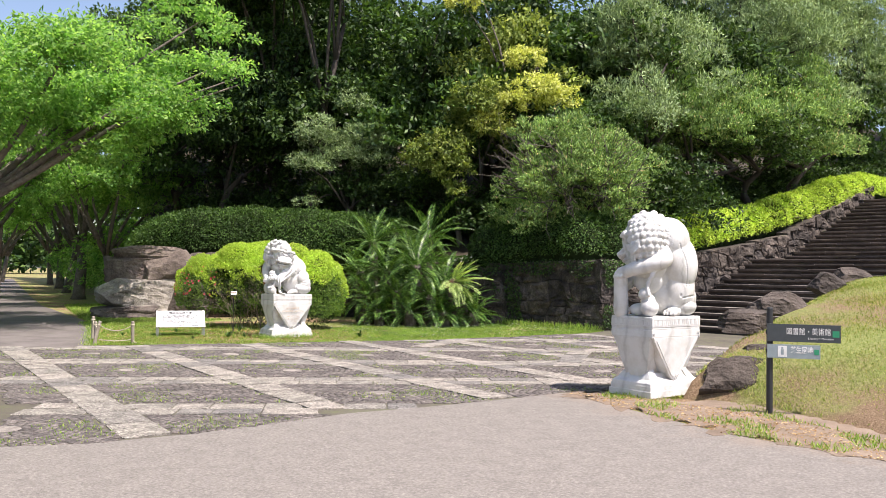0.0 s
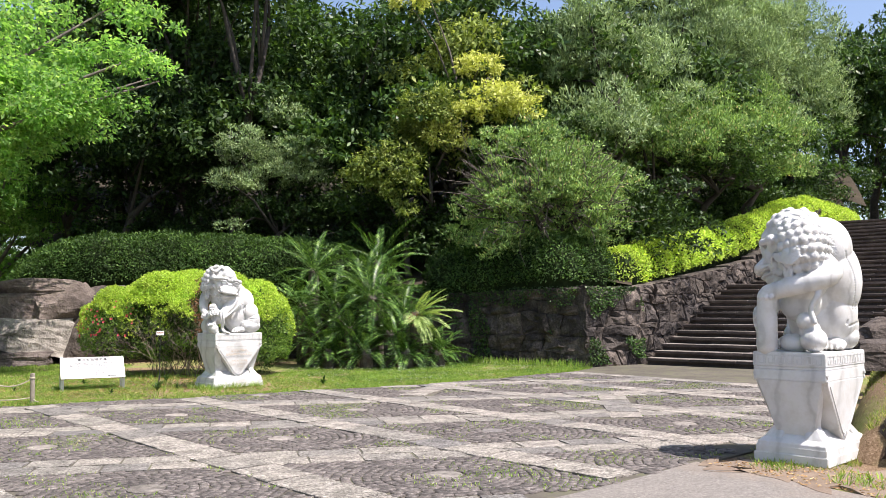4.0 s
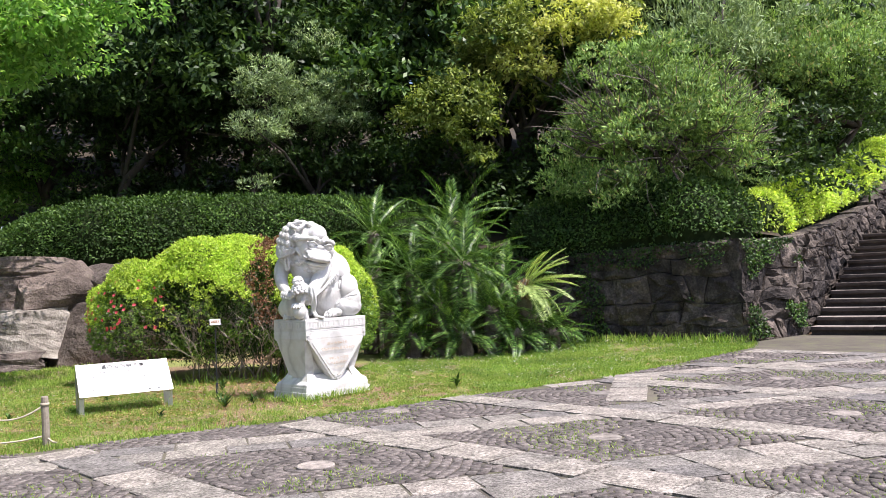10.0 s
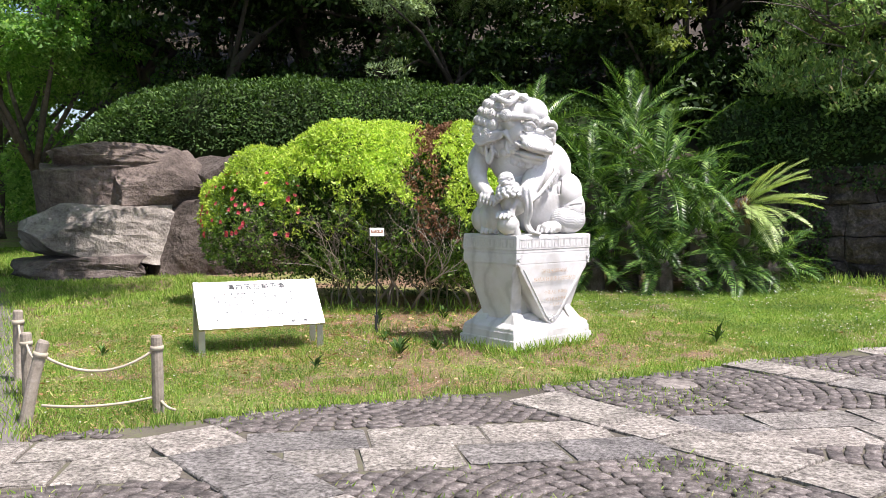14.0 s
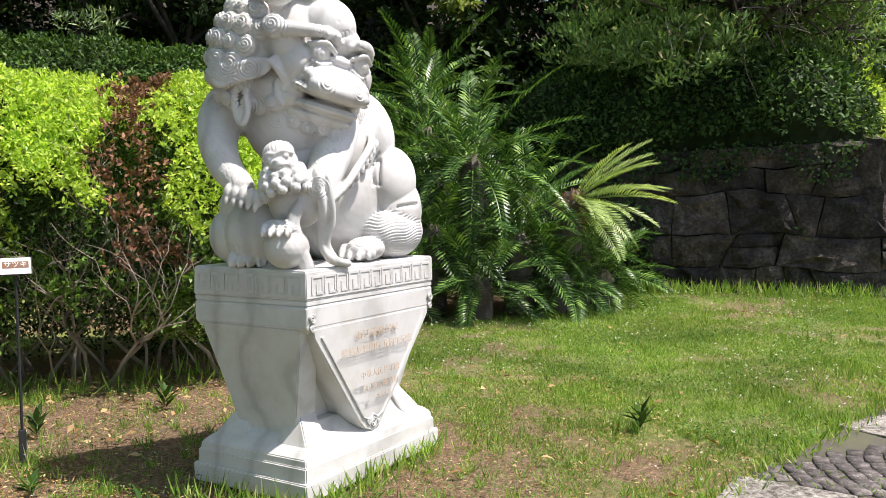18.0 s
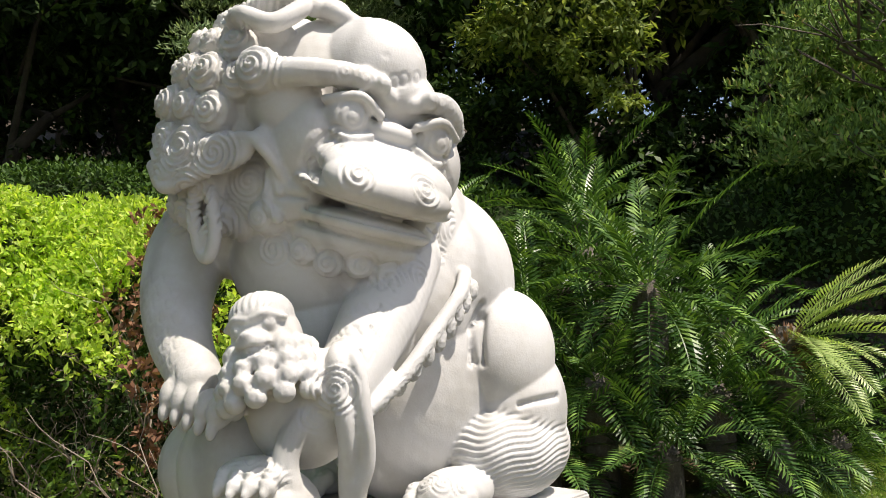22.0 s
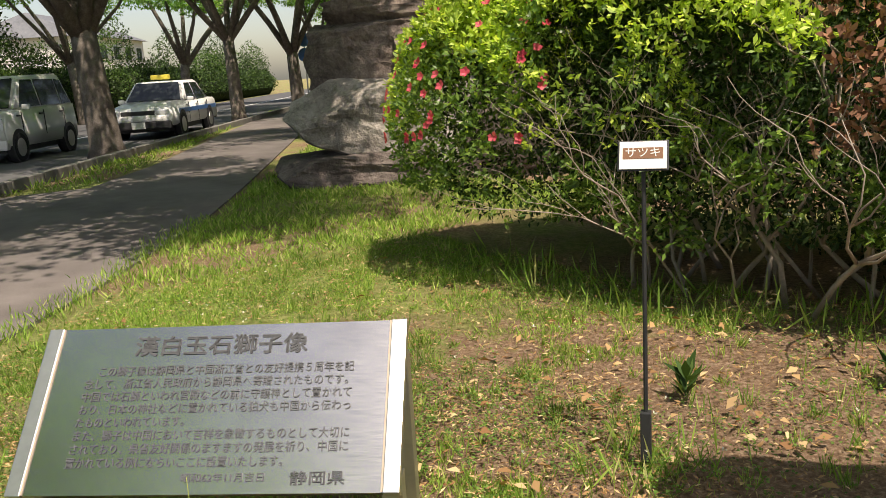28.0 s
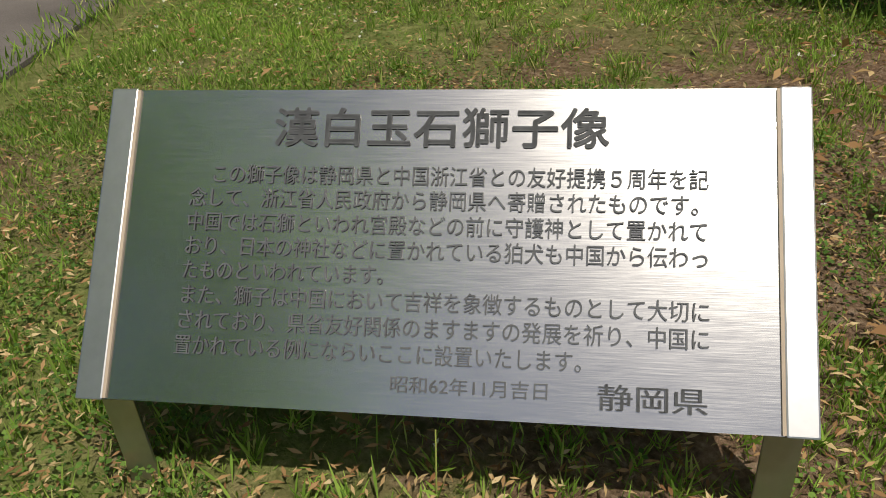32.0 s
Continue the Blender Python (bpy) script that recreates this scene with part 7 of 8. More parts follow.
# ---- avenue trees ----
def avenue_tree(x, y, trunk_r, height, spread, seed, lean=(0, 0), reach=(), leaf_per=50, leaf=(0.16, 0.08)):
    rng = np.random.default_rng(seed)
    r = random.Random(seed)
    t = tagged(new("avenue_tree"), "tall spreading avenue tree with fresh bright green leaves", "tree", "avenue trees along the footpath")
    t.matrix_basis = pose(x, y, 0)
    fork = Vector((lean[0], lean[1], 2.6 + r.uniform(-.3, .5)))
    chunks = [tube([(0, 0, -.1), (lean[0] * .1, lean[1] * .1, .25), fork * .55, fork], [trunk_r * 1.45, trunk_r * 1.05, trunk_r * .9, trunk_r * .78], 11)]
    lobes = []
    for k in range(7):
        w = k * 0.9 + r.uniform(-.3, .3)
        rad = spread * r.uniform(.35, .85)
        tip = Vector((fork.x + math.cos(w) * rad, fork.y + math.sin(w) * rad, height * r.uniform(.62, .98)))
        mid = fork.lerp(tip, .5) + Vector((math.cos(w), math.sin(w), .3)) * .35
        chunks.append(tube([fork - Vector((0, 0, .2)), fork.lerp(mid, .5), mid, mid.lerp(tip, .6), tip], [trunk_r * .5, trunk_r * .4, trunk_r * .3, trunk_r * .2, .02], 7))
        for j in range(4):
            a = mid.lerp(tip, r.uniform(.1, .9))
            b = a + Vector((r.uniform(-1, 1), r.uniform(-1, 1), r.uniform(-.35, .4))) * spread * .4
            chunks.append(tube([a, a.lerp(b, .5) + Vector((0, 0, .12)), b], [trunk_r * .16, trunk_r * .1, .01], 5))
            s = r.uniform(.75, 1.3)
            lobes.append((b.x, b.y, b.z, s * 1.15, s * 1.15, s * .38))
            lobes.append((a.x, a.y, a.z + .3, s, s, s * .4))
        lobes.append((tip.x, tip.y, tip.z, 1.3, 1.3, .6))
    for tip in reach:
        tip = Vector(tip) - Vector((x, y, 0))
        mid = fork.lerp(tip, .55) + Vector((0, 0, .5))
        chunks.append(tube([fork, fork.lerp(mid, .5), mid, mid.lerp(tip, .6), tip], [trunk_r * .45, trunk_r * .36, trunk_r * .25, trunk_r * .15, .015], 7))
        for k in range(9):
            p = fork.lerp(tip, .5 + .06 * k) + Vector((r.uniform(-1.2, 1.2), r.uniform(-1.2, 1.2), r.uniform(-.2, .9)))
            s = r.uniform(.6, 1.0)
            lobes.append((p.x, p.y, p.z, s, s, s * .38))
    v, f = joined(chunks)
    link_mesh("trunk", v, f, M["bark"], t, True)
    v, q = shell_leaves(lobes, leaf_per, *leaf, rng, low=-1, droop=0.4, thick=0.7, outward=0.5, clump=0.12, tuft=14)
    o = new("crown", quad_mesh("crown", v, q, M["leaf_spring"]))
    o.parent = t
    return t


def build_avenue():
    avenue_tree(-14.3, 16.2, .24, 9.5, 6.2, 81, (1.2, .8), ((-8.4, 23.0, 7.6), (-9.6, 20.5, 6.6), (-9.0, 22.0, 9.2), (-6.6, 20.2, 7.4), (-6.4, 20.0, 6.6)), 95, (.14, .07))
    a = avenue_tree(-20.3, 22.9, .3, 9.5, 5.0, 82, (.1, -.2))
    b = avenue_tree(-27.6, 30.4, .22, 9.5, 4.6, 83, (-.5, .2))
    for i, (x, y) in enumerate(((-35.0, 38.0), (-43.5, 46.5), (-53, 56), (-64, 67))):
        copy_thing(b if i % 2 else a, Matrix.LocRotScale((x, y, 0), Euler((0, 0, 1.3 * i)), (1, 1, 1)))
    for i, (x, y, s) in enumerate(((-17.6, 28.6, .8), (-24.5, 34.2, .95), (-32.5, 42.0, 1), (-41, 50.5, 1), (-52, 61, 1.1), (-25.0, 20.0, .9), (-37.5, 29.5, .9), (-47.0, 39.0, 1))):
        c = copy_thing(a if i % 2 else b, Matrix.LocRotScale((x, y, 0), Euler((0, 0, 2.1 * i + .4)), (1, 1, 1)))
        c.scale = (s, s, s)
    # unseen extra tree, added only to darken the plaque's left reflection
    c = copy_thing(a, Matrix.LocRotScale((-7.2, 6.0, 0), Euler((0, 0, 0.7)), (1, 1, 1)))
    c.scale = (1.2, 1.2, 1.25)


build_avenue()


# ---- street ----
WAY = Vector((-.72, .694, 0))       # along the road, away from the plaza
SIDE = Vector((-.694, -.72, 0))     # across the road
KERB0 = Vector((-23.0, 26.2, 0))
M["kerb"] = surface("kerb_concrete", [(0.3, (.14, .135, .125)), (0.7, (.25, .24, .22))], 6, 60, .9, .3, .4, .006)
M["paint_white"] = plain("car_white", (.74, .745, .74), .25, 0, .6, .04, 3)
M["paint_silver"] = plain("car_pearl", (.68, .67, .65), .25, .1, .6, .05, 3)
M["paint_blue"] = plain("car_blue_stripe", (.05, .16, .42), .3)
M["tyre"] = plain("rubber", (.02, .02, .022), .85, 0, .3)
M["rim"] = plain("wheel_rim", (.5, .5, .52), .35, .9)
M["lamp"] = plain("clear_lamp", (.62, .64, .66), .15, .3)
M["tail"] = plain("red_lamp", (.4, .02, .02), .25)
M["plastic"] = plain("black_plastic", (.03, .03, .033), .6)
M["lamp_yellow"] = plain("roof_sign_yellow", (.7, .58, .08), .4)


def car_glass():
    m, nt, b = mat("dark_car_glass", .06, 0, .5)
    b.inputs["Base Color"].default_value = (.02, .025, .027, 1)
    return m


M["car_glass"] = car_glass()


def car(place, turn, prof, glass_span, width, wheels, wr, paint, label, taxi=False):
    """prof: roof-to-sill side outline as (x, z); glass_span: the cabin corners as (x, z)."""
    c = tagged(new("car"), label, "car", "parked cars on the street")
    c.matrix_basis = pose(*place, 0, 0, turn)
    body, cabin = prof
    hw = width / 2

    def loft(outline, w0, w1, z0, z1):
        bm = bmesh.new()
        rows = []
        for s in (-1, 1):
            rows.append([bm.verts.new((x, s * (w0 + (w1 - w0) * min(1, max(0, (z - z0) / (z1 - z0)))), z)) for x, z in outline])
        n = len(outline)
        bm.faces.new(rows[0])
        bm.faces.new(rows[1][::-1])
        for i in range(n):
            j = (i + 1) % n
            bm.faces.new((rows[0][j], rows[0][i], rows[1][i], rows[1][j]))
        bmesh.ops.recalc_face_normals(bm, faces=bm.faces[:])
        bmesh.ops.bevel(bm, geom=bm.edges[:], offset=.04, segments=3, affect="EDGES")
        return bm

    part("body", loft(body, hw, hw * .97, .3, .9), paint, c, "", True)
    part("cabin", loft(cabin, hw * .95, hw * .74, cabin[0][1], max(z for _, z in cabin)), paint, c, "", True)
    z0, z1 = cabin[0][1], max(z for _, z in cabin)
    # side panes, proud of the cabin
    def pane(a, b, cc, d):
        for s in (-1, 1):
            bm = bmesh.new()
            q = []
            for x, z in (a, b, cc, d):
                k = (z - z0) / (z1 - z0)
                q.append((x, s * (hw * (.95 - .21 * k) + .006), z))
            vs = [bm.verts.new(p) for p in q]
            vi = [bm.verts.new((p[0], p[1] - .015 * s, p[2])) for p in q]
            bm.faces.new(vs)
            bm.faces.new(vi[::-1])
            for i in range(4):
                j = (i + 1) % 4
                bm.faces.new((vs[i], vi[i], vi[j], vs[j]))
            bmesh.ops.recalc_face_normals(bm, faces=bm.faces[:])
            part("side_window", bm, M["car_glass"], c, "dark glass side window")
    for g in glass_span["sides"]:
        pane(*g)
    for nm in ("windscreen", "rear_window"):
        (x0, za), (x1, zb) = glass_span[nm]
        ka, kb = (za - z0) / (z1 - z0), (zb - z0) / (z1 - z0)
        s = 1 if x0 > x1 else -1
        off = .02 * (1 if nm == "windscreen" else -1)
        ya, yb = hw * (.95 - .21 * ka) - .08, hw * (.95 - .21 * kb) - .08
        v = [(x0 + off, -ya, za + .012), (x0 + off, ya, za + .012), (x1 + off, yb, zb + .012), (x1 + off, -yb, zb + .012)]
        v += [(x - off * .9, y, z - .02) for x, y, z in v]
        link_mesh(nm, v, [(0, 1, 2, 3), (7, 6, 5, 4), (0, 4, 5, 1), (1, 5, 6, 2), (2, 6, 7, 3), (3, 7, 4, 0)], M["car_glass"], c)
    for x in wheels:
        for s in (-1, 1):
            w = new("wheel", None)
            bpy.data.objects.remove(w)
            pts = [(x, s * (hw - .2), wr), (x, s * (hw - .02), wr), (x, s * (hw + .012), wr)]
            v, f = tube(pts, [wr, wr, wr * .93], 22)
            t = link_mesh("tyre", v, f, M["tyre"], c, False)
            v, f = tube([(x, s * (hw - .05), wr), (x, s * (hw + .018), wr)], [wr * .66, wr * .62], 18)
            link_mesh("rim", v, f, M["rim"], t, False)
            v, f = tube([(x, s * (hw - .12), wr + .02), (x, s * (hw + .004), wr + .02)], [wr * 1.17, wr * 1.17], 22)
            link_mesh("wheel_arch", v, f, M["plastic"], c, False)
    f, r = glass_span["front"], glass_span["rear"]
    for s in (-1, 1):
        part("headlight", box_bm(f - .05, s * (hw - .24), glass_span["lamp_z"], .12, .34, .13, .02), M["lamp"], c, "clear headlight")
        part("tail_light", box_bm(r + .04, s * (hw - .16), glass_span["lamp_z"] + .1, .1, .18, .2, .02), M["tail"], c, "red tail light")
        part("mirror", box_bm(glass_span["mirror"], s * (hw + .07), z0 + .06, .1, .16, .11, .03), paint, c)
        for x in glass_span["doors"]:
            part("door_seam", box_bm(x, s * (hw * .985), z0 - .28, .008, .03, .5, 0), M["plastic"], c)
            part("door_handle", box_bm(x + .12, s * (hw * .99), z0 - .1, .15, .03, .03, .008), M["plastic" if not taxi else "rim"], c)
    part("front_bumper", box_bm(f - .03, 0, .36, .14, width * .96, .2, .04), M["plastic"] if taxi else paint, c)
    part("grille", box_bm(f - .035, 0, glass_span["lamp_z"], .08, width * .5, .11, .01), M["plastic"], c, "dark grille")
    part("number_plate", box_bm(f + .048, 0, .36, .012, .34, .165, .004), M["sign_white"], c, "white number plate")
    part("rear_bumper", box_bm(r + .03, 0, .4, .14, width * .96, .22, .04), M["plastic"] if taxi else paint, c)
    part("underbody", box_bm((f + r) / 2, 0, .24, (f - r) * .9, width * .8, .12, 0), M["plastic"], c)
    if taxi:
        for s in (-1, 1):
            part("side_stripe", box_bm((f + r) / 2 - .3, s * (hw * .992), .66, (f - r) * .82, .02, .11, .004), M["paint_blue"], c, "blue stripe")
        part("roof_sign", box_bm(.1, 0, z1 + .1, .16, .5, .13, .03), M["lamp_yellow"], c, "yellow and green roof sign")
    return c


def build_street():
    pts = []
    a = KERB0 - WAY * 14
    b = KERB0 + WAY * 95
    sheet("road", [tuple((a)[:2]), tuple(b[:2]), tuple((b + SIDE * 8)[:2]), tuple((a + SIDE * 8)[:2])], -0.016, M["road"], label="dark asphalt street beyond the verge", category="road")
    k = tagged(new("kerb"), "pale concrete kerb along the street", "kerb", kind="structure")
    turn = math.degrees(math.atan2(WAY.y, WAY.x))
    me = None
    for i in range(60):
        p = KERB0 + WAY * (-11 + i * 1.0) - SIDE * .08
        if me is None:
            o = part("kerb_stone", box_bm(0, 0, .04, .985, .15, .2, .015), M["kerb"], k)
            me = o.data
        else:
            o = new("kerb_stone", me)
            o.parent = k
        o.matrix_basis = pose(p.x, p.y, 0, 0, 0, turn)
    # white road line
    q0, q1 = KERB0 - WAY * 12 + SIDE * 4, KERB0 + WAY * 90 + SIDE * 4
    d = SIDE * .07
    sheet("road_line", [tuple((q0 - d)[:2]), tuple(q1.xy - d.xy), tuple((q1 + d)[:2]), tuple((q0 + d)[:2])], -0.010, M["sign_white"], .004, "white painted line on the street", "road line")
    heading = math.degrees(math.atan2(-WAY.y, -WAY.x))
    sedan = ([(2.3, .32), (2.33, .62), (2.2, .76), (.95, .9), (-1.35, .93), (-2.2, .9), (-2.33, .6), (-2.28, .32)], [(.95, .88), (.35, 1.42), (-.95, 1.44), (-1.55, .9)])
    g = dict(sides=[((.62, .93), (-.2, .93), (-.2, 1.36), (.32, 1.36)), ((-.27, .93), (-1.2, .93), (-.92, 1.36), (-.27, 1.36))], windscreen=((.9, .93), (.42, 1.38)), rear_window=((-1.5, .95), (-1.03, 1.38)),
             front=2.3, rear=-2.3, lamp_z=.66, mirror=.72, doors=(.68, -.24, -1.2))
    w0 = Vector((-24.1, 26.55, 0)) + WAY * 1.6 + SIDE * .86
    car((w0.x, w0.y, -.016), heading, sedan, g, 1.7, (1.35, -1.4), .31, M["paint_white"], "white taxi sedan with blue stripe and roof sign, parked", True)
    van = ([(1.65, .3), (1.72, .62), (1.6, .95), (.95, 1.05), (-1.6, 1.08), (-1.68, .6), (-1.6, .3)], [(1.25, 1.0), (.55, 1.68), (-1.35, 1.72), (-1.62, 1.03)])
    gv = dict(sides=[((.95, 1.06), (.02, 1.06), (.02, 1.6), (.5, 1.6)), ((-.05, 1.06), (-1.0, 1.06), (-1.0, 1.6), (-.05, 1.6)), ((-1.06, 1.06), (-1.5, 1.08), (-1.32, 1.58), (-1.06, 1.6))], windscreen=((1.2, 1.06), (.62, 1.62)), rear_window=((-1.6, 1.1), (-1.4, 1.62)),
              front=1.66, rear=-1.65, lamp_z=.8, mirror=.9, doors=(.98, -.02, -1.0))
    p = Vector((-22.2, 22.4, 0)) + WAY * 0.2 + SIDE * .74
    car((p.x, p.y, -.016), heading, van, gv, 1.48, (1.2, -1.15), .29, M["paint_silver"], "pearl white minivan parked at the verge")


build_street()


# ---- houses across the street ----
M["wall_pink"] = surface("pink_tile_wall", [(0.3, (.36, .26, .22)), (0.7, (.5, .38, .33))], 1.5, 25, .85, .15, .2, .005)
M["wall_white"] = surface("white_render_wall", [(0.3, (.6, .59, .57)), (0.7, (.76, .75, .73))], 1.0, 25, .85, .15, .2, .005)
M["roof_grey"] = surface("grey_roof_tile", [(0.3, (.1, .11, .12)), (0.7, (.2, .21, .225))], 2.0, 20, .8, .2, .4, .02)
M["roof_red"] = plain("red_roof_sheet", (.36, .12, .11), .6)
M["window_glass"] = plain("house_window_glass", (.06, .075, .09), .12, 0, .6, .1, 2)


def house(place, turn, w, d, h, storeys, bays, wall, roof, label, balcony=False, pitched=False, screen=False):
    c = tagged(new("house"), label, "building", "buildings across the street")
    c.matrix_basis = pose(*place, 0, 0, turn)
    part("wall", box_bm(0, d / 2, h / 2, w, d, h, .03), wall, c)
    if pitched:
        v = [(-w / 2 - .5, -.5, h), (w / 2 + .5, -.5, h), (w / 2 + .5, d + .5, h), (-w / 2 - .5, d + .5, h), (-w / 2 + 2, d / 2, h + d * .22), (w / 2 - 2, d / 2, h + d * .22)]
        link_mesh("roof", v, [(0, 1, 5, 4), (1, 2, 5), (2, 3, 4, 5), (3, 0, 4), (3, 2, 1, 0)], roof, c)
    else:
        part("roof", box_bm(0, d / 2, h + .15, w + .4, d + .4, .35, .04), roof, c)
    sh = h / storeys
    for s in range(storeys):
        for b in range(bays):
            x = -w / 2 + (b + .5) * w / bays
            z = sh * (s + .55)
            ww, wh = w / bays * .5, sh * .45
            win = part("window", box_bm(x, -.01, z, ww, .1, wh, 0), M["sign_white"], c)
            part("pane", box_bm(x - ww * .24, -.06, z, ww * .44, .03, wh * .9, 0), M["window_glass"], win)
            part("pane", box_bm(x + ww * .24, -.06, z, ww * .44, .03, wh * .9, 0), M["window_glass"], win)
        if balcony and s:
            bal = part("balcony", box_bm(0, -.55, sh * s + .5, w * .9, .08, .9, 0), M["wall_white"], c)
            part("balcony_floor", box_bm(0, -.3, sh * s + .03, w * .9, .6, .12, 0), M["wall_white"], bal)
    if screen:
        g = new("lattice_screen", None)
        g.parent = c
        for i in range(12):
            part("bar", box_bm(-w * .1 + i * .62, -.7, 1.6, .12, .1, 3.0, 0), M["sign_white"], g)
        for j in range(5):
            part("bar", box_bm(-w * .1 + 3.4, -.72, .25 + j * .68, 7.0, .1, .12, 0), M["sign_white"], g)
    return c


def build_far():
    base = KERB0 + SIDE * 11
    turn = math.degrees(math.atan2(-WAY.y, -WAY.x)) + 180
    def at(k, off, *args, **kw):
        p = base + WAY * k + SIDE * off
        house((p.x, p.y, 0), turn, *args, **kw)
    at(9, 14, 13, 9, 6.2, 2, 4, M["wall_white"], M["roof_red"], "white two-storey building with red roof and lattice screen", screen=True)
    at(30, 16, 12, 9, 8.6, 3, 4, M["wall_pink"], M["wall_white"], "pink-brown apartment block with white balconies", balcony=True)
    at(52, 22, 13, 9, 8.2, 3, 4, M["wall_white"], M["wall_white"], "pale apartment block with balconies", balcony=True)
    at(66, 14, 17, 11, 6.2, 2, 5, M["wall_white"], M["roof_grey"], "white house with a grey hipped roof", pitched=True)
    at(-12, 14, 14, 10, 6.0, 2, 4, M["wall_pink"], M["roof_grey"], "brownish house with grey roof", pitched=True)
    rng = np.random.default_rng(91)
    for i in range(26):
        p = base + WAY * (-14 + 3.2 * i) + SIDE * rng.uniform(-.8, .6)
        r = rng.uniform(1.3, 2.1)
        hh = rng.uniform(2.0, 3.4) if i % 4 else 4.4
        v, q = shell_leaves([(0, 0, hh * .5, r, r, hh * .55), (rng.uniform(-.5, .5), rng.uniform(-.5, .5), hh * .8, r * .7, r * .7, hh * .35)], 45, .17, .08, rng, low=-1, thick=.35, clump=.1)
        o = tagged(new("shrub", quad_mesh("shrub", v, q, M["leaf_dark"] if i % 3 else M["leaf_hedge"])), "rounded green garden shrub across the street", "shrub", "shrubs across the street")
        o.matrix_basis = pose(p.x, p.y, 0)
    a, b = KERB0 + WAY * -13 + SIDE * 9.3, KERB0 + WAY * 60 + SIDE * 9.3
    clipped("hedge", [(a.x, a.y, .9), ((a.x + b.x) / 2, (a.y + b.y) / 2, 1.0), (b.x, b.y, .9)], 1.0, 1.25, 0.02, M["leaf_dark"], 55, (.16, .08), 35, "dark green hedge along the far side of the street")
    # street lamp pole and road sign
    p = KERB0 + WAY * -3 + SIDE * 10
    v, f = tube([(0, 0, 0), (0, 0, 4), (0, 0, 7)], [.09, .08, .06], 9)
    o = tagged(link_mesh("street_pole", v, f, M["black_metal"], None, True), "slim dark pole across the street", "pole")
    o.matrix_basis = pose(p.x, p.y, 0)
    p = KERB0 + WAY * 17 - SIDE * .6
    s = tagged(new("road_sign"), "round blue road sign on a thin pole", "road sign")
    s.matrix_basis = pose(p.x, p.y, 0, 0, 0, 45)
    v, f = tube([(0, 0, 0), (0, 0, 3.2)], [.03, .03], 8)
    link_mesh("pole", v, f, M["rim"], s)
    for z in (2.9, 2.25):
        v, f = tube([(0, -.05, z), (0, -.035, z)], [.3, .3], 24)
        link_mesh("disc", v, f, M["paint_blue"], s)
    # wooded rise that closes the distance
    v, q = shell_leaves([(-160 + 22 * i, 190 - abs(i - 6) * 6, 4, 20, 12, 13 + 4 * math.sin(i * 2.1)) for i in range(14)], 2.2, 1.6, .9, rng, low=-.2, thick=.3, clump=.12)
    tagged(new("backdrop", quad_mesh("backdrop", v, q, M["leaf_mid"])), "distant wooded hills", "hills", kind="structure")


build_far()

# ---- paving ----
O2, B2, C2 = np.array((-0.13, 11.95)), np.array((2.27, 1.02)), np.array((2.22, -1.70))
BAND = 0.46
PAIR = 0.37    # width of each row of the paired bands
PLAZA = [(-5.1, 10.75), (-1.1, 7.45)] + ASPHALT_ARC + [(4.7, 11.9), (5.5, 13.1), (6.3, 14.9), (6.8, 17), (7.0, 20), (7.3, 23.9), (4.35, 25.45), (3.0, 23.9)] + PLAZA_GRASS[::-1][1:] + [(-6.3, 13.3), (-7.9, 12.75)]


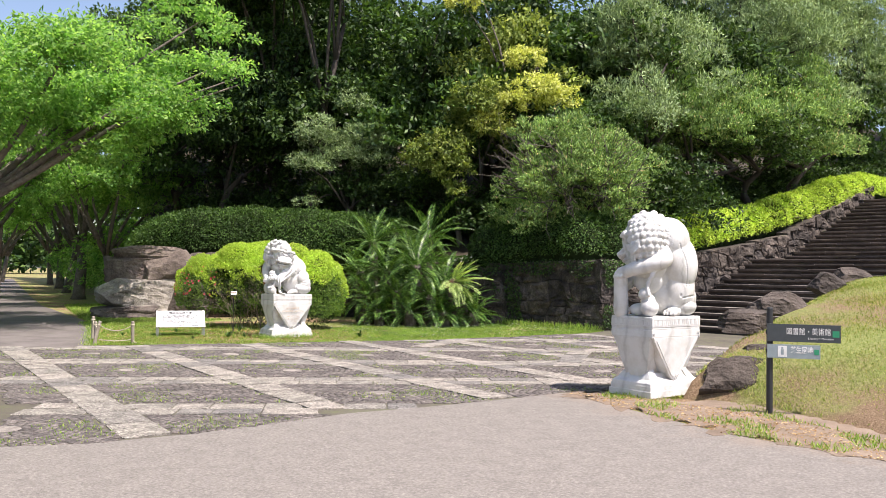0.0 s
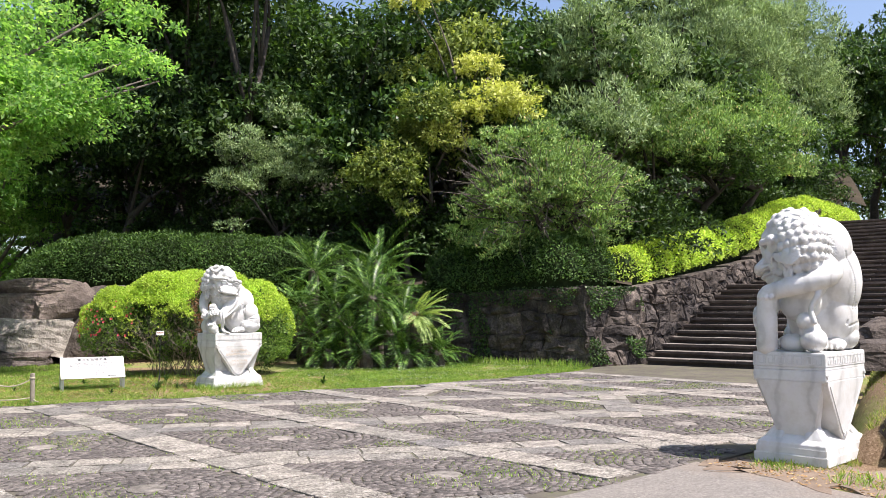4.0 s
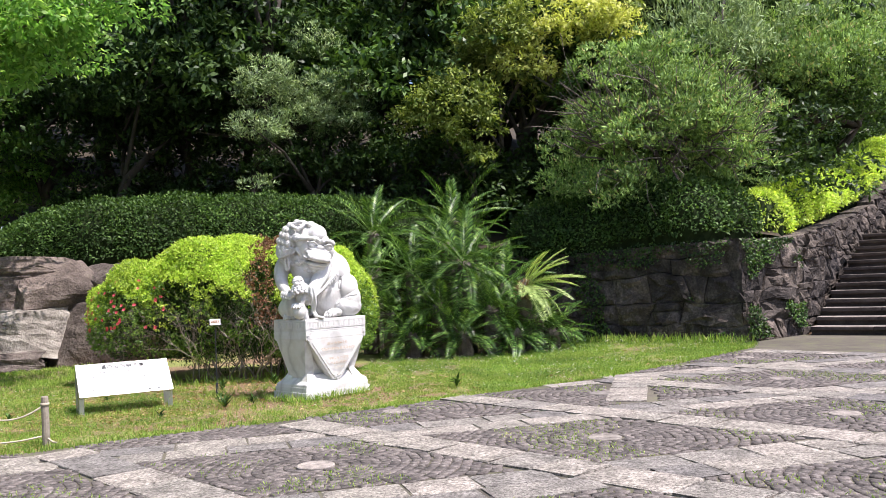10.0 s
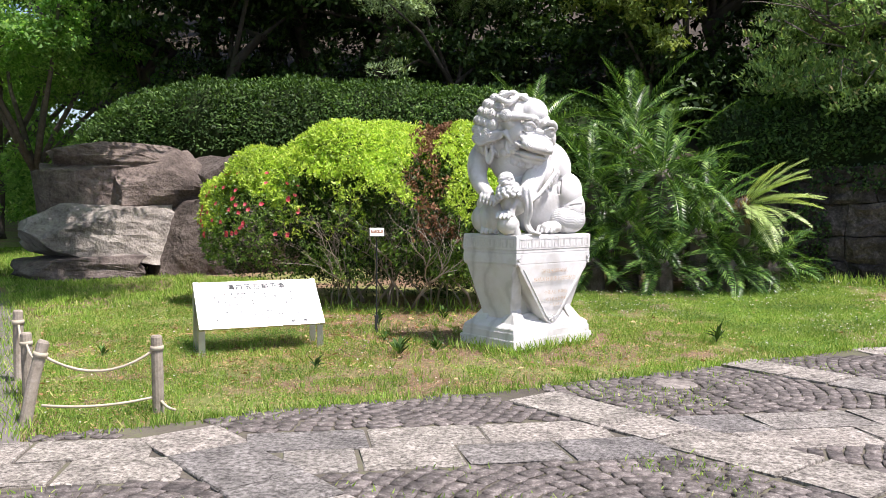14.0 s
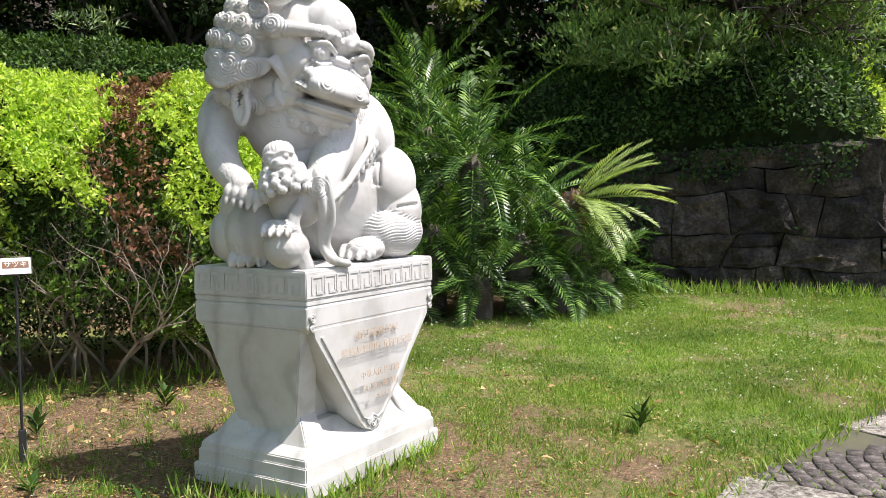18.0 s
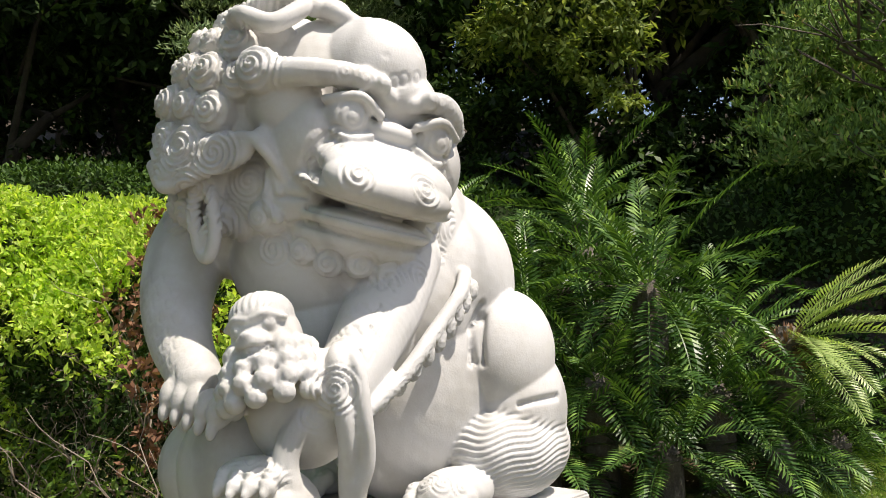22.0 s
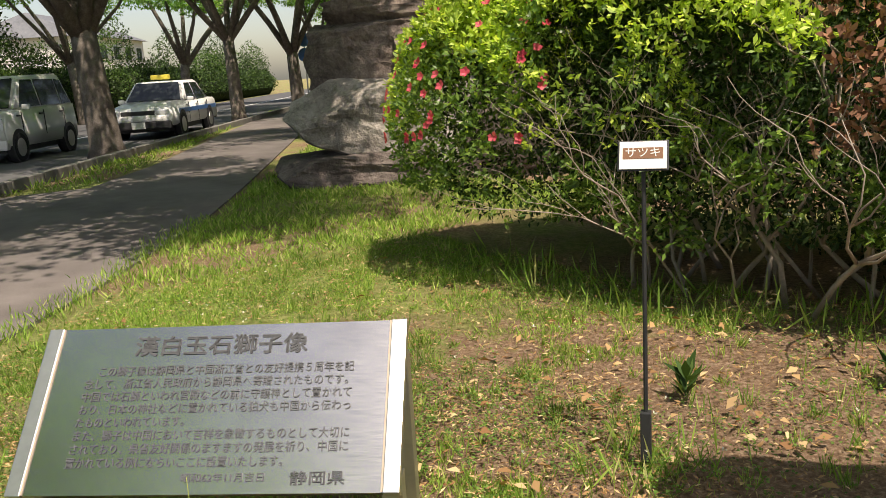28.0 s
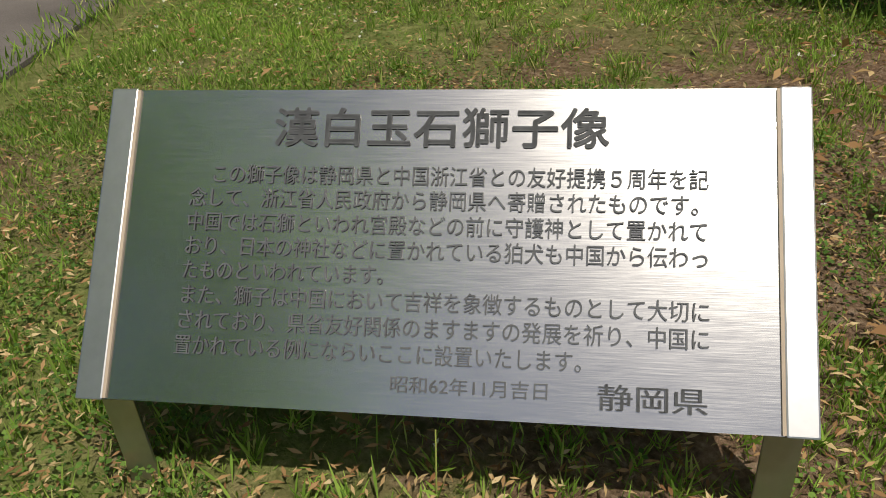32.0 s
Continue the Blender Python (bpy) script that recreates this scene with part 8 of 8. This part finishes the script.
def build_paving():
    pave = tagged(new("pavement"), "plaza of pale granite slab bands in a diamond lattice", "paving", kind="structure")
    rng = random.Random(17)
    poly = PLAZA
    # slab shapes
    forms = []
    for i in range(9):
        L = .36 + .055 * i
        bm = box_bm(0, 0, -.03, L - .018, BAND - .012, .06)
        bmesh.ops.bevel(bm, geom=[e for e in bm.edges if e.verts[0].co.z > -.01 or e.verts[1].co.z > -.01], offset=.008, segments=1, affect="EDGES")
        for v in bm.verts:
            v.co += Vector((rng.uniform(-.008, .008), rng.uniform(-.008, .008), rng.uniform(-.003, .003)))
        me = bpy.data.meshes.new("slab")
        bm.to_mesh(me)
        bm.free()
        me.materials.append(M["slab"])
        forms.append((L, me))

    def lay(start, end, check):
        start, end = np.array(start, float), np.array(end, float)
        d = (end - start) / np.hypot(*(end - start))
        turn = math.degrees(math.atan2(d[1], d[0]))
        s, total = 0.0, np.hypot(*(end - start))
        while s < total:
            L, me = rng.choice(forms)
            c = start + d * (s + L / 2)
            s += L
            ends = np.array([c, c + d * L * .42, c - d * L * .42])
            if not inside(ends, poly).all() or not check(c, d, L):
                continue
            o = new("slab", me)
            o.parent = pave
            o.matrix_basis = pose(c[0], c[1], rng.uniform(.004, .008), rng.uniform(-.2, .2), rng.uniform(-.2, .2), turn + rng.choice((0, 180)) + rng.uniform(-.8, .8))

    for i in range(-5, 5):
        mid = O2 + B2 * (i + .5)
        lay(mid - C2 * 6, mid + C2 * 6, lambda c, d, L: True)
    d = B2 / np.hypot(*B2)
    nrm = np.array((-C2[1], C2[0])) / np.hypot(*C2)
    cut = (BAND / 2 - .03) / abs(d @ nrm)
    turn = math.degrees(math.atan2(d[1], d[0]))
    for i in range(-5, 5):
        for j in range(-6, 7):
            a = O2 + B2 * (i - .5) + C2 * (j + .5) + d * cut
            b = O2 + B2 * (i + .5) + C2 * (j + .5) - d * cut
            total = np.hypot(*(b - a))
            across = np.array((-d[1], d[0]))
            row = []
            for side in (-.5, .5):
                parts = [rng.uniform(.7, 1.35) for _ in range(rng.choice((3, 4, 4)))]
                k = total / sum(parts)
                s = 0.0
                skew = -PAIR * side * (across @ nrm) / (d @ nrm)
                for w in parts:
                    row.append((a + d * (s + skew + w * k / 2) + across * PAIR * side, w * k))
                    s += w * k
            for c, L in row:
                if not inside(np.array([c, c + d * L * .42, c - d * L * .42]), poly).all():
                    continue
                base, me = min(forms, key=lambda q: abs(q[0] - L))
                o = new("slab", me)
                o.parent = pave
                o.matrix_basis = pose(c[0], c[1], rng.uniform(-.004, 0), rng.uniform(-.2, .2), rng.uniform(-.2, .2), turn + rng.choice((0, 180)) + rng.uniform(-1, 1)) @ Matrix.Diagonal((L / base, PAIR / BAND, 1, 1))
    # odd slab rows
    lay((.22, 16.75), (.42, 19.1), lambda c, d, L: True)
    lay((3.72, 14.45), (3.52, 17.0), lambda c, d, L: True)
    # setts in rings round every disc
    P, D = [], []
    disc_me = None
    for i in range(-4, 5):
        for j in range(-6, 6):
            c = O2 + B2 * i + C2 * j
            if not inside(np.array([c]), [(-9, 6), (10, 5), (10, 27), (-9, 27)])[0]:
                continue
            if inside(np.array([c]), poly)[0]:
                v, f = tube([(0, 0, -.05), (0, 0, .0), (0, 0, .006)], [.152, .152, .142], 22)
                if disc_me is None:
                    o = link_mesh("disc_stone", v, f, M["disc"], pave)
                    disc_me = o.data
                else:
                    o = new("disc_stone", disc_me)
                    o.parent = pave
                o.matrix_basis = pose(c[0], c[1], rng.uniform(-.003, .004), 0, 0, rng.uniform(0, 360))
            r = .2
            while r < 2.1:
                n = max(8, int(2 * math.pi * r / .104))
                w0 = rng.uniform(0, 6)
                for k in range(n):
                    w = w0 + 2 * math.pi * k / n
                    P.append((c[0] + r * math.cos(w), c[1] + r * math.sin(w), c[0], c[1]))
                    D.append((w, 2 * math.pi * r / n))
                r += .084
    P, D = np.array(P), np.array(D)
    # hand-laid: the rings wander
    P[:, :2] += np.array([(.045 * noise.noise((x * 1.7, y * 1.7, 1)) + .02 * noise.noise((x * 6, y * 6, 2)), .045 * noise.noise((x * 1.7, y * 1.7, 8)) + .02 * noise.noise((x * 6, y * 6, 9))) for x, y in P[:, :2]])
    p = P[:, :2]
    ok = inside(p, poly)
    # within its own cell, clear of the bands
    n1 = np.array((-C2[1], C2[0])) / np.hypot(*C2)
    n2 = np.array((-B2[1], B2[0])) / np.hypot(*B2)
    h1, h2 = abs(B2 @ n1) / 2, abs(C2 @ n2) / 2
    rel = p - P[:, 2:]
    ok &= (np.abs(rel @ n1) < h1 - BAND / 2 - .015) & (np.abs(rel @ n2) < h2 - PAIR - .015)
    ok &= ~((np.abs(p[:, 0] - .32) < .28) & (p[:, 1] > 16.6) & (p[:, 1] < 19.3)) & ~((np.abs(p[:, 0] - 3.62) < .28) & (p[:, 1] > 14.3) & (p[:, 1] < 17.1))
    p, D = p[ok], D[ok]
    g = np.random.default_rng(5)
    n = len(p)
    rad = np.stack([np.cos(D[:, 0]), np.sin(D[:, 0])], 1)
    tan = np.stack([-rad[:, 1], rad[:, 0]], 1)
    hl, hw = D[:, 1:] * .5 * g.uniform(.9, 1.0, (n, 1)), .084 * .5 * g.uniform(.94, 1.0, (n, 1))
    top = g.uniform(-.002, .002, (n, 1))
    V = np.empty((n, 8, 3))
    for k, (a, b) in enumerate(((-1, -1), (1, -1), (1, 1), (-1, 1))):
        j1, j2 = g.uniform(.84, 1.04, (n, 1)), g.uniform(.84, 1.02, (n, 1))
        V[:, k, :2] = p + tan * hl * a * j1 + rad * hw * b * j2
        V[:, k, 2:] = -.009
        V[:, k + 4, :2] = p + tan * hl * a * j1 * .965 + rad * hw * b * j2 * .96
        V[:, k + 4, 2:] = top + g.uniform(-.0012, .0012, (n, 1))
    base = (np.arange(n) * 8)[:, None, None]
    F = np.array([(4, 5, 6, 7), (0, 1, 5, 4), (1, 2, 6, 5), (2, 3, 7, 6), (3, 0, 4, 7)])[None] + base
    me = quad_mesh("setts", V.reshape(-1, 3), F.reshape(-1, 4), M["sett"])
    tagged(new("paving_setts", me), "dark grey stone setts laid in rings round pale discs", "paving", kind="stuff")
    return p


SETTS = build_paving()


# ---- grass, weeds and litter ----
def blades(pts, height, width, rng, lean=0.5):
    n = len(pts)
    ways = np.column_stack([rng.normal(size=n) * lean, rng.normal(size=n) * lean, np.ones(n)])
    ups = rng.normal(size=(n, 3))
    v, q = leaf_quads(pts, ways, ups, height, width, rng, .1)
    return v


def scatter(poly, per, rng):
    a = np.array(poly)
    lo, hi = a.min(0), a.max(0)
    n = int((hi - lo).prod() * per)
    p = lo + rng.random((n, 2)) * (hi - lo)
    return p[inside(p, poly)]


def build_grass():
    rng = np.random.default_rng(71)
    near = PLAZA_GRASS[:5] + [(-1.8, 19.8), (-4.4, 20.4), (-6.5, 20.0), (-8.6, 20.4), (-9.0, 18.0), (-7.1, 15.7), (-5.75, 14.1)]
    mid = PLAZA_GRASS[4:] + [(2.6, 24.4), (-.4, 25.6), (-1.4, 23.3), (-2.7, 22.7), (-4.0, 22.6), (-4.0, 20.4), (-2.3, 19.6)]
    far = [(-9.0, 18.0), (-8.6, 20.4), (-8.8, 23.2), (-10.4, 23.2), (-12.3, 22.0), (-13.0, 21.7), (-11.2, 20.0)]
    verge = [(-17.3, 22.2), (-15.3, 20.3), (-15.7, 19.2), (-16.8, 19.8), (-23.0, 25.8), (-34, 36.4), (-34.0, 35.8)]

    def tufts(poly, per, h, w, bare=0.1, seed=0.0, step=.55):
        p = scatter(poly, per, rng)
        k = np.array([noise.noise((x * step, y * step, seed)) for x, y in p])
        fine = np.array([noise.noise((x * 3.1, y * 3.1, seed + 4)) for x, y in p])
        worn = np.clip(1.55 - .5 * np.hypot(p[:, 0] + 4.85, p[:, 1] - 18.4) + fine * .9, 0, 1)
        keep = rng.random(len(p)) > np.clip(.25 + (k + .6 * fine) * 1.6 + bare + worn, 0, .95)
        p = p[keep]
        tall = 1 + 1.3 * np.clip(-fine[keep], 0, 1)
        z = np.full(len(p), -.03)
        v = blades(np.column_stack([p, z]), h, w, rng, .85)
        v = v.reshape(-1, 4, 3)
        v[:, :, 2] = -.03 + (v[:, :, 2] + .03) * tall[:, None]
        return v.reshape(-1, 3)

    plate = [(-7.2, 16.2), (-6.0, 15.6), (-4.6, 16.5), (-4.3, 17.6), (-5.6, 18.6), (-7.4, 18.0)]
    V = [tufts(plate, 17000, .024, .0032, .28), tufts(near, 9500, .027, .0042, .2), tufts(mid, 8500, .034, .0048, -.12), tufts(far, 1600, .07, .009, -.2), tufts(verge, 300, .1, .016, -.2), tufts([(-11.8, 20.5), (-13.2, 21.8), (-17.6, 26.0), (-20, 28.5), (-18.5, 30), (-16.0, 28.0), (-13.2, 25.5), (-12.4, 23.2), (-12.6, 21.6)], 700, .09, .014, -.3)]
    # separate tufts standing in bare soil
    def clumps(poly, per, h, w):
        c = scatter(poly, per, rng)
        n = rng.integers(5, 26, len(c))
        big = rng.uniform(.45, 1.5, len(c))
        p = np.repeat(c, n, 0) + rng.normal(size=(n.sum(), 2)) * (.014 * np.repeat(big, n))[:, None]
        k = np.repeat(big, n)
        v = blades(np.column_stack([p, np.full(len(p), -.03)]), h, w, rng, .42).reshape(-1, 4, 3)
        v[:, :, 2] = -.03 + (v[:, :, 2] + .03) * k[:, None]
        return v.reshape(-1, 3)
    V.append(clumps(plate, 70, .055, .0042))
    V.append(clumps(near, 46, .065, .0048))
    V.append(clumps(mid, 12, .075, .006))
    # taller fringe along the wall, the bush and the edging
    def fringe(line, per_m, h, w, spread):
        out = []
        for (x0, y0), (x1, y1) in zip(line, line[1:]):
            n = int(math.dist((x0, y0), (x1, y1)) * per_m)
            k = rng.random((n, 1))
            out.append(np.array([(x0, y0)]) * (1 - k) + np.array([(x1, y1)]) * k + rng.normal(size=(n, 2)) * spread)
        p = np.concatenate(out)
        return blades(np.column_stack([p, np.full(len(p), -.03)]), h, w, rng, .45)
    V.append(fringe(PLAZA_GRASS, 260, .08, .008, .05))
    V.append(fringe(PATH_RIGHT[:4], 420, .075, .007, .1))
    V.append(fringe([(-.3, 25.3), (2.8, 23.9)], 260, .22, .014, .1))
    V.append(fringe([(-7.6, 19.9), (-6.0, 19.6), (-4.4, 20.1)], 90, .2, .011, .22))
    V.append(fringe([(-6.55, 16.6), (-5.6, 17.4)], 620, .09, .005, .14))
    V.append(fringe([(-6.2, 16.25), (-5.25, 17.0)], 420, .07, .005, .1))
    V.append(fringe([(-4.2, 17.5), (-3.6, 17.15), (-3.05, 18.2), (-3.6, 18.7)], 330, .13, .008, .06))
    V.append(fringe([(-5.2, 17.9), (-5.05, 18.15)], 420, .13, .006, .09))
    v = np.concatenate(V)
    tagged(new("grass", quad_mesh("grass", v, np.arange(len(v)).reshape(-1, 4), M["grass"])), "patchy lawn grass blades and weeds", "grass", kind="stuff")
    # bank
    poly = [(7.3, 10.45), (8.2, 9.1), (9.8, 7.4), (12.5, 8), (14, 16), (14, 24), (13.4, 29), (10.3, 23.5), (8.9, 19.4), (7.75, 17.0), (6.85, 14.9), (6.3, 13.3), (5.95, 11.75), (6.6, 11.25)]
    p = scatter(poly, 2600, rng)
    k = np.array([noise.noise((x * .6, y * .6, 9)) for x, y in p])
    d = poly_dist(p, FOOT)
    bare = 1.5 * np.clip(1 - np.hypot(p[:, 0] - 8.3, p[:, 1] - 9.4) / 1.6, 0, 1)
    p = p[rng.random(len(p)) > np.clip(.3 + k * 1.3 - .3 * np.clip(d, 0, 1) + .1 + bare, 0, .96)]
    v = blades(np.column_stack([p, slope_height(p) - .02]), .06, .0075, rng, .8)
    p2 = scatter([(4.5, 11.7), (5.0, 11.1), (6.2, 10.7), (7.2, 10.3), (6.5, 11.2), (5.8, 11.5), (5.7, 13.0)], 2200, rng)
    k = np.array([noise.noise((x * 1.4, y * 1.4, 5)) for x, y in p2])
    p2 = p2[k > -.12]
    v2 = blades(np.column_stack([p2, np.full(len(p2), -.03)]), .065, .0075, rng, .7)
    v = np.concatenate([v, v2])
    tagged(new("bank_grass", quad_mesh("bank_grass", v, np.arange(len(v)).reshape(-1, 4), M["grass_dry"])), "dry and green grass on the bank", "grass", kind="stuff")
    # pebbles, straw and tufts on the bare strip below the bank
    strip = [(4.3, 11.3), (5.1, 10.3), (6.3, 9.05), (7.6, 8.25), (9.0, 7.3), (9.3, 8.1), (7.6, 9.5), (6.9, 10.4), (6.0, 10.8), (5.0, 11.4)]
    p = scatter(strip, 420, rng)
    n = len(p)
    v, q = leaf_quads(np.column_stack([p, rng.uniform(0, .01, n)]), np.column_stack([rng.normal(size=(n, 2)), rng.uniform(-.05, .3, n)]), np.column_stack([rng.normal(size=(n, 2)) * .5, np.ones(n)]), .035, .014, rng, .3)
    tagged(new("ground_litter", quad_mesh("strip_litter", v, q, M["drygrass"])), "crumbs of straw and dry leaf on the bare strip", "litter", kind="stuff")
    p = scatter(strip, 900, rng)
    p = p[np.array([noise.noise((x * 1.9, y * 1.9, 41)) for x, y in p]) > .12]
    v = blades(np.column_stack([p, np.full(len(p), -.01)]), .07, .009, rng, .6)
    tagged(new("strip_grass", quad_mesh("strip_grass", v, np.arange(len(v)).reshape(-1, 4), M["grass"])), "thin grass tufts on the bare strip", "grass", kind="stuff")
    # weeds in the joints
    p = SETTS[rng.random(len(SETTS)) < .9]
    k = np.array([noise.noise((x * 1.1, y * 1.1, 2)) for x, y in p])
    p = p[(k > .0) & (rng.random(len(p)) < .3 + 1.6 * k)]
    p = np.repeat(p, 6, 0) + rng.normal(size=(len(p) * 6, 2)) * .035
    v = blades(np.column_stack([p, np.full(len(p), -.01)]), .04, .007, rng, .8)
    tagged(new("joint_weeds", quad_mesh("joint_weeds", v, np.arange(len(v)).reshape(-1, 4), M["grass"])), "small weeds growing in the paving joints", "weeds", kind="stuff")
    # fallen leaves
    wornp = scatter([(-6.0, 17.6), (-4.6, 17.2), (-3.9, 18.4), (-4.0, 19.8), (-5.6, 20.0), (-6.4, 19.0)], 30, rng)
    p = np.concatenate([scatter(near, 5, rng), scatter(mid, 2, rng), wornp])
    n = len(p)
    ways = np.column_stack([rng.normal(size=(n, 2)), rng.uniform(-.1, .35, n)])
    v, q = leaf_quads(np.column_stack([p, rng.uniform(.0, .012, n)]), ways, np.column_stack([rng.normal(size=(n, 2)) * .4, np.ones(n)]), .06, .03, rng, .25)
    tagged(new("fallen_leaves", quad_mesh("fallen_leaves", v, q, M["drygrass"])), "scattered dry brown fallen leaves", "leaves", kind="stuff")
    # crumbs, straw and bits of leaf on the soil
    p = np.concatenate([scatter(plate, 1300, rng), scatter(near, 550, rng)])
    n = len(p)
    ways = np.column_stack([rng.normal(size=(n, 2)), rng.uniform(-.05, .25, n)])
    v, q = leaf_quads(np.column_stack([p, rng.uniform(-.004, .006, n)]), ways, np.column_stack([rng.normal(size=(n, 2)) * .5, np.ones(n)]), .027, .007, rng, .3)
    tagged(new("ground_litter", quad_mesh("ground_litter", v, q, M["drygrass"])), "crumbs of straw and dry leaf on bare soil", "litter", kind="stuff")
    # clover heads and small purple flowers
    def heads(poly, per, z, size, m, name, label):
        p = scatter(poly, per, rng)
        n = len(p)
        k = np.array([noise.noise((x * .9, y * .9, 31)) for x, y in p])
        p = p[k > -.05]
        n = len(p)
        P = np.repeat(np.column_stack([p, rng.uniform(z * .6, z * 1.3, n)]), 5, 0)
        w = rng.normal(size=(len(P), 3))
        w[:, 2] = np.abs(w[:, 2])
        v, q = leaf_quads(P, w, rng.normal(size=(len(P), 3)), size, size * .6, rng, .2)
        tagged(new(name, quad_mesh(name, v, q, m)), label, "flowers", kind="stuff")
    heads(mid, 26, .06, .014, M["petal_white"], "clover_flowers", "tiny white clover flowers in the lawn")
    heads(near, 9, .05, .011, M["petal_white"], "clover_flowers", "tiny white clover flowers in the lawn")
    heads([(-5.3, 16.8), (-4.7, 16.6), (-4.4, 17.2), (-5.0, 17.6)], 26, .07, .012, M["petal_purple"], "purple_flowers", "tiny purple flowers beside the steel plaque")
    # thin flowering stalks before the plaque
    for x, y, h in ((-5.62, 16.72, .34), (-5.45, 16.8, .26), (-5.9, 16.5, .24), (-5.28, 16.98, .22)):
        st = tagged(new("weed_stalk"), "thin pale flowering weed stalk before the plaque", "weed", "weed stalks")
        st.matrix_basis = pose(x, y, 0)
        v, f = tube([(0, 0, -.03), (.01, -.01, h * .5), (.035, -.02, h)], [.0018, .0015, .001], 5)
        link_mesh("stalk", v, f, M["grass_dry"], st, True)
        n = 5
        zz = rng.uniform(h * .3, h, n)
        w = np.column_stack([rng.normal(size=(n, 2)), rng.uniform(0, .8, n)])
        v, q = leaf_quads(np.column_stack([.035 * zz / h, -.02 * zz / h, zz]), w, rng.normal(size=(n, 3)), .03, .006, rng, .2)
        for k in range(n):
            o = new("leaf", quad_mesh("leaf", v[4 * k:4 * k + 4], np.array([[0, 1, 2, 3]]), M["grass"]))
            o.parent = st
    # clover and small round-leaved weeds close to the ground
    V = []
    for poly, per, size in ((plate, 2600, .011), (near, 1300, .013), (mid, 1500, .017), ([(-6.5, 16.75), (-5.6, 17.5), (-5.9, 17.85), (-6.8, 17.1)], 9000, .013)):
        p = scatter(poly, per, rng)
        k = np.array([noise.noise((x * 1.3, y * 1.3, 17)) + .5 * noise.noise((x * 5, y * 5, 3)) for x, y in p])
        p = p[(k > -.02) | (per > 5000)]
        n = len(p)
        h = rng.uniform(.0, .035, n)
        ways = np.column_stack([rng.normal(size=(n, 2)), rng.uniform(-.1, .4, n)])
        vv, _ = leaf_quads(np.column_stack([p, h]), ways, np.column_stack([rng.normal(size=(n, 2)) * .35, np.ones(n)]), size, size * .85, rng, .15)
        V.append(vv)
    v = np.concatenate(V)
    tagged(new("clover", quad_mesh("clover", v, np.arange(len(v)).reshape(-1, 4), M["clover"])), "low clover and small weeds in the lawn", "weeds", kind="stuff")
    # broad weeds
    V = []
    for x, y, s in ((-4.55, 16.95, .16), (-4.3, 17.25, .1), (-4.9, 17.6, .1), (-5.3, 18.6, .13), (-6.6, 17.8, .1), (-5.0, 16.2, .09), (-4.75, 19.2, .14), (-6.9, 16.2, .1), (-1.9, 18.4, .14)):
        n = 16
        w = rng.uniform(0, 6.28, n)
        e = rng.uniform(.3, 1.2, n)
        ways = np.column_stack([np.cos(w) * np.cos(e), np.sin(w) * np.cos(e), np.sin(e)])
        pts = np.column_stack([np.full(n, x), np.full(n, y), rng.uniform(-.02, s * .5, n)])
        vv, _ = leaf_quads(pts, ways, np.tile((0, 0, 1.0), (n, 1)), s, s * .28, rng, .25)
        V.append(vv)
    v = np.concatenate(V)
    tagged(new("broad_weeds", quad_mesh("broad_weeds", v, np.arange(len(v)).reshape(-1, 4), M["leaf_hedge"])), "broad-leaved green weeds in the lawn", "weeds", kind="stuff")


build_grass()

# the carved lions
lion("lion_statue", (*LL, 1.0), LL_TURN, True, "white marble seated guardian lion with curled mane and cub")
lion("lion_statue", (*RL, 1.03), RL_TURN, False, "white marble seated guardian lion turning its head to the plaza", 0.008, False)
